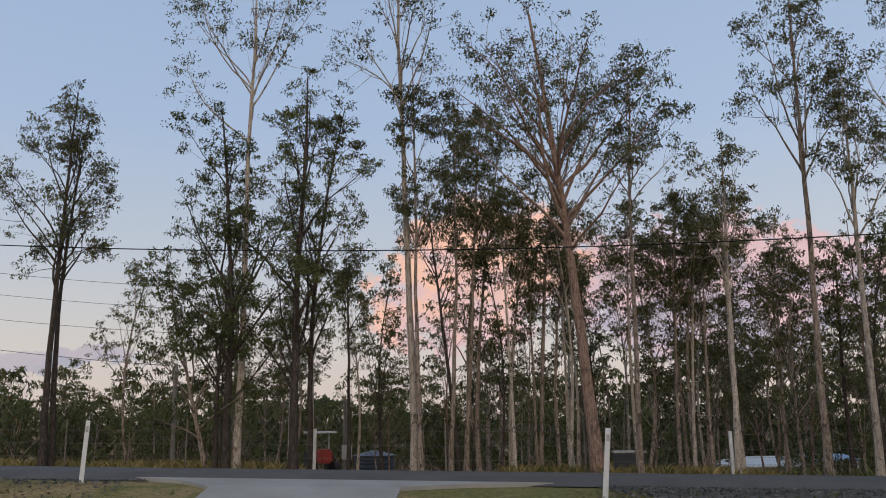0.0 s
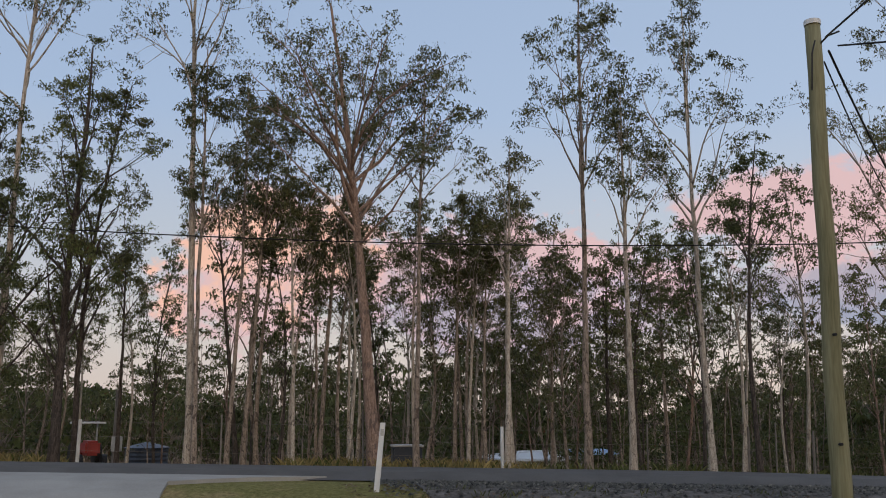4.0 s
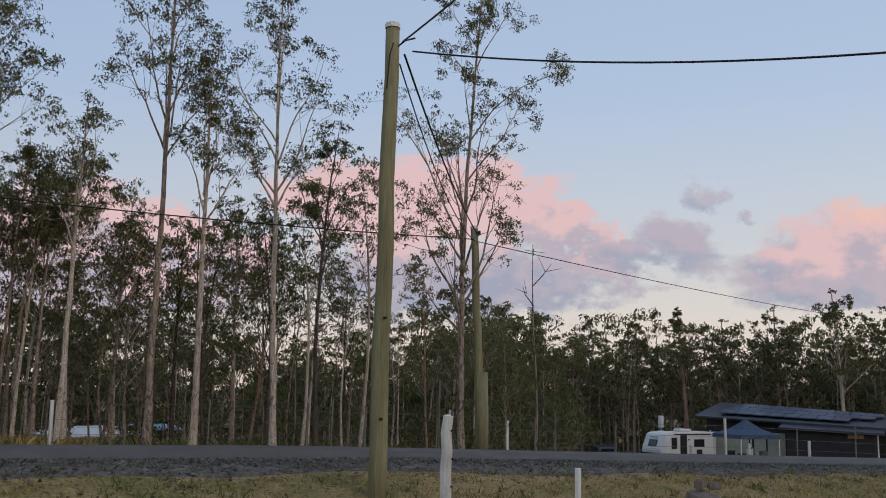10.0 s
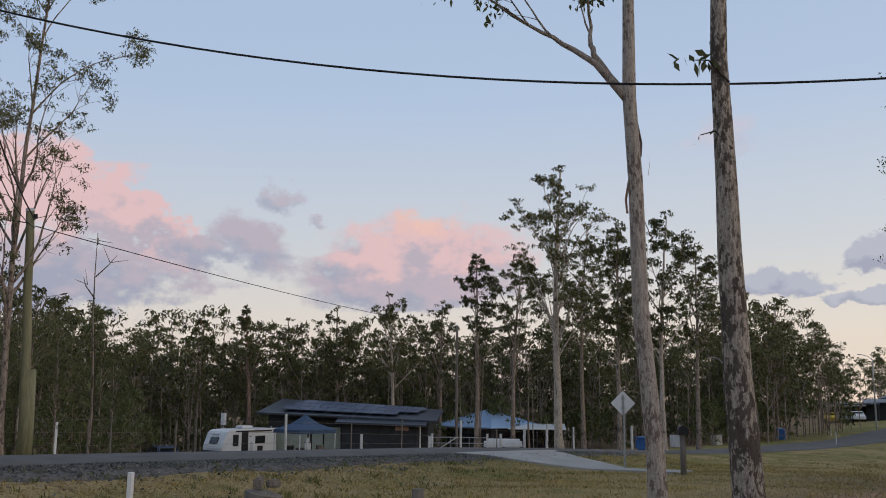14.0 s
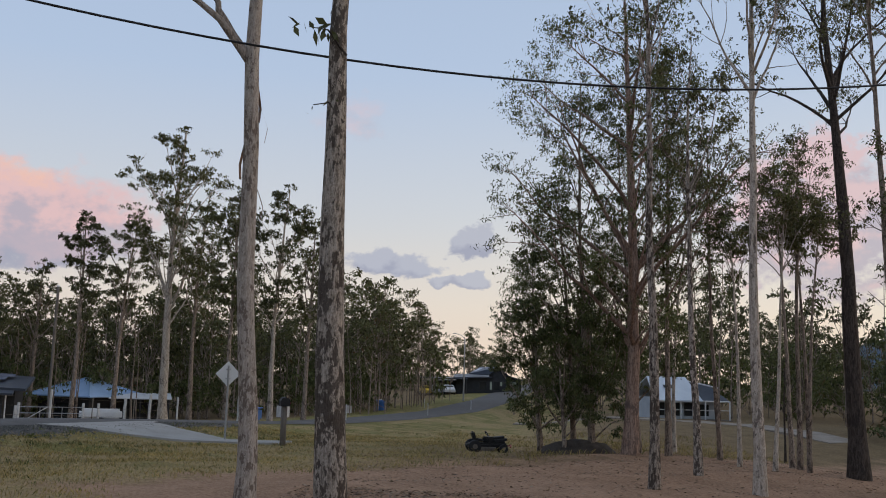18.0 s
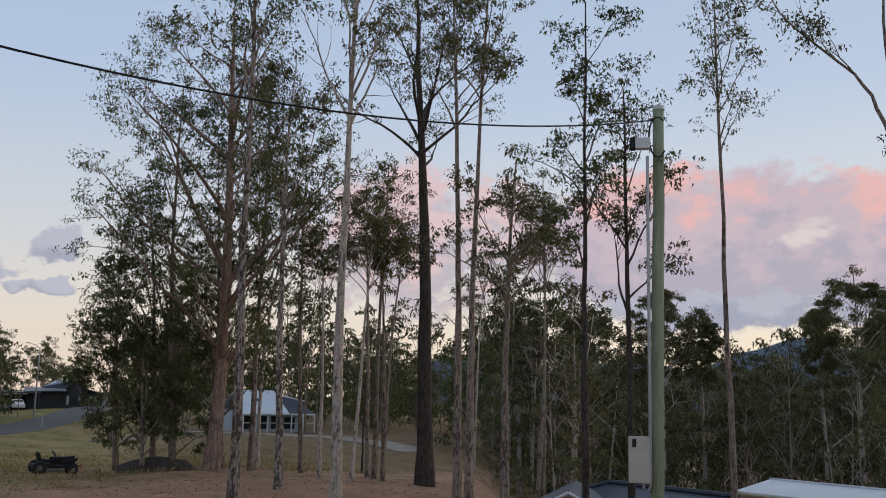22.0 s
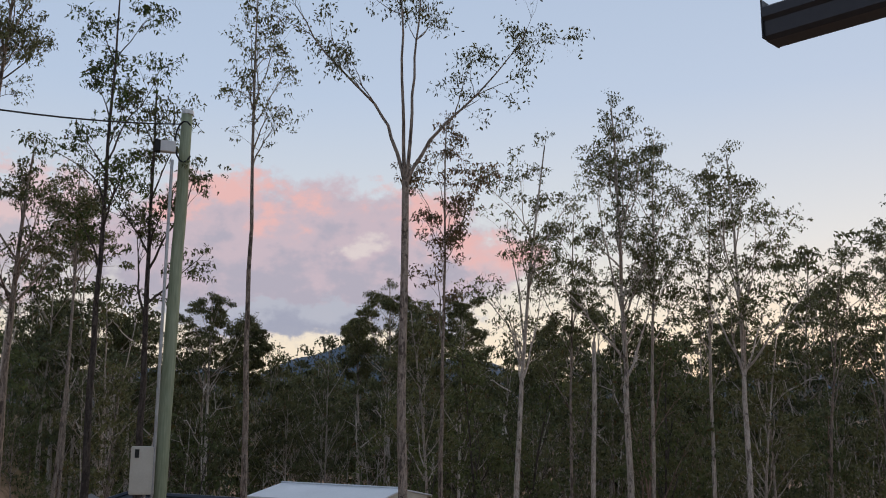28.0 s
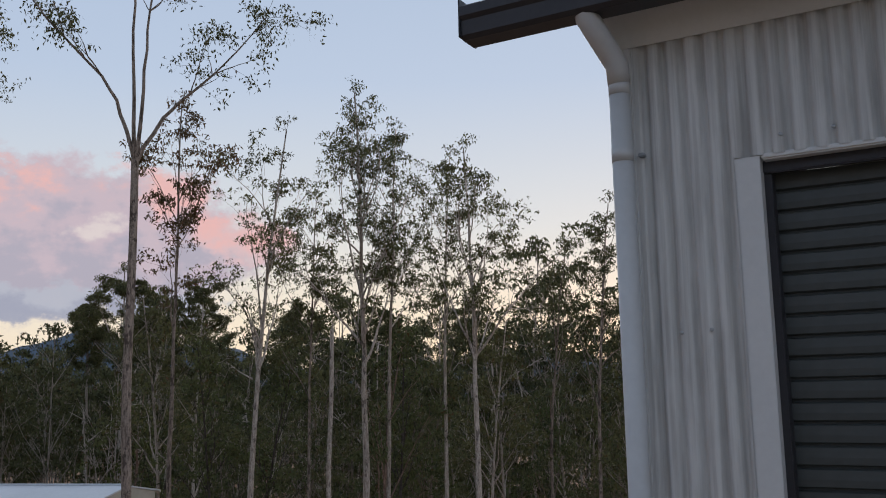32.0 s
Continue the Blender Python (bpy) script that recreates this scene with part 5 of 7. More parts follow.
white_post = rough_post("white_post", 7.66, 9.0, 1.30, 0.072, WHITEWOOD, "weathered white-painted timber post with bolt holes", "post", (0.02, 0), 5)
for zz, aa in ((1.12, 0.01), (0.78, 0.03), (0.45, 0.02)):
    part("bolt_hole", rod([(aa + 0.02, -0.065, zz), (aa + 0.02, -0.085, zz)], 0.013, 6), BLACK, white_post)
rough_post("white_stake", 5.57, 4.83, 1.06, 0.028, WHITE, "short white plastic stake in the grass", "stake", (0.03, 0), 8, 6)
stump = rough_post("tree_stump", 5.62, 3.72, 0.98, 0.125, GREYWOOD, "old grey sawn tree stump with a ragged top", "stump", (0.0, 0), 9, 14)
part("splinter", box(0.12, 0.05, 0.07, (-0.03, 0.02, 1.05), 0.012, Matrix.Rotation(0.4, 4, "Z")), GREYWOOD, stump)
part("splinter", box(0.05, 0.09, 0.05, (0.06, -0.03, 1.04), 0.01, Matrix.Rotation(0.9, 4, "Z")), GREYWOOD, stump)
rough_post("short_stump", 6.9, 3.25, 0.90, 0.05, GREYWOOD, "small grey broken stump beside the dirt", "stump", (0.02, 0), 12, 9)
for k, (sx, sy, sh) in enumerate(((13.2, 21.9, 1.3), (14.6, 21.2, 1.2), (16.9, 20.9, 2.0), (20.4, 20.6, 1.1), (22.9, 19.6, 1.05))):
    rough_post("fence_stake", sx, sy, sh, 0.035, GREYWOOD, "thin grey stake beside the road fence", "stake", (0.02, 0), 20 + k, 6)


def wire_fence(x0, x1, off, step, label):
    """Steel pickets and wires that follow the road."""
    ob = empty("wire_fence", 0, 0, 0, label, "fence")
    xs = np.arange(x0, x1, step)
    rows = []
    for i, x in enumerate(xs):
        y = road_at(x)[0] + off + 0.25 * math.sin(i * 2.3)
        z = ground_z(x, y)
        rows.append((x, y, z))
        h = 1.25 + 0.15 * math.sin(i * 1.9)
        part("picket", rod([(x, y, z - 0.2), (x + 0.03 * math.sin(i), y, z + h)], 0.022 if i % 3 else 0.045, 6), WHITEWOOD if i % 3 == 0 else GREYWOOD, ob)
    for k in (0.35, 0.7, 1.05):
        part("wire", rod([(x, y, z + k) for x, y, z in rows], 0.004, 4), GREYWOOD, ob)
    return ob


wire_fence(-34, 48, HALF + 1.6, 3.4, "light wire fence on grey pickets along the far verge")

# ---- road sign, letterbox, mower ----
sz = ground_z(25.9, 6.58)
sign = empty("warning_sign", 25.9, 6.58, sz, "blank grey back of a diamond warning sign on a steel post", "road sign", "", -62)
part("post", rod([(0, 0, -0.2), (0.01, 0, 1.0), (0.0, 0, 2.0)], 0.027, 8), STEEL, sign)
part("plate", box(0.48, 0.012, 0.48, (0, 0.04, 1.78), 0.004, Matrix.Rotation(radians(45), 4, "Y")), WHITE, sign, "pale grey diamond plate")
part("clamp", box(0.12, 0.03, 0.03, (0, 0.02, 1.9), 0.004), STEEL, sign)
part("clamp", box(0.12, 0.03, 0.03, (0, 0.02, 1.65), 0.004), STEEL, sign)
mz = ground_z(24.6, 4.75)
mail = empty("letterbox", 24.6, 4.75, mz, "black letterbox on a rough timber post beside the driveway", "letterbox", "", 20)
part("post", rod([(0, 0, -0.2), (0.01, 0, 0.5), (0.0, 0, 0.98)], 0.075, 8), GREYWOOD, mail, smooth=True)
bm = bmesh.new()
prof = [(-0.12, 0), (0.12, 0), (0.12, 0.13), (0.085, 0.20), (0, 0.225), (-0.085, 0.20), (-0.12, 0.13)]
for xx in (-0.19, 0.19):
    for py, pz in prof:
        bm.verts.new((xx, py, 0.98 + pz))
bm.verts.ensure_lookup_table()
for i in range(7):
    bm.faces.new([bm.verts[i], bm.verts[(i + 1) % 7], bm.verts[7 + (i + 1) % 7], bm.verts[7 + i]])
bm.faces.new(bm.verts[:7]), bm.faces.new(bm.verts[7:])
bmesh.ops.recalc_face_normals(bm, faces=bm.faces[:])
part("box", bm, BLACK, mail)
part("flag", box(0.05, 0.01, 0.05, (-0.2, -0.125, 1.06), 0.002), RED, mail)

gz = ground_z(26.4, -0.42)
mower = empty("ride_on_mower", 26.4, -0.42, gz, "wrecked black ride-on mower abandoned in the dry grass", "mower", "", 100)
part("chassis", box(1.1, 0.42, 0.12, (0, 0, 0.20), 0.04), BLACK, mower)
part("bonnet", box(0.42, 0.38, 0.20, (-0.34, 0, 0.33), 0.07, Matrix.Rotation(0.12, 4, "Y")), BLACK, mower)
part("engine", box(0.26, 0.26, 0.16, (-0.05, 0.02, 0.34), 0.03, Matrix.Rotation(0.5, 4, "Z")), BLACK, mower)
part("seat", box(0.28, 0.32, 0.08, (0.22, 0, 0.33), 0.035, Matrix.Rotation(-0.15, 4, "Y")), BLACK, mower)
part("backrest", box(0.08, 0.30, 0.24, (0.36, 0, 0.44), 0.035, Matrix.Rotation(0.3, 4, "Y")), BLACK, mower)
part("mower_deck", box(0.5, 0.66, 0.09, (0.0, 0, 0.11), 0.04), GREYWOOD, mower, "dull rusty cutting deck")
part("steering_wheel", rod([(0.0 + 0.04 * math.cos(a), 0.12 * math.sin(a), 0.50 + 0.06 * math.cos(a)) for a in np.linspace(0, 6.28, 13)], 0.012, 6), BLACK, mower)
part("steering_column", rod([(-0.12, 0, 0.34), (0.0, 0, 0.50)], 0.018, 6), STEEL, mower)
part("bumper", rod([(-0.62, -0.2, 0.16), (-0.68, 0, 0.2), (-0.62, 0.2, 0.16)], 0.02, 6), RED, mower, "faded red front bumper")
for wx, wr in ((-0.42, 0.12), (0.36, 0.17)):
    for wy in (-0.27, 0.27):
        tyre = part("wheel", rod([(wx, wy - 0.06, wr), (wx, wy - 0.045, wr), (wx, wy + 0.045, wr), (wx, wy + 0.06, wr)], [wr * 0.85, wr, wr, wr * 0.85], 16), BLACK, mower)
        part("rim", rod([(wx, wy - 0.065, wr), (wx, wy + 0.065, wr)], wr * 0.4, 12), GREYWOOD, tyre)


mound_z = ground_z(26.9, -3.0)
bm = bmesh.new()
mr = np.random.default_rng(77)
rings = []
for i, (rr, zz) in enumerate(((1.0, -0.08), (0.82, 0.12), (0.55, 0.26), (0.25, 0.33))):
    rings.append([bm.verts.new((rr * math.cos(a) * 0.75 * mr.uniform(0.88, 1.12), rr * math.sin(a) * 1.15 * mr.uniform(0.88, 1.12), zz * mr.uniform(0.85, 1.15))) for a in np.linspace(0, 2 * math.pi, 18, endpoint=False)])
for a, b in zip(rings, rings[1:]):
    for i in range(18):
        bm.faces.new([a[i], a[(i + 1) % 18], b[(i + 1) % 18], b[i]])
bm.faces.new(rings[-1])
mound = tagged(part("mulch_mound", bm, mottled("dark_mulch", (0.03, 0.024, 0.02), (0.10, 0.08, 0.065), 4, 30, 0.95, 0, 1.0), smooth=True), "low dark mound of mulch beside the trunks", "mound")
mound.location = (26.9, -3.0, mound_z)

# ---- driveways ----
def slab(name, left, right, lift, label, mat=None):
    """A concrete strip between two edges given as points from the road inwards, draped on the ground."""
    bm = bmesh.new()
    rows = []
    n = 24
    def along(e, s):
        k = s * (len(e) - 1)
        i = min(int(k), len(e) - 2)
        f = k - i
        return (e[i][0] * (1 - f) + e[i + 1][0] * f, e[i][1] * (1 - f) + e[i + 1][1] * f)
    for i in range(n + 1):
        a, b = along(left, i / n), along(right, i / n)
        row = []
        for j in range(9):
            x, y = a[0] + (b[0] - a[0]) * j / 8, a[1] + (b[1] - a[1]) * j / 8
            ry, rz = road_at(x)
            z = ground_z(x, y) + lift
            k = float(ease(-HALF - 1.6, -HALF + 0.1, y - ry))
            z = z * (1 - k) + (float(rz) + 0.0) * k
            row.append(bm.verts.new((x, y, z)))
        rows.append(row)
    for i in range(n):
        for j in range(8):
            bm.faces.new([rows[i][j], rows[i][j + 1], rows[i + 1][j + 1], rows[i + 1][j]])
    bmesh.ops.recalc_face_normals(bm, faces=bm.faces[:])
    ret = bmesh.ops.extrude_face_region(bm, geom=bm.faces[:])
    bmesh.ops.translate(bm, vec=(0, 0, -0.12), verts=[g for g in ret["geom"] if isinstance(g, bmesh.types.BMVert)])
    bmesh.ops.recalc_face_normals(bm, faces=bm.faces[:])
    return tagged(part(name, bm, mat or CONCRETE), label, "driveway", kind="structure")


slab("driveway_west", [(-5.5, 16.85), (-4.5, 16.1), (-3.75, 15.0), (-3.9, 12), (-3.4, 6), (-3.0, 0), (-2.8, -4)], [(1.75, 15.55), (0.45, 15.3), (-0.7, 14.7), (-0.85, 12), (-0.5, 6), (-0.2, 0), (0.0, -3.6)], 0.05, "pale concrete driveway flaring to the road edge")
slab("driveway_east", [(25.0, 11.3), (24.6, 10.6), (24.6, 8.8), (24.9, 6.4), (25.2, 5.0)], [(31.3, 10.25), (29.5, 9.8), (28.2, 8.6), (27.3, 6.4), (27.2, 5.0)], 0.05, "pale concrete driveway crossing the green verge")

# ---- houses ----
def walls(name, corners, z0, tops, mat, parent, thick=0.15, label=""):
    """A closed wall round the corners, with its own height at each."""
    bm = bmesh.new()
    n = len(corners)
    cx, cy = sum(c[0] for c in corners) / n, sum(c[1] for c in corners) / n
    ring = []
    for (x, y), t in zip(corners, tops):
        k = 1 - thick / math.hypot(x - cx, y - cy)
        ix, iy = cx + (x - cx) * k, cy + (y - cy) * k
        ring.append([bm.verts.new(p) for p in ((x, y, z0), (x, y, t), (ix, iy, t), (ix, iy, z0))])
    for i in range(n):
        a, b = ring[i], ring[(i + 1) % n]
        for k in range(4):
            bm.faces.new([a[k], b[k], b[(k + 1) % 4], a[(k + 1) % 4]])
    bmesh.ops.recalc_face_normals(bm, faces=bm.faces[:])
    return part(name, bm, mat, parent, label)


def plate(name, quad, thick, mat, parent, label="", bevel=0.0):
    """A flat slab on four corners, thickness downwards."""
    bm = bmesh.new()
    a = [bm.verts.new(p) for p in quad]
    b = [bm.verts.new((p[0], p[1], p[2] - thick)) for p in quad]
    bm.faces.new(a), bm.faces.new(b[::-1])
    n = len(quad)
    for i in range(n):
        bm.faces.new([a[i], b[i], b[(i + 1) % n], a[(i + 1) % n]])
    bmesh.ops.recalc_face_normals(bm, faces=bm.faces[:])
    return part(name, bm, mat, parent, label)


def window(parent, axis, at, w, h, mat, name="window", depth=0.06):
    """A framed window on a wall that faces -x ('x') or -y ('y')."""
    sx, sy = ((depth, w) if axis == "x" else (w, depth))
    fr = part(name, box(sx, sy, h, at, 0.01), BLACK, parent)
    o = Vector((-0.02, 0, 0)) if axis == "x" else Vector((0, -0.02, 0))
    part("pane", box(*((depth, w - 0.12) if axis == "x" else (w - 0.12, depth)), h - 0.12, Vector(at) + o, 0.004), mat, fr)
    return fr


HZ = -3.2
h1 = empty("dark_house", 59.7, 42.8, HZ - 0.3, "charcoal skillion-roofed house with solar panels", "house", "houses", -68.4)
# local x runs along the front from its far end, local y into the house
h1.scale = (1, 1, 1.09)
walls("wall", [(0, 0), (12.2, 0), (12.2, 6.5), (0, 6.5)], -0.6, [3.45, 2.95, 3.55, 4.25], DARK, h1)
walls("garage_wall", [(5.9, -1.4), (11.6, -1.4), (11.6, 0.2), (5.9, 0.2)], -0.6, [2.95, 2.78, 2.9, 3.1], DARK, h1)
plate("roof", [(-0.7, -0.9, 3.55), (12.9, -0.9, 3.08), (12.9, 7.2, 3.72), (-0.7, 7.2, 4.45)], 0.16, NAVYROOF, h1, "dark grey sheet roof")
plate("garage_roof", [(5.5, -2.0, 2.98), (12.2, -2.0, 2.80), (12.2, -0.85, 2.98), (5.5, -0.85, 3.18)], 0.12, NAVYROOF, h1)


def on_roof(x, y):
    k = (y + 0.9) / 8.1
    return (3.55 - 0.0346 * (x + 0.7)) * (1 - k) + (4.45 - 0.0537 * (x + 0.7)) * k


for r0 in range(3):
    for c in range(9):
        x, y = 0.9 + c * 1.12 + 0.35 * r0, 0.3 + r0 * 1.98
        if r0 == 0 and c > 7:
            continue
        quad = [(x + i, y + j, on_roof(x + i, y + j) + 0.18) for i, j in ((0, 0), (1.05, 0), (1.05, 1.9), (0, 1.9))]
        plate("solar_panel", quad, 0.04, SOLAR, h1)
window(h1, "y", (1.75, 0, 1.45), 2.7, 2.2, PALEGLASS)
window(h1, "y", (4.5, 0, 1.45), 2.3, 2.3, PALEGLASS, "glass_door")
part("door_post", box(0.10, 0.05, 2.2, (4.3, -0.06, 1.4)), BLACK, h1)
part("wall_lamp", box(0.12, 0.10, 0.16, (0.25, -0.06, 2.5), 0.02), WHITE, h1)
part("wall_lamp", box(0.12, 0.10, 0.16, (5.75, -0.06, 2.45), 0.02), WHITE, h1)
part("torn_flashing", box(1.0, 0.05, 0.26, (10.4, -1.46, 2.55), 0.02), mottled("bare_fibre", (0.35, 0.2, 0.15), (0.5, 0.3, 0.23)), h1, "peeling pinkish insulation under the eave")
part("gutter", rod([(-0.75, -0.98, 3.47), (5.5, -0.98, 3.26)], 0.07, 6), DARK, h1)
part("tap_pipe", rod([(11.0, -1.46, 0.4), (11.0, -1.46, 1.1)], 0.03, 6), WHITE, h1)
part("rain_pipe", rod([(11.75, -1.3, 0.0), (11.75, -1.3, 2.7)], 0.05, 6), WHITE, h1)

cv = empty("caravan", 56.9, 43.2, ground_z(56.9, 43.2), "white touring caravan with black window trims", "caravan", "", 78)
prof = [(-2.55, 0.55), (-2.6, 1.3), (-2.15, 2.35), (-1.8, 2.5), (2.5, 2.55), (2.55, 0.55)]
bm = bmesh.new()
for xx in (-1.1, 1.1):
    for py, pz in prof:
        bm.verts.new((xx, -py, pz))
bm.verts.ensure_lookup_table()
for i in range(6):
    bm.faces.new([bm.verts[i], bm.verts[(i + 1) % 6], bm.verts[6 + (i + 1) % 6], bm.verts[6 + i]])
bm.faces.new(bm.verts[:6]), bm.faces.new(bm.verts[6:])
bmesh.ops.recalc_face_normals(bm, faces=bm.faces[:])
bmesh.ops.bevel(bm, geom=bm.edges[:], offset=0.06, segments=2, affect="EDGES")
part("body", bm, WHITE, cv)
for yy, w, h, zc in ((1.4, 0.5, 0.8, 1.75), (-0.9, 0.95, 0.55, 1.75)):
    window(cv, "x", (-1.1, yy, zc), w, h, GLASS)
part("door", box(0.06, 0.6, 1.75, (-1.11, 0.55, 1.5), 0.02), BLACK, cv)
part("front_window", box(0.9, 0.06, 0.5, (0, 2.45, 1.75), 0.02, Matrix.Rotation(0.35, 4, "X")), GLASS, cv)
part("awning_rail", box(0.09, 3.4, 0.09, (-1.12, -0.3, 2.38), 0.02), BLACK, cv)
part("stone_guard", box(2.16, 0.07, 0.50, (0, 2.62, 0.80), 0.02), BLACK, cv)
part("front_name_bar", box(0.8, 0.02, 0.10, (0, 2.33, 2.16), 0.004, Matrix.Rotation(0.35, 4, "X")), STEEL, cv)
part("side_skirt", box(0.05, 3.2, 0.22, (-1.11, -0.9, 0.68), 0.01), BLACK, cv)
part("drawbar", rod([(0.5, 2.5, 0.5), (0, 3.7, 0.5), (-0.5, 2.5, 0.5)], 0.05, 6), BLACK, cv)
part("grab_light", box(0.05, 0.12, 0.10, (-1.12, 0.05, 2.0), 0.01), BLACK, cv)
part("air_conditioner", box(0.8, 1.1, 0.2, (0, -0.3, 2.64), 0.06), WHITE, cv)
part("tool_box", box(0.07, 0.5, 0.5, (-1.12, -0.9, 1.05), 0.02), BLACK, cv)
for yy in (-0.45, 0.45):
    part("wheel", rod([(-1.12, yy, 0.33), (-0.85, yy, 0.33)], 0.33, 14), BLACK, cv)
ant = empty("antenna_mast", 58.6, 46.2, ground_z(58.6, 46.2), "thin mast with two white boxes beside the caravan", "mast")
part("mast", rod([(0, 0, 0), (0, 0, 3.8)], 0.05, 6), STEEL, ant)
part("antenna", box(0.35, 0.3, 0.9, (0, 0, 3.4), 0.03), WHITE, ant)
part("antenna", box(0.4, 0.3, 0.45, (0, 0, 2.5), 0.03), WHITE, ant)

gx, gy = 55.4, 36.6
gazebo = empty("gazebo", gx, gy, ground_z(gx, gy), "blue pop-up canvas gazebo with white legs", "gazebo", "", -20)
bm = bmesh.new()
ring = [[bm.verts.new((sx * s, sy * s, z)) for sx, sy in ((-1, -1), (1, -1), (1, 1), (-1, 1))] for s, z in ((1.55, 1.95), (1.55, 2.2), (0.75, 2.55), (0.28, 2.95))]
tip = bm.verts.new((0, 0, 3.25))
for a, b in zip(ring, ring[1:]):
    for i in range(4):
        bm.faces.new([a[i], a[(i + 1) % 4], b[(i + 1) % 4], b[i]])
for i in range(4):
    bm.faces.new([ring[-1][i], ring[-1][(i + 1) % 4], tip])
part("canopy", bm, BLUE, gazebo)
for sx, sy in ((-1, -1), (1, -1), (1, 1), (-1, 1)):
    part("leg", box(0.06, 0.06, 2.2, (sx * 1.48, sy * 1.48, 1.1), 0.01), WHITE, gazebo)
for k, (bx, by, bw, bh, m) in enumerate(((-0.7, 0.8, 0.5, 1.1, DARK), (0.3, 0.3, 0.8, 0.9, DARK), (-0.5, -0.6, 0.4, 1.3, WHITE), (0.6, -0.9, 0.5, 1.0, GREYWOOD))):
    c = empty("stored_crate", gx + bx, gy + by, ground_z(gx + bx, gy + by), "stacked crate stored under the gazebo", "crate", "stored crates", 15 * k)
    part("crate", box(bw, bw, bh, (0, 0, bh / 2), 0.03), m, c)
    part("crate_lid", box(bw * 1.06, bw * 1.06, 0.06, (0, 0, bh + 0.03), 0.01), GREYWOOD, c)


def hip_house(name, x, y, z, turn, L, W, wall_h, ridge_h, eave, roofm, wallm, label, short=None, wins=()):
    """A house with a hipped sheet roof; short gives the length of the ridge."""
    ob = empty(name, x, y, z, label, "house", "houses", turn)
    a, b = L / 2, W / 2
    walls("wall", [(-a, -b), (a, -b), (a, b), (-a, b)], -0.5, [wall_h] * 4, wallm, ob)
    rl = (short if short is not None else L - W) / 2
    ea, eb = a + eave, b + eave
    bm = bmesh.new()
    e = [bm.verts.new(p) for p in ((-ea, -eb, wall_h), (ea, -eb, wall_h), (ea, eb, wall_h), (-ea, eb, wall_h))]
    r = [bm.verts.new((-rl, 0, ridge_h)), bm.verts.new((rl, 0, ridge_h))]
    for f in ((e[0], e[1], r[1], r[0]), (e[2], e[3], r[0], r[1]), (e[1], e[2], r[1]), (e[3], e[0], r[0]), (e[3], e[2], e[1], e[0])):
        bm.faces.new(f)
    bmesh.ops.recalc_face_normals(bm, faces=bm.faces[:])
    roof = part("roof", bm, roofm, ob)
    part("ridge_cap", rod([(-rl, 0, ridge_h + 0.02), (rl, 0, ridge_h + 0.02)], 0.08, 6), roofm, roof)
    for sx, sy in ((-1, -1), (1, -1), (1, 1), (-1, 1)):
        part("hip_cap", rod([(sx * ea, sy * eb, wall_h + 0.03), (sx * rl, 0, ridge_h + 0.03)], 0.06, 6), roofm, roof)
    gut = [(-ea, -eb), (ea, -eb), (ea, eb), (-ea, eb)]
    for i in range(4):
        p, q = gut[i], gut[(i + 1) % 4]
        part("gutter", rod([(*p, wall_h - 0.05), (*q, wall_h - 0.05)], 0.08, 6), roofm, roof)
    for ax, px, py, pz, w, h in wins:
        window(ob, ax, (px, py, pz), w, h, GLASS)
    return ob


hip_house("blue_roof_house", 79.9, 33.0, -3.3, -112, 5.6, 5.2, 2.35, 3.75, 0.7, BLUEROOF, DARK, "dark house with a pale blue metal roof among trunks", None, (("y", 0, -2.6, 1.2, 1.6, 1.1),))

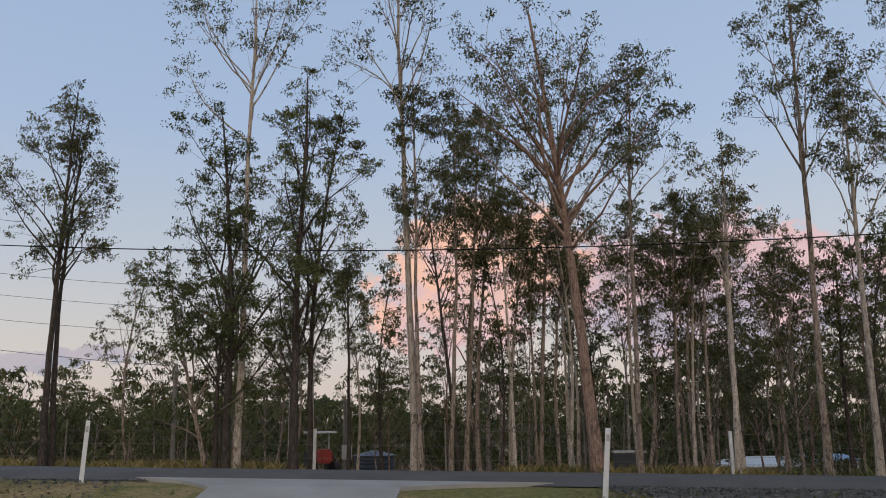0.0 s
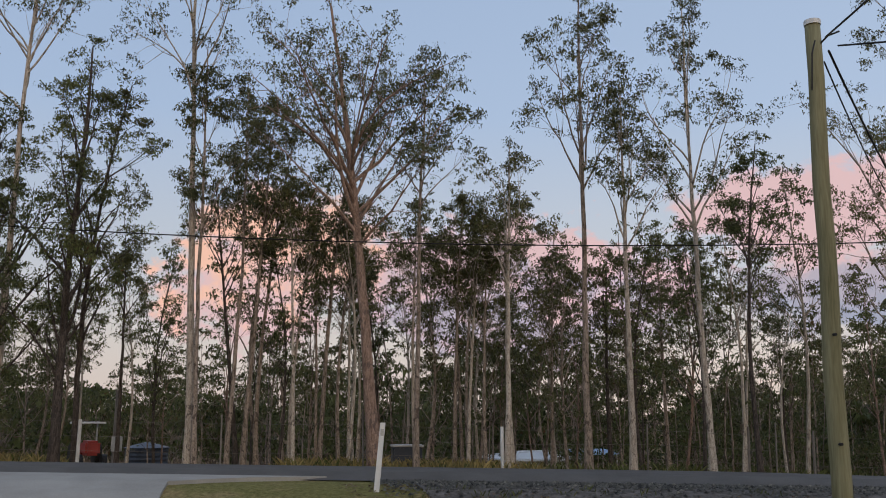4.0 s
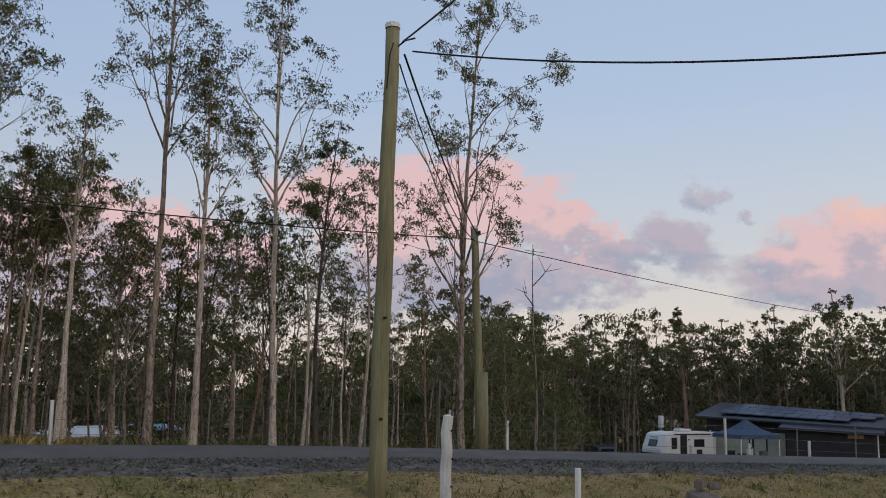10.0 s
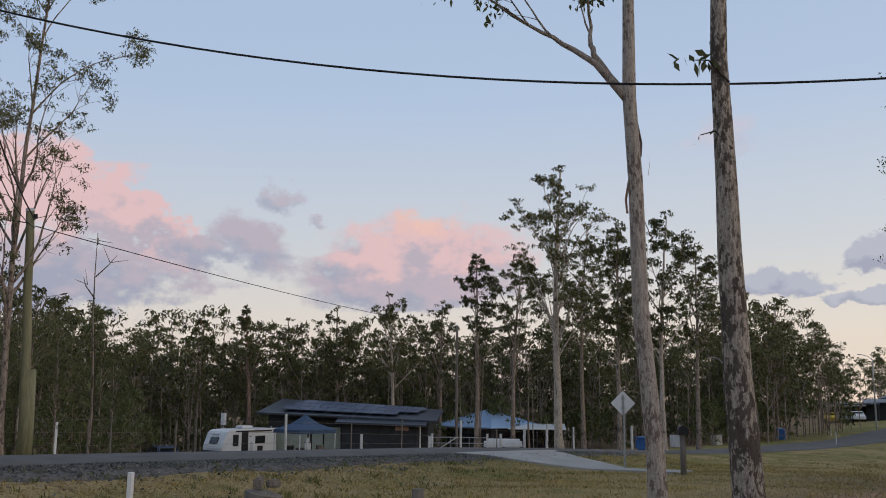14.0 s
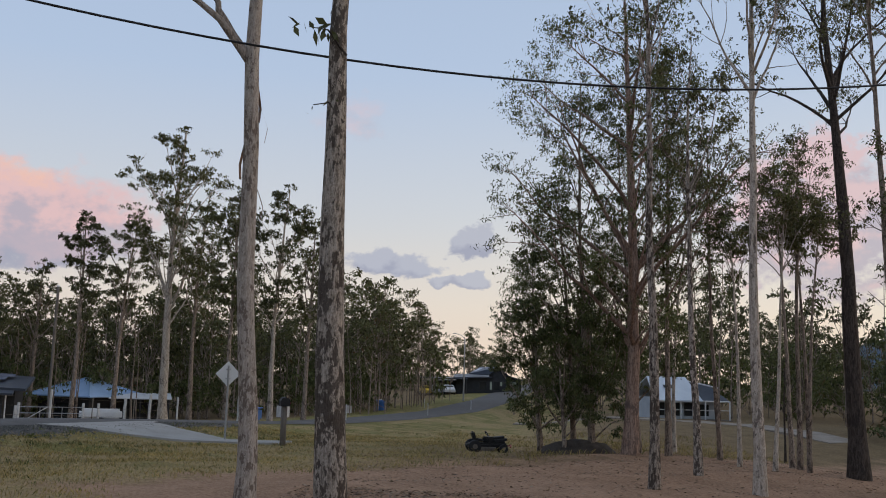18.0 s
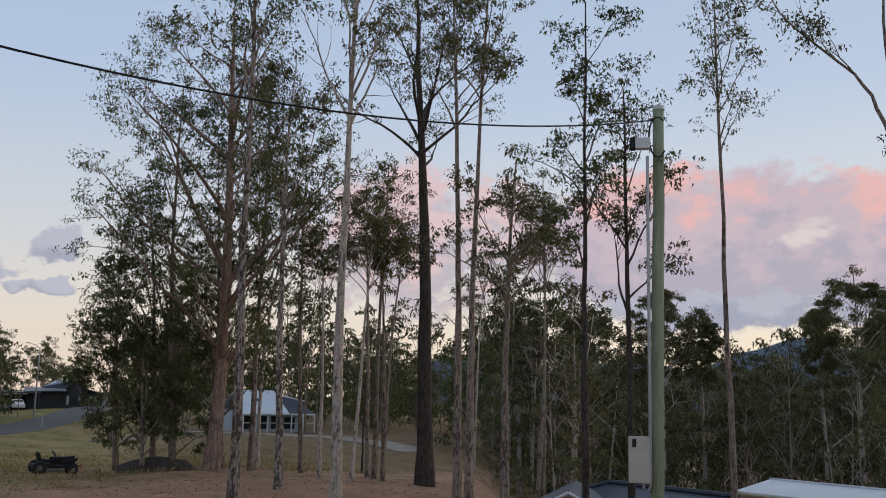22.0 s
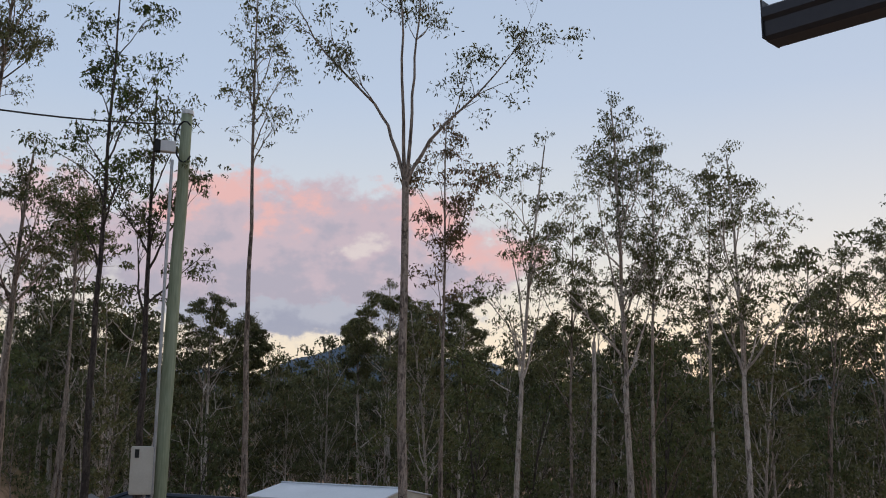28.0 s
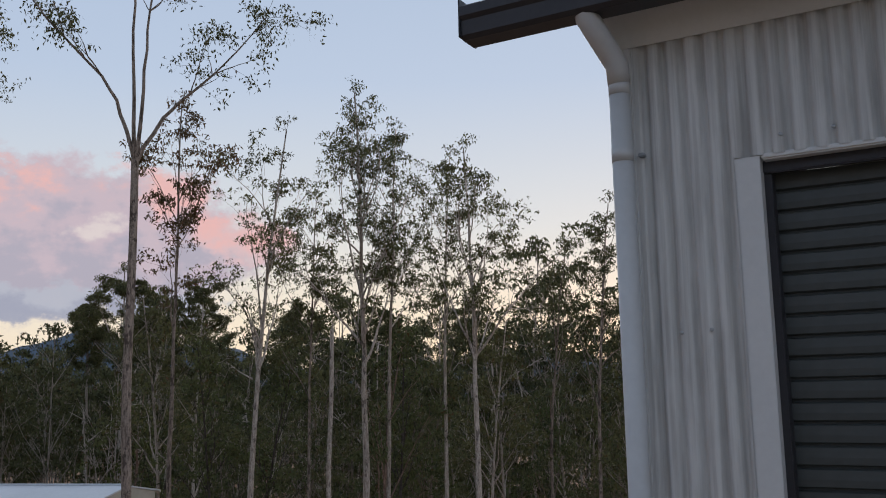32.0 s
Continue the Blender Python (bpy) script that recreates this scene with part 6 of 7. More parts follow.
def far_house():
    """Charcoal house at the bend: a low wing, a raised gable and a lean-to, with a carport."""
    ob = empty("far_house", 150.0, -4.3, -0.9, "distant charcoal house with solar panels at the bend of the road", "house", "houses", -90)
    u = lambda p: (p - 731) / 11.07
    v = lambda p: (686 - p) / 11.07
    walls("wing_wall", [(u(652), 0), (u(712), 0), (u(712), 6), (u(652), 6)], -0.6, [v(662)] * 4, DARK, ob)
    plate("wing_roof", [(u(647), -0.8, v(662)), (u(714), -0.8, v(660)), (u(714), 6, v(654)), (u(647), 6, v(656))], 0.12, NAVYROOF, ob)
    walls("gable_wall", [(u(710), -0.3), (u(741), -0.3), (u(741), 6), (u(710), 6)], -0.6, [v(655)] * 4, DARK, ob)
    bm = bmesh.new()
    tri = [(u(710), v(655)), (u(741), v(655)), (u(726), v(643.5))]
    a = [bm.verts.new((p, -0.3, q)) for p, q in tri]
    b = [bm.verts.new((p, 0.0, q)) for p, q in tri]
    bm.faces.new(a), bm.faces.new(b)
    for k in range(3):
        bm.faces.new([a[k], a[(k + 1) % 3], b[(k + 1) % 3], b[k]])
    bmesh.ops.recalc_face_normals(bm, faces=bm.faces[:])
    part("gable", bm, DARK, ob)
    roof = plate("main_roof", [(u(674), 0.4, v(654.5)), (u(709), -0.7, v(655.5)), (u(727), -0.7, v(642)), (u(694), 4.5, v(642))], 0.12, NAVYROOF, ob)
    plate("side_roof", [(u(727), -0.7, v(642)), (u(744), -0.7, v(656)), (u(744), 6, v(656)), (u(727), 6, v(642))], 0.12, NAVYROOF, ob)
    plate("solar_panel", [(u(683), 1.2, v(650.5)), (u(702), 0.6, v(651)), (u(710), 1.6, v(645)), (u(692), 2.4, v(645))], 0.05, WHITEROOF, roof)
    walls("lean_to_wall", [(u(741), 0.3), (u(767), 0.3), (u(767), 6), (u(741), 6)], -0.6, [v(657), v(665), v(665), v(657)], DARK, ob)
    plate("lean_to_roof", [(u(740), -0.4, v(655.5)), (u(770), -0.4, v(664)), (u(770), 6, v(664)), (u(740), 6, v(655.5))], 0.12, NAVYROOF, ob)
    for p0, p1, q0, q1, yy, mat in ((694, 705, 669, 682, -0.02, GLASS), (711.5, 715, 668, 682, -0.33, PALEGLASS), (718, 728, 668, 682, -0.33, GLASS), (729.5, 733, 668, 675, -0.33, PALEGLASS), (746, 758, 668, 676.5, 0.27, PALEGLASS)):
        part("window", box(u(p1) - u(p0), 0.05, v(q0) - v(q1), ((u(p0) + u(p1)) / 2, yy, (v(q0) + v(q1)) / 2), 0.01), mat, ob)
    plate("carport_roof", [(u(592), -1, v(669)), (u(652), -1, v(667)), (u(652), 5, v(666)), (u(592), 5, v(668))], 0.12, NAVYROOF, ob)
    walls("carport_wall", [(u(592), 4.6), (u(652), 4.6), (u(652), 5), (u(592), 5)], -0.6, [v(669)] * 4, DARK, ob)
    for p in (593, 612, 631):
        part("post", rod([(u(p), -0.9, -0.5), (u(p), -0.9, v(669))], 0.07, 6), DARK, ob)


far_house()


def slope_house():
    """Pale house with a veranda: a main roof facing the yard, a lower wing, posts and a deck."""
    ob = empty("slope_house", 70.6, -15.2, -1.15, "pale blue weatherboard house with a white metal roof and veranda", "house", "houses", -78)
    ob.scale = (0.78, 0.85, 0.93)
    walls("wall", [(-3.3, -1.2), (0.8, -1.2), (0.8, 3.4), (-3.3, 3.4)], -0.5, [1.75] * 4, PALEWALL, ob)
    walls("wing_wall", [(0.8, -0.6), (3.5, -0.6), (3.5, 3.2), (0.8, 3.2)], -0.5, [1.6] * 4, PALEWALL, ob)
    plate("roof", [(-3.7, -2.7, 1.58), (1.0, -2.7, 1.58), (0.9, 0.6, 3.35), (-3.0, 0.6, 3.35)], 0.10, PALEROOF, ob, "white metal roof")
    plate("rear_roof", [(-3.0, 0.6, 3.35), (0.9, 0.6, 3.35), (1.0, 3.8, 1.7), (-3.7, 3.8, 1.7)], 0.10, PALEROOF, ob)
    plate("wing_roof", [(0.9, -1.9, 1.60), (4.0, -1.9, 1.60), (3.2, 0.8, 2.85), (0.9, 0.8, 3.0)], 0.10, NAVYROOF, ob, "dark wing roof with white barge boards")
    part("barge_board", rod([(0.95, -1.92, 1.68), (0.95, 0.8, 3.10)], 0.07, 6), WHITE, ob)
    part("barge_board", rod([(0.95, 0.78, 3.10), (3.9, -0.2, 2.55)], 0.06, 6), WHITE, ob)
    part("fascia", rod([(-3.7, -2.72, 1.52), (4.0, -1.95, 1.52)], 0.07, 6), WHITE, ob)
    part("skylight", box(0.9, 0.4, 0.06, (-1.6, -1.0, 2.60), 0.01, Matrix.Rotation(0.49, 4, "X")), GLASS, ob)
    plate("deck", [(-3.6, -2.7, 0.12), (3.9, -2.7, 0.12), (3.9, -0.6, 0.12), (-3.6, -0.6, 0.12)], 0.18, GREYWOOD, ob)
    for k in range(7):
        part("veranda_post", box(0.10, 0.10, 1.9, (-3.5 + k * 1.2, -2.55, 0.6), 0.01), WHITE, ob)
    for k in range(6):
        part("rail", box(1.1, 0.04, 0.05, (-2.9 + k * 1.2, -2.55, 0.85), 0.005), WHITE, ob)
    for wx, ww in ((-2.5, 0.9), (-0.9, 0.7), (0.3, 0.8)):
        window(ob, "y", (wx, -1.2, 0.85), ww, 1.0, GLASS)
    window(ob, "y", (2.1, -0.6, 0.8), 1.1, 0.9, GLASS)


slope_house()
slab("gravel_drive", [(75.0, -3.5), (69.5, -8.5), (66.0, -14.0), (60.0, -17.6), (50.0, -20.0)], [(71.5, -3.0), (66.5, -7.5), (63.0, -12.6), (58.0, -15.4), (49.0, -18.0)], 0.05, "pale gravel drive in front of the house on the slope", DRIVE)
valley_house = hip_house("valley_house", 22.0, -15.5, -3.85, 13.7, 6.2, 5.2, 2.45, 3.3, 0.35, NAVYROOF, BEIGE, "slate-blue hip-roofed house below the slope", 4.2)


def gable_wing(owner, x, y, turn, half, eave, rise, deep):
    """A small gabled wing with a cream gable and pale barge boards; its gable faces local -y."""
    c, n = math.cos(radians(turn)), math.sin(radians(turn))
    at = lambda u, v, z: (x + u * c - v * n, y + u * n + v * c, z)
    bm = bmesh.new()
    f = [bm.verts.new(at(*p)) for p in ((-half, 0, eave - 1.4), (half, 0, eave - 1.4), (half, 0, eave), (0, 0, eave + rise), (-half, 0, eave))]
    g = [bm.verts.new(at(*p)) for p in ((-half, 0.15, eave - 1.4), (half, 0.15, eave - 1.4), (half, 0.15, eave), (0, 0.15, eave + rise), (-half, 0.15, eave))]
    bm.faces.new(f), bm.faces.new(g[::-1])
    for k in range(5):
        bm.faces.new([f[k], f[(k + 1) % 5], g[(k + 1) % 5], g[k]])
    bmesh.ops.recalc_face_normals(bm, faces=bm.faces[:])
    part("gable", bm, BEIGE, owner, "cream gable wall")
    for sx in (-1, 1):
        low = rise * (half + 0.25) / half
        plate("wing_roof", [at(0, -0.2, eave + rise + 0.08), at(sx * (half + 0.25), -0.2, eave + rise + 0.08 - low), at(sx * (half + 0.25), deep, eave + rise + 0.08 - low), at(0, deep, eave + rise + 0.08)], 0.06, NAVYROOF, owner)
        part("barge_board", rod([at(0, -0.22, eave + rise + 0.03), at(sx * (half + 0.25), -0.22, eave + rise + 0.03 - low)], 0.045, 6), WHITE, owner)


gable_wing(valley_house, 0.34, 3.3, 222.0, 1.0, 2.78, 0.52, 3.0)
gable_wing(valley_house, -1.95, 2.3, 222.0, 0.9, 2.72, 0.40, 2.5)
hip_house("cream_shed", 16.6, 49.5, -2.5, 15, 4.4, 3.0, 1.7, 2.0, 0.25, WHITEROOF, BEIGE, "cream shed half hidden behind trunks", 2.0)

wr = empty("white_roof_shed", 15.98, -15.29, -2.35, "small beige garden shed with a white metal roof", "shed", "houses", 13.7)
WL, WB, EAVE, RIDGE = 1.54, 1.15, 2.26, 2.46
walls("wall", [(-WL, -WB), (WL, -WB), (WL, WB), (-WL, WB)], -0.6, [EAVE - 0.02] * 4, BEIGE, wr)
for sx in (-WL, WL):
    bm = bmesh.new()
    tri = [(-WB, EAVE - 0.03), (WB, EAVE - 0.03), (0, RIDGE - 0.03)]
    a = [bm.verts.new((sx - 0.02, p, q)) for p, q in tri]
    b = [bm.verts.new((sx + 0.02, p, q)) for p, q in tri]
    bm.faces.new(a), bm.faces.new(b)
    for k in range(3):
        bm.faces.new([a[k], a[(k + 1) % 3], b[(k + 1) % 3], b[k]])
    bmesh.ops.recalc_face_normals(bm, faces=bm.faces[:])
    part("gable", bm, BEIGE, wr)
plate("roof", [(-WL - 0.05, 0.0, RIDGE), (WL + 0.05, 0.0, RIDGE), (WL + 0.05, WB + 0.1, EAVE), (-WL - 0.05, WB + 0.1, EAVE)], 0.03, WHITEROOF, wr, "white sheet roof")
plate("rear_roof", [(-WL - 0.05, -WB - 0.1, EAVE), (WL + 0.05, -WB - 0.1, EAVE), (WL + 0.05, 0.0, RIDGE), (-WL - 0.05, 0.0, RIDGE)], 0.03, WHITEROOF, wr)
part("ridge_cap", rod([(-WL - 0.05, 0, RIDGE + 0.012), (WL + 0.05, 0, RIDGE + 0.012)], 0.025, 6), WHITEROOF, wr)
for sy in (-1, 1):
    part("gutter", rod([(-WL - 0.05, sy * (WB + 0.13), EAVE - 0.04), (WL + 0.05, sy * (WB + 0.13), EAVE - 0.04)], 0.035, 6), BEIGE, wr)

# ---- gate, trailer and yard clutter before the houses ----
gate = empty("farm_gate", 55.1, 24.7, ground_z(55.1, 24.7), "galvanised mesh farm gate with pale posts", "gate", "", -66)
for xx in (-1.75, 1.75, 2.6):
    part("gate_post", rod([(xx, 0, -0.2), (xx, 0, 1.5)], 0.075, 8), WHITEWOOD, gate)
for zz in (0.3, 0.6, 0.9, 1.25):
    part("gate_rail", rod([(-1.7, 0, zz), (1.7, 0, zz)], 0.025, 6), STEEL, gate)
part("brace", rod([(-1.7, 0, 0.3), (-0.2, 0, 1.25)], 0.03, 6), WHITEWOOD, gate)
for xx in (-0.6, 0.6):
    part("gate_stile", rod([(xx, 0, 0.3), (xx, 0, 1.25)], 0.02, 6), STEEL, gate)
tr = empty("covered_trailer", 58.0, 22.9, ground_z(58.0, 22.9), "low trailer under a pale tarpaulin", "trailer", "", -68)
part("cover", box(2.5, 1.3, 0.65, (0, 0, 0.75), 0.16), WHITE, tr)
part("bed", box(2.4, 1.2, 0.14, (0, 0, 0.42), 0.03), BLACK, tr)
for sy in (-0.62, 0.62):
    part("wheel", rod([(0, sy - 0.08, 0.3), (0, sy + 0.08, 0.3)], 0.3, 14), BLACK, tr)
for k, (px, py, ph) in enumerate(((59.2, 20.3, 1.9), (57.4, 21.2, 1.7), (60.9, 15.1, 1.6), (56.0, 27.3, 1.4), (52.5, 30.4, 1.6), (50.7, 33.3, 1.5), (54.6, 40.5, 1.5))):
    rough_post("yard_post", px, py, ph, 0.09, WHITEWOOD, "pale yard post near the houses", "post", (0.05, 0), 40 + k, 8)
bt = empty("blue_tank", 63.4, 14.8, ground_z(63.4, 14.8), "bright blue plastic tub near the fence", "tub")
part("tub", box(1.7, 1.0, 0.8, (0, 0, 0.5), 0.12), TUBBLUE, bt)
part("rim", box(1.8, 1.1, 0.08, (0, 0, 0.92), 0.02), TUBBLUE, bt)
lean = empty("lean_to", 79.4, 28.3, -3.3, "low pale-roofed lean-to beside the house", "shed", "houses", -70)
plate("roof", [(-2.4, -1.6, 2.25), (2.6, -1.6, 2.25), (2.6, 1.8, 2.6), (-2.4, 1.8, 2.6)], 0.08, WHITEROOF, lean)
for sx in (-2.2, 0.1, 2.4):
    part("post", rod([(sx, -1.5, 0), (sx, -1.5, 2.2)], 0.06, 6), DARK, lean)
part("back_wall", box(4.8, 0.1, 2.4, (0.1, 1.6, 1.2)), DARK, lean)
pt = empty("blue_tank", 95.5, 9.5, ground_z(95.5, 9.5), "blue plastic tank on the roadside", "tank", "", 85)
part("tank_body", rod([(0, 0, 0), (0, 0, 0.1), (0, 0, 0.95), (0, 0, 1.1)], [0.5, 0.55, 0.55, 0.42], 16), TUBBLUE, pt)
part("lid", rod([(0, 0, 1.1), (0, 0, 1.17)], 0.22, 12), WHITE, pt)
for k, (bx, by, bw) in enumerate(((88.0, 12.6, 1.0), (90.5, 12.0, 0.7), (84.0, 13.5, 0.8), (79.5, 16.0, 0.9))):
    c = empty("yard_crate", bx, by, ground_z(bx, by), "pale crate among the roadside trees", "crate", "yard crates", 25 * k)
    part("crate", box(bw, bw * 0.8, bw * 1.1, (0, 0, bw * 0.55), 0.04), WHITEWOOD if k % 2 else BEIGE, c)
    part("crate_lid", box(bw * 1.05, bw * 0.85, 0.06, (0, 0, bw * 1.12), 0.01), GREYWOOD, c)


def car(x, y, turn, paint, label):
    ob = empty("parked_car", x, y, ground_z(x, y), label, "car", "parked cars", turn)
    pr = [(-2.1, 0.35), (-2.15, 0.8), (-1.2, 0.95), (-0.6, 1.45), (0.9, 1.48), (1.6, 1.0), (2.1, 0.92), (2.15, 0.4)]
    bm = bmesh.new()
    for yy in (-0.85, 0.85):
        for px, pz in pr:
            bm.verts.new((px, yy * (0.85 if pz > 1.2 else 1), pz))
    bm.verts.ensure_lookup_table()
    for i in range(8):
        bm.faces.new([bm.verts[i], bm.verts[(i + 1) % 8], bm.verts[8 + (i + 1) % 8], bm.verts[8 + i]])
    bm.faces.new(bm.verts[:8]), bm.faces.new(bm.verts[8:])
    bmesh.ops.recalc_face_normals(bm, faces=bm.faces[:])
    bmesh.ops.bevel(bm, geom=bm.edges[:], offset=0.07, segments=2, affect="EDGES")
    part("body", bm, paint, ob)
    for sy in (-0.83, 0.83):
        part("side_window", box(1.5, 0.06, 0.38, (0.15, sy * 0.95, 1.2), 0.05), GLASS, ob)
    part("windscreen", box(0.06, 1.3, 0.5, (-0.92, 0, 1.2), 0.02, Matrix.Rotation(-0.85, 4, "Y")), GLASS, ob)
    for wx in (-1.35, 1.35):
        for sy in (-0.8, 0.8):
            w = part("wheel", rod([(wx, sy - 0.1, 0.32), (wx, sy + 0.1, 0.32)], 0.32, 16), BLACK, ob)
            part("rim", rod([(wx, sy - 0.11, 0.32), (wx, sy + 0.11, 0.32)], 0.18, 12), STEEL, w)
    return ob


car(147.3, 7.6, 8, YELLOW, "small yellow car parked before the far house")
car(147.3, 4.0, 10, WHITE, "white car parked under the far carport")
car(147.8, 6.0, 4, STEEL, "silver car parked under the far carport")
car(54.6, 48.3, 60, mottled("dark_blue_paint", (0.03, 0.04, 0.07), (0.05, 0.065, 0.10), 2, 20, 0.25), "dark blue car beside the caravan")
cp = empty("carport", 150.5, 4.5, ground_z(150.5, 4.5), "flat-roofed dark carport beside the far house", "carport", "", -90)
plate("roof", [(-4.5, -3, 2.5), (3.5, -3, 2.5), (3.5, 3, 2.6), (-4.5, 3, 2.6)], 0.15, NAVYROOF, cp)
for px in (-4.2, -1.6, 1.0, 3.3):
    for py in (-2.8, 2.8):
        part("post", rod([(px, py, 0), (px, py, 2.45)], 0.07, 6), DARK, cp)
for k, (lx, ly, lt) in enumerate(((121.0, 1.3, 6.4), (96.0, 14.5, 5.2))):
    z = ground_z(lx, ly)
    lamp = empty("street_lamp", lx, ly, z, "slim grey street lamp with a curved arm", "street lamp", "street lamps", 60)
    part("pole", rod([(0, 0, -0.2), (0, 0, lt - z)], [0.11, 0.07], 8), STEEL, lamp)
    part("arm", rod([(0, 0, lt - z - 0.1), (0.5, 0, lt - z + 0.35), (1.4, 0, lt - z + 0.6)], 0.04, 6), STEEL, lamp)
    part("lamp_head", box(0.5, 0.2, 0.1, (1.6, 0, lt - z + 0.6), 0.03), STEEL, lamp)

# ---- beyond the north fence ----
tk = empty("water_tank", -3.1, 41.0, ground_z(-3.1, 41.0), "dark corrugated water tank with a low cone roof", "water tank")
pts, rad = [], []
for i in range(13):
    pts.append((0, 0, -0.2 + i * 0.085)), rad.append(0.86 + 0.02 * (i % 2))
part("tank_wall", rod(pts, rad, 28), NAVYROOF, tk)
part("tank_roof", rod([(0, 0, 0.83), (0, 0, 0.87), (0, 0, 1.08)], [0.93, 0.93, 0.08], 28), NAVYROOF, tk)
rd = empty("red_tractor", -4.6, 35.0, ground_z(-4.6, 35.0), "small red tractor under a white canopy", "tractor", "", 20)
part("bonnet", box(0.5, 0.9, 0.5, (0, -0.3, 0.7), 0.08), RED, rd)
part("seat_box", box(0.5, 0.5, 0.35, (0, 0.5, 0.6), 0.06), RED, rd)
part("canopy", box(1.0, 1.2, 0.06, (0, 0.3, 1.55), 0.02), WHITE, rd)
for sx in (-0.4, 0.4):
    part("canopy_post", rod([(sx, 0.6, 0.5), (sx, 0.6, 1.55)], 0.03, 6), STEEL, rd)
    part("wheel", rod([(sx - 0.1, 0.5, 0.42), (sx + 0.1, 0.5, 0.42)], 0.42, 16), BLACK, rd)
    part("wheel", rod([(sx - 0.08, -0.6, 0.25), (sx + 0.08, -0.6, 0.25)], 0.25, 14), BLACK, rd)
bx = empty("steel_bin", 5.8, 30.0, ground_z(5.8, 30.0), "flat-topped grey steel bin behind the fence", "bin", "", -5)
part("body", box(0.95, 0.7, 0.75, (0, 0, 0.4), 0.04), NAVYROOF, bx)
part("lid", box(1.05, 0.8, 0.06, (0, 0, 0.8), 0.02), STEEL, bx)
aw = empty("blue_awning", 19.4, 48.0, ground_z(19.4, 48.0) - 0.5, "pale blue awning over a yellow drum", "awning", "", 10)
plate("canopy", [(-1.2, -0.8, 1.8), (1.2, -0.8, 1.8), (1.2, 0.8, 2.0), (-1.2, 0.8, 2.0)], 0.06, BLUEROOF, aw)
for sx in (-1.1, 1.1):
    for sy in (-0.7, 0.7):
        part("post", rod([(sx, sy, 0), (sx, sy, 1.8)], 0.04, 6), WHITE, aw)
part("drum", rod([(-0.4, 0, 0), (-0.4, 0, 0.9)], 0.3, 14), YELLOW, aw)
ox = empty("site_pole", -4.2, 39.2, ground_z(-4.2, 39.2), "grey timber pole with a small meter cabinet", "pole")
part("shaft", rod([(0, 0, -0.2), (0.02, 0, 3.0)], 0.09, 8), GREYWOOD, ox)
part("cabinet", box(0.4, 0.2, 0.6, (0.1, -0.12, 0.9), 0.02), STEEL, ox)

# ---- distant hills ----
# the blue haze of distance is put into the bush colour
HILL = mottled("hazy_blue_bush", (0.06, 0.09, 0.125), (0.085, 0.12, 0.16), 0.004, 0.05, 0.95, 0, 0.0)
us = np.linspace(0, 1, 60)
def hill_fn(u, v):
    a = np.radians(112 + 60 * u)
    d = 1500 + 700 * v
    hgt = (0.78 + 0.46 * np.exp(-((np.degrees(a) - 133.0) / 9) ** 2)) * (96 + 16 * np.sin(u * 17 + 0.6) + 9 * np.sin(u * 41) + 5 * np.sin(u * 90)) * np.sin(np.pi * np.clip(v, 0, 1)) ** 0.7
    return d * np.sin(a), d * np.cos(a), hgt - 8
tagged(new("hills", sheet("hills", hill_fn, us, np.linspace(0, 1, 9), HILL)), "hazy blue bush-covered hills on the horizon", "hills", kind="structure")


# ---- shed beside the camera ----
SHEDWALL = mottled("off_white_steel_cladding", (0.60, 0.585, 0.56), (0.70, 0.685, 0.66), 1.2, 40, 0.5, 0.0, 0.03, 0.4, (1, 1, 0.25))
wt = SHEDWALL.node_tree
wb = wt.nodes["Principled BSDF"]
wco = wt.nodes.new("ShaderNodeTexCoord").outputs["Object"]
clean = wb.inputs["Base Color"].links[0].from_socket
# rain streaks of grey grime, with eave shade put into the colour, long and thin
streaks = ramp(wt, calc(wt, "MULTIPLY_ADD", fuzz(wt, wco, 3.0, 3, 0.6, (14, 1, 0.35)), 0.7, calc(wt, "MULTIPLY", fuzz(wt, wco, 2.0, 4, 0.6, (4, 1, 1.2)), 0.3)), [(0.40, (0.62, 0.61, 0.60)), (0.56, (1, 1, 1))])
wt.links.new(blend(wt, 0.8, clean, blend(wt, 1.0, clean, streaks, "MULTIPLY")), wb.inputs["Base Color"])
SHEDTRIM = mottled("white_steel_trim", (0.62, 0.61, 0.595), (0.71, 0.70, 0.685), 1.0, 40, 0.45, 0.0, 0.02, 0.4)
GUTTER = mottled("dark_slate_gutter", (0.030, 0.029, 0.034), (0.046, 0.045, 0.051), 1.5, 40, 0.4, 0.1, 0.03, 0.4)
SLAT = mottled("charcoal_roller_slats", (0.058, 0.064, 0.063), (0.086, 0.094, 0.092), 1.5, 30, 0.45, 0.1, 0.04, 0.4)
PVC = mottled("white_pvc", (0.52, 0.51, 0.50), (0.60, 0.59, 0.58), 1.0, 30, 0.4, 0, 0.02, 0.4)
TURN = 175.2
shed = empty("steel_shed", 1.37, -4.26, 0.0, "off-white corrugated steel shed with a charcoal roller door", "shed", "", TURN)
# local x runs along the front wall from the corner, local y points into the shed (negative y faces the yard)
DOOR0, DOOR1, HEAD, TOP, LEN, DEEP = 0.487, 3.06, 2.53, 3.12, 7.5, 9.0


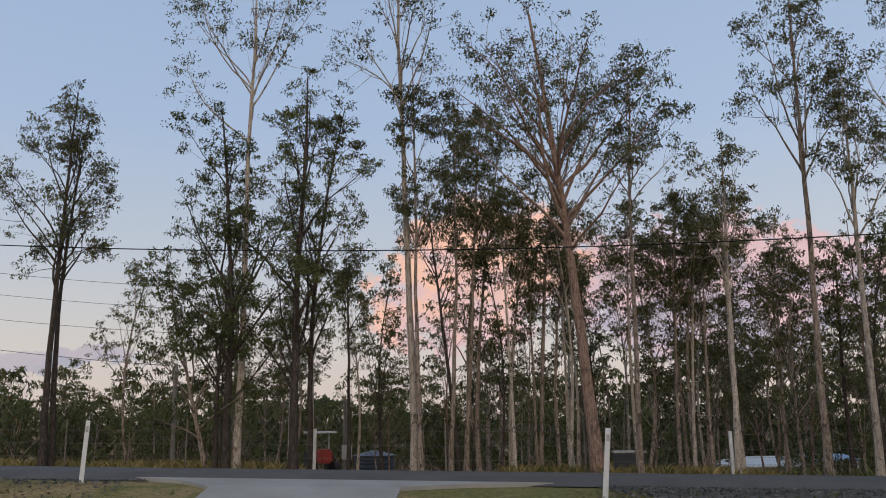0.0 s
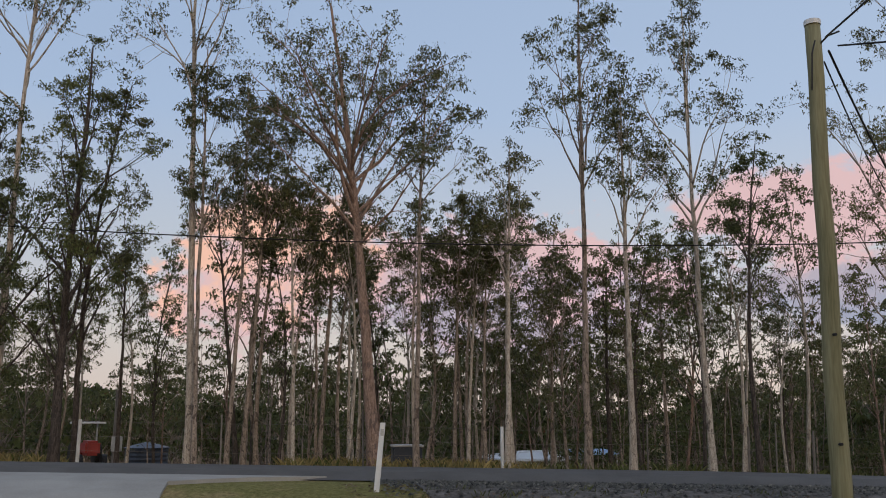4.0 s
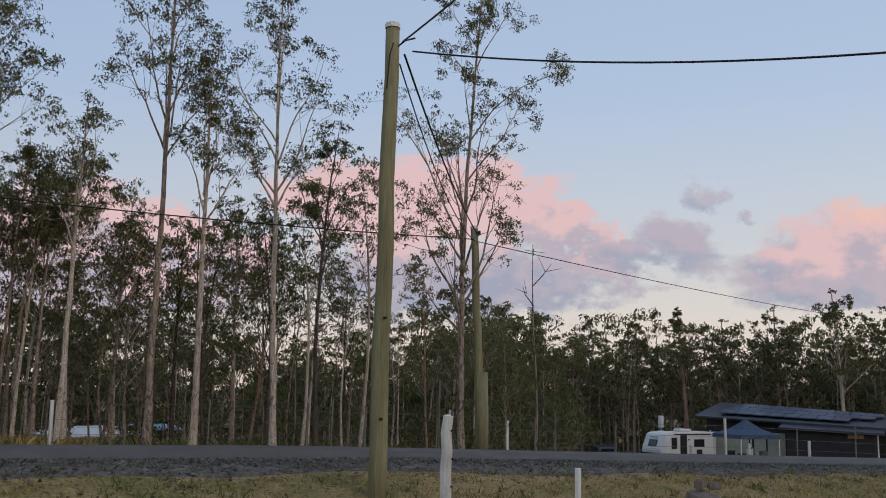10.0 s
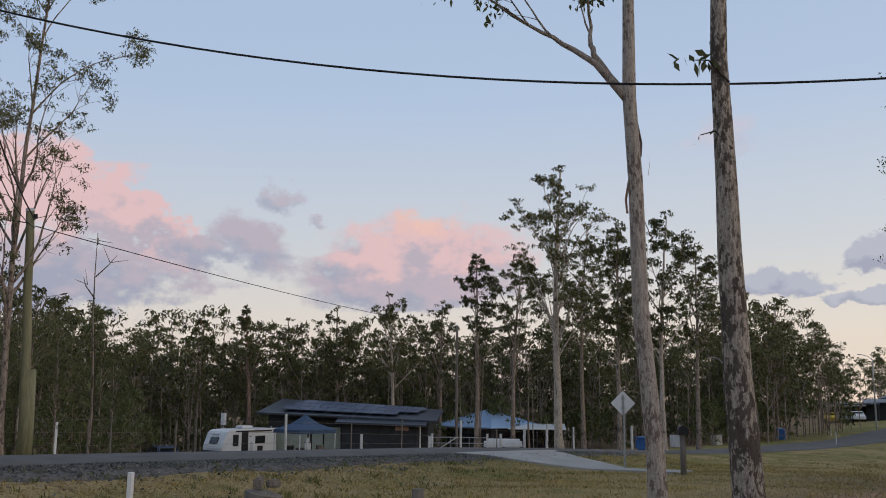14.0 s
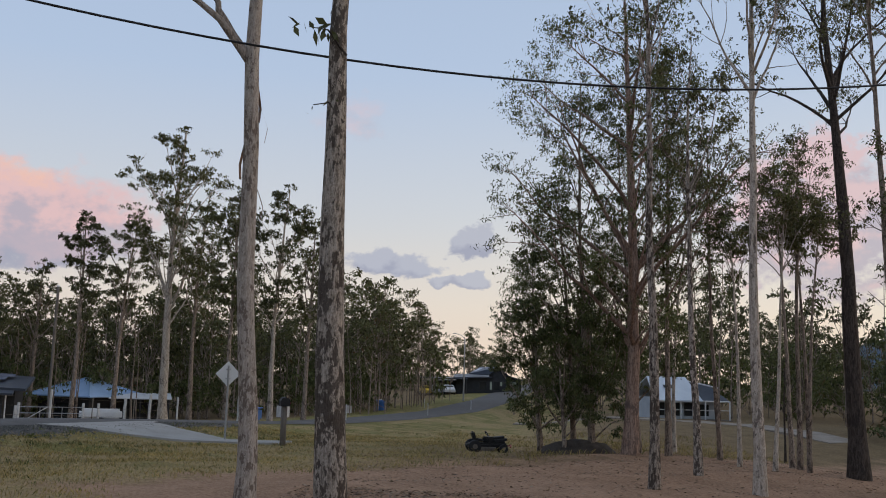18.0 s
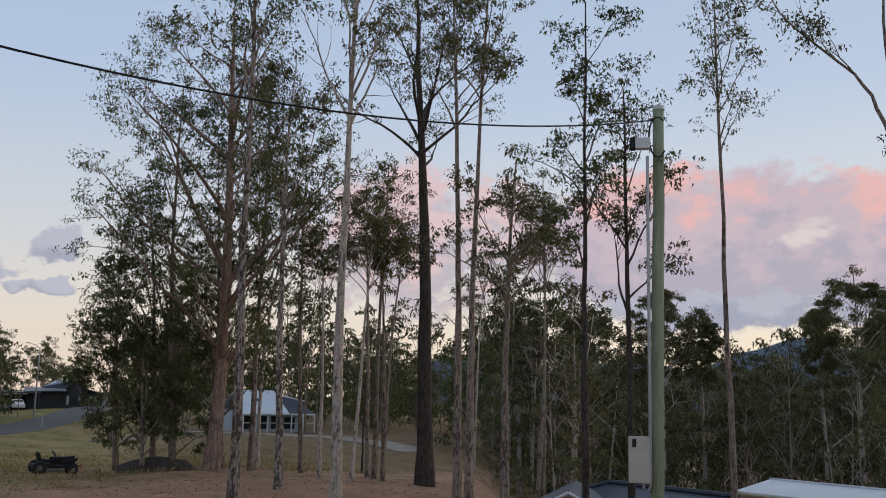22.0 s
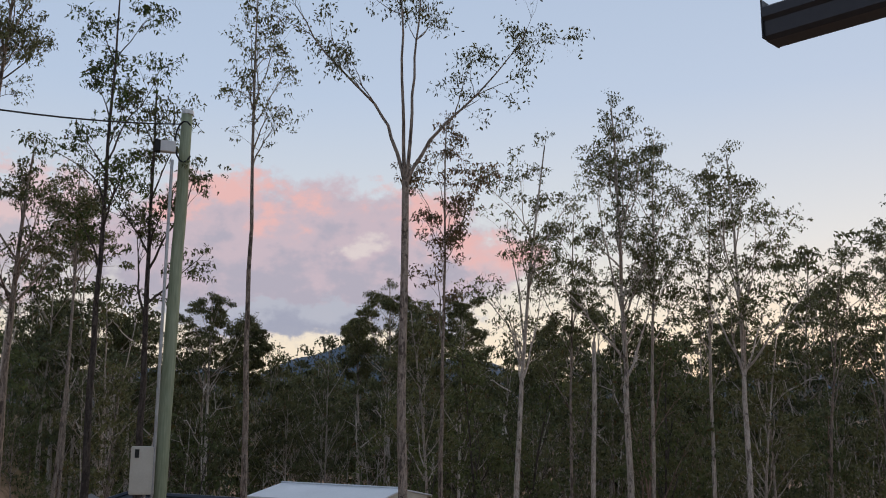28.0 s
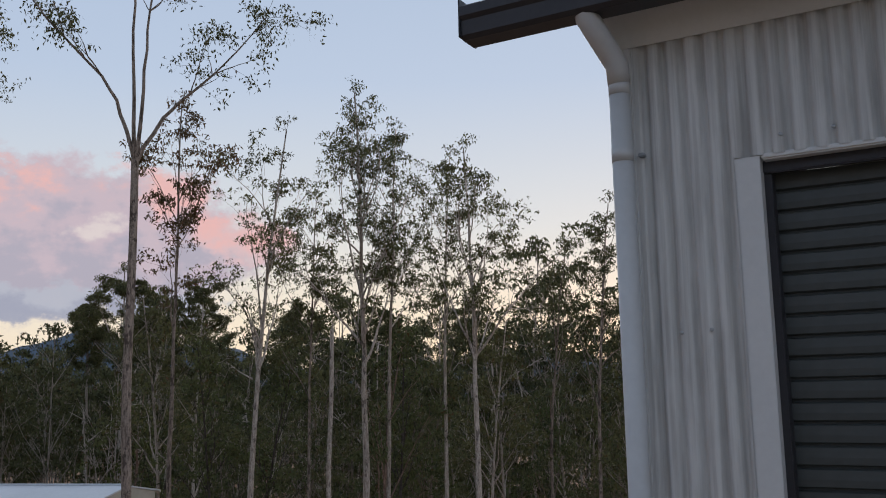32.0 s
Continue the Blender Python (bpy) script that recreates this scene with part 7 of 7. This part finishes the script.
def ribbed(name, x0, x1, z0, z1, parent):
    """Corrugated sheet in the front wall plane."""
    n = max(6, int((x1 - x0) / 0.006))
    xs = np.linspace(x0, x1, n)
    ys = 0.012 * np.tanh(3.4 * (np.sin(xs / 0.0665 * 2 * np.pi) + 0.42))
    bm = bmesh.new()
    lo = [bm.verts.new((x, -y, z0)) for x, y in zip(xs, ys)]
    hi = [bm.verts.new((x, -y, z1)) for x, y in zip(xs, ys)]
    lo2 = [bm.verts.new((x, -y + 0.02, z0)) for x, y in zip(xs, ys)]
    hi2 = [bm.verts.new((x, -y + 0.02, z1)) for x, y in zip(xs, ys)]
    for i in range(n - 1):
        bm.faces.new([lo[i], lo[i + 1], hi[i + 1], hi[i]])
        bm.faces.new([lo2[i + 1], lo2[i], hi2[i], hi2[i + 1]])
    return part(name, bm, SHEDWALL, parent, smooth=True)


part("corner_flashing", box(0.09, 0.022, TOP + 0.4, (0.035, -0.006, TOP / 2 - 0.2), 0.006), SHEDTRIM, shed)
ribbed("front_cladding", 0.08, DOOR0 - 0.08, -0.3, TOP, shed)
ribbed("front_cladding", DOOR0 - 0.08, DOOR1 + 0.08, HEAD + 0.016, TOP, shed)
ribbed("front_cladding", DOOR1 + 0.08, LEN, -0.3, TOP, shed)
for sx in (DOOR0 - 0.04, DOOR1 + 0.04):
    part("door_jamb", box(0.082, 0.09, HEAD + 0.315, (sx, 0.036, HEAD / 2 - 0.1425), 0.002), SHEDTRIM, shed)
part("door_head", box(DOOR1 - DOOR0 - 0.01, 0.09, 0.022, ((DOOR0 + DOOR1) / 2, 0.036, HEAD + 0.011), 0.006), SHEDTRIM, shed)
door = part("roller_door", box(DOOR1 - DOOR0 - 0.02, 0.02, HEAD - 0.05, ((DOOR0 + DOOR1) / 2, 0.13, HEAD / 2 - 0.02)), SLAT, shed, "charcoal roller door, closed")
slat_mesh = None
n = int(HEAD / 0.069)
for i in range(n):
    zz = HEAD - 0.06 - 0.069 * i
    if slat_mesh is None:
        bm = bmesh.new()
        pr = [(0.004, 0.0345), (-0.012, 0.030), (-0.013, 0.0), (-0.011, -0.022), (0.002, -0.028), (0.004, -0.0345)]
        a = [bm.verts.new((DOOR0 - 0.02, y, z)) for y, z in pr]
        b = [bm.verts.new((DOOR1 + 0.02, y, z)) for y, z in pr]
        for k in range(5):
            bm.faces.new([a[k], b[k], b[k + 1], a[k + 1]])
        bmesh.ops.recalc_face_normals(bm, faces=bm.faces[:])
        o = part("slat", bm, SLAT, door)
        slat_mesh = o.data
    else:
        o = new("slat", slat_mesh)
        o.parent = door
    o.location = (0, 0.112, zz)
for sx in (DOOR0 + 0.012, DOOR1 - 0.012):
    part("door_guide", box(0.028, 0.06, HEAD, (sx, 0.075, HEAD / 2 - 0.02), 0.003), GUTTER, shed)
# dark strip added for the shade under the door head
part("head_shadow_strip", box(DOOR1 - DOOR0, 0.03, 0.045, ((DOOR0 + DOOR1) / 2, 0.05, HEAD - 0.015), 0.004), GUTTER, shed)
# side and rear walls, roof
part("side_wall", box(0.05, DEEP, TOP + 1.3, (0.03, DEEP / 2 + 0.03, TOP / 2 - 0.35)), SHEDWALL, shed)
part("side_wall", box(0.05, DEEP, TOP + 1.3, (LEN - 0.03, DEEP / 2 + 0.03, TOP / 2 - 0.35)), SHEDWALL, shed)
part("rear_wall", box(LEN, 0.05, TOP + 1.3, (LEN / 2, DEEP, TOP / 2 - 0.35)), SHEDWALL, shed)
plate("roof", [(-0.03, -0.2, TOP + 0.10), (LEN + 0.3, -0.2, TOP + 0.10), (LEN + 0.3, DEEP + 0.2, TOP + 1.3), (-0.03, DEEP + 0.2, TOP + 1.3)], 0.05, GUTTER, shed, "dark slate roof sheets")
# eave lining that slopes from the wall out to the gutter
bm = bmesh.new()
pr = [(0.012, TOP - 0.115), (-0.02, TOP - 0.125), (-0.13, TOP + 0.06), (-0.13, TOP + 0.08), (0.012, TOP - 0.045)]
a = [bm.verts.new((-0.02, y, z)) for y, z in pr]
b = [bm.verts.new((LEN, y, z)) for y, z in pr]
for k in range(5):
    bm.faces.new([a[k], b[k], b[(k + 1) % 5], a[(k + 1) % 5]])
bm.faces.new(a), bm.faces.new(b)
bmesh.ops.recalc_face_normals(bm, faces=bm.faces[:])
part("eave_flashing", bm, SHEDTRIM, shed, "white eave flashing")
# gutter with a rolled front lip and a closed end
bm = bmesh.new()
pr = [(-0.13, 3.240), (-0.13, 3.085), (-0.15, 3.070), (-0.235, 3.070), (-0.25, 3.085), (-0.252, 3.140), (-0.265, 3.155), (-0.265, 3.190), (-0.25, 3.200), (-0.243, 3.190), (-0.243, 3.090), (-0.14, 3.090), (-0.138, 3.240)]
a = [bm.verts.new((-0.48, y, z)) for y, z in pr]
b = [bm.verts.new((LEN + 0.3, y, z)) for y, z in pr]
m = len(pr)
for k in range(m):
    bm.faces.new([a[k], b[k], b[(k + 1) % m], a[(k + 1) % m]])
bmesh.ops.recalc_face_normals(bm, faces=bm.faces[:])
part("gutter", bm, GUTTER, shed, "dark slate eave gutter")
part("gutter_end", box(0.006, 0.135, 0.15, (-0.482, -0.195, 3.15), 0.002), GUTTER, shed)
part("barge_board", box(0.03, DEEP + 0.3, 0.2, (-0.045, DEEP / 2 - 0.05, TOP + 0.72), 0.005, Matrix.Rotation(math.atan2(1.2, DEEP), 4, "X")), GUTTER, shed)
# downpipe with an offset from the gutter back to the wall
off = [(-0.02, -0.205, 3.20), (-0.02, -0.205, 3.11), (-0.015, -0.197, 3.07), (0.010, -0.155, 3.01), (0.034, -0.105, 2.95), (0.046, -0.082, 2.915), (0.048, -0.075, 2.85)]
part("pipe_offset", rod(off, [0.040, 0.040, 0.041, 0.041, 0.041, 0.040, 0.039], 18), PVC, shed, "white pipe offset", smooth=True)
part("downpipe", rod([(0.048, -0.075, 2.84), (0.048, -0.075, 0.0), (0.048, -0.075, -0.3)], 0.0365, 18), PVC, shed, "white plastic downpipe", smooth=True)
for zz in (2.86, 2.62):
    part("pipe_socket", rod([(0.048, -0.075, zz - 0.05), (0.048, -0.075, zz + 0.0)], 0.0378, 18), PVC, shed, smooth=True)
for zz in (2.60, 0.8):
    part("pipe_clip", box(0.022, 0.03, 0.014, (0.100, -0.02, zz), 0.003), STEEL, shed)
screw = None
for sx, sz in ((0.20, 1.98), (0.30, 1.985), (0.16, 1.1), (0.30, 1.1), (0.56, HEAD + 0.075), (0.72, HEAD + 0.075), (0.88, HEAD + 0.075), (1.2, HEAD + 0.075), (0.2, 0.4)):
    if screw is None:
        o = part("screw", rod([(0, 0, 0), (0, -0.006, 0), (0, -0.008, 0)], [0.007, 0.007, 0.004], 8), STEEL, shed)
        screw = o.data
    else:
        o = new("screw", screw)
        o.parent = shed
    o.location = (sx, -0.010, sz)


# ---- grass, stones and litter ----
GRASS = leafage("dry_grass_blades", (0.21, 0.165, 0.07), (0.47, 0.365, 0.17), (0.13, 0.15, 0.045), 0.22)
GREENGRASS = leafage("green_grass_blades", (0.085, 0.10, 0.03), (0.22, 0.235, 0.085), (0.30, 0.25, 0.11), 0.25)
STONES = leafage("loose_blue_stones", (0.03, 0.03, 0.031), (0.17, 0.165, 0.16), (0.32, 0.30, 0.28), 0.12)
LITTER = leafage("fallen_leaves_and_bark", (0.10, 0.06, 0.04), (0.30, 0.20, 0.14), (0.42, 0.34, 0.27), 0.25)


def blades(name, seed, count, place, h0, h1, mat, label, clump=1, spread=0.05, wide=0.010):
    """Thin bent blades of grass, many to a tuft."""
    rng = np.random.default_rng(seed)
    P = np.array(place(rng, count))
    P = np.repeat(P, clump, axis=0)
    P[:, :2] += rng.normal(0, spread, (len(P), 2))
    z = land(P[:, 0], P[:, 1])
    n = len(P)
    base = np.stack([P[:, 0], P[:, 1], z - 0.02], 1)
    a = rng.uniform(0, 6.28, n)
    side = np.stack([np.cos(a), np.sin(a), 0 * a], 1) * (wide * rng.uniform(0.6, 1.4, n))[:, None]
    lean = np.stack([rng.normal(0, 0.4, n), rng.normal(0, 0.4, n), np.ones(n)], 1)
    h = rng.uniform(h0, h1, n)[:, None] * (P[:, 2:3] if P.shape[1] > 2 else 1)
    v = np.stack([base - side, base + side, base + lean * h * [[0.5, 0.5, 0.6]] + side * 0.6, base + lean * h * [[1, 1, 0.9]]], 1).reshape(-1, 3)
    ob = new(name, mesh_of(name, v, np.arange(n * 4).reshape(-1, 4), [mat]))
    return tagged(ob, label, "grass", kind="stuff")


def on_verge(x0, x1, o0, o1):
    def f(rng, n):
        x = rng.uniform(x0, x1, n)
        o = rng.uniform(o0, o1, n)
        y = road_at(x)[0] + o
        keep = ~((x > -4.2) & (x < 1.6) & (y > -5)) & ~((x > 24.3) & (x < 28.6) & (y > 5))
        return np.stack([x, y], 1)[keep]
    return f


def in_field(x0, x1, y0, y1):
    def f(rng, n):
        x, y = rng.uniform(x0, x1, n), rng.uniform(y0, y1, n)
        keep = ~((x > -4.0) & (x < 0.8)) & ~((x > 24.3) & (x < 28.6) & (y > 5)) & (y < road_at(x)[0] - HALF - 1.8) & (np.minimum(19.6 - 0.886 * x - y, 0.45 * x - y) < 1.2)
        return np.stack([x, y], 1)[keep]
    return f


blades("verge_grass", 81, 3600, on_verge(-14, 34, -HALF - 6.5, -HALF - 2.0), 0.03, 0.11, GRASS, "dry yellow grass along the foot of the gravel bank", 9, 0.09)
blades("verge_weeds", 82, 420, on_verge(-14, 34, -HALF - 5.0, -HALF - 1.3), 0.05, 0.15, GREENGRASS, "green weed tufts along the gravel bank", 16, 0.07, 0.009)
blades("field_grass", 83, 6500, in_field(4, 36, 1.2, 11), 0.025, 0.10, GRASS, "dry grass over the open field", 8, 0.14, 0.007)
blades("field_green", 84, 2200, in_field(14, 75, 0.5, 9), 0.03, 0.09, GREENGRASS, "green grass near the road", 7, 0.15, 0.010)
blades("slope_grass", 85, 2000, in_field(17, 48, -12, 1.5), 0.06, 0.20, GRASS, "sparse dry grass under the trees", 6, 0.15)
blades("far_verge_grass", 86, 1500, on_verge(-24, 8, HALF + 1.0, HALF + 6), 0.12, 0.42, GRASS, "tall yellow-green grass along the far fence", 8, 0.12, 0.014)
blades("far_verge_weeds", 87, 500, on_verge(-24, 20, HALF + 1.6, HALF + 7), 0.12, 0.4, GREENGRASS, "green weeds along the far fence", 10, 0.12, 0.02)


def scatter(name, seed, pts, size0, size1, mat, label, flat=1.0):
    """Small angular lumps."""
    rng = np.random.default_rng(seed)
    n = len(pts)
    base = np.array([(1, 0, 0), (0, 1, 0), (-1, 0, 0), (0, -1, 0), (0, 0, 0.8), (0, 0, -0.5)], float)
    s = rng.uniform(size0, size1, (n, 1, 1)) * rng.uniform(0.6, 1.3, (n, 6, 1))
    v = base[None] * s * np.array([1, 1, flat])
    a = rng.uniform(0, 6.28, n)
    R = np.stack([np.stack([np.cos(a), -np.sin(a), 0 * a], 1), np.stack([np.sin(a), np.cos(a), 0 * a], 1), np.stack([0 * a, 0 * a, 0 * a + 1], 1)], 1)
    v = np.einsum("nij,nkj->nki", R, v) + pts[:, None]
    t = np.array([(0, 1, 4), (1, 2, 4), (2, 3, 4), (3, 0, 4)])
    f = (t[None] + (np.arange(n) * 6)[:, None, None]).reshape(-1, 3)
    return tagged(new(name, mesh_of(name, v.reshape(-1, 3), f, [mat])), label, "stones", kind="stuff")


rng = np.random.default_rng(91)
gx = rng.uniform(-12, 33, 17000)
go = -HALF - 0.05 - np.abs(rng.normal(0, 1.0, 17000))
keep = ~((gx > -5.2) & (gx < 2.4)) & ((gx > 2.4) | (rng.random(17000) < 0.25))
gx, go = gx[keep], go[keep]
gy = road_at(gx)[0] + go
scatter("gravel_stones", 92, np.stack([gx, gy, land(gx, gy) + 0.03], 1), 0.012, 0.045, STONES, "loose stones on the road bank")
lx = np.concatenate([rng.uniform(5, 34, 12000), rng.uniform(5.5, 15, 16000)])
ly = np.concatenate([rng.uniform(-11, 2.5, 12000), rng.uniform(-5, 2.5, 16000)])
vx = rng.uniform(-12, 20, 9000)
vy = road_at(vx)[0] - HALF - 0.7 - np.abs(rng.normal(0, 2.0, 9000))
ok = ~((vx > -5.6) & (vx < 1.9))
lx, ly = np.concatenate([lx, vx[ok]]), np.concatenate([ly, vy[ok]])
v, f = leaves_at(rng, np.stack([lx, ly, land(lx, ly) + 0.012], 1), 1, 0.001, 0.085, 0.0)
v[:, 2] = land(v[:, 0], v[:, 1]) + 0.012 + 0.35 * (v[:, 2] - land(v[:, 0], v[:, 1]) - 0.012).clip(-0.02, 0.06)
tagged(new("leaf_litter", mesh_of("leaf_litter", v, f, [LITTER])), "fallen leaves and bark flakes on the dirt", "leaf litter", kind="stuff")
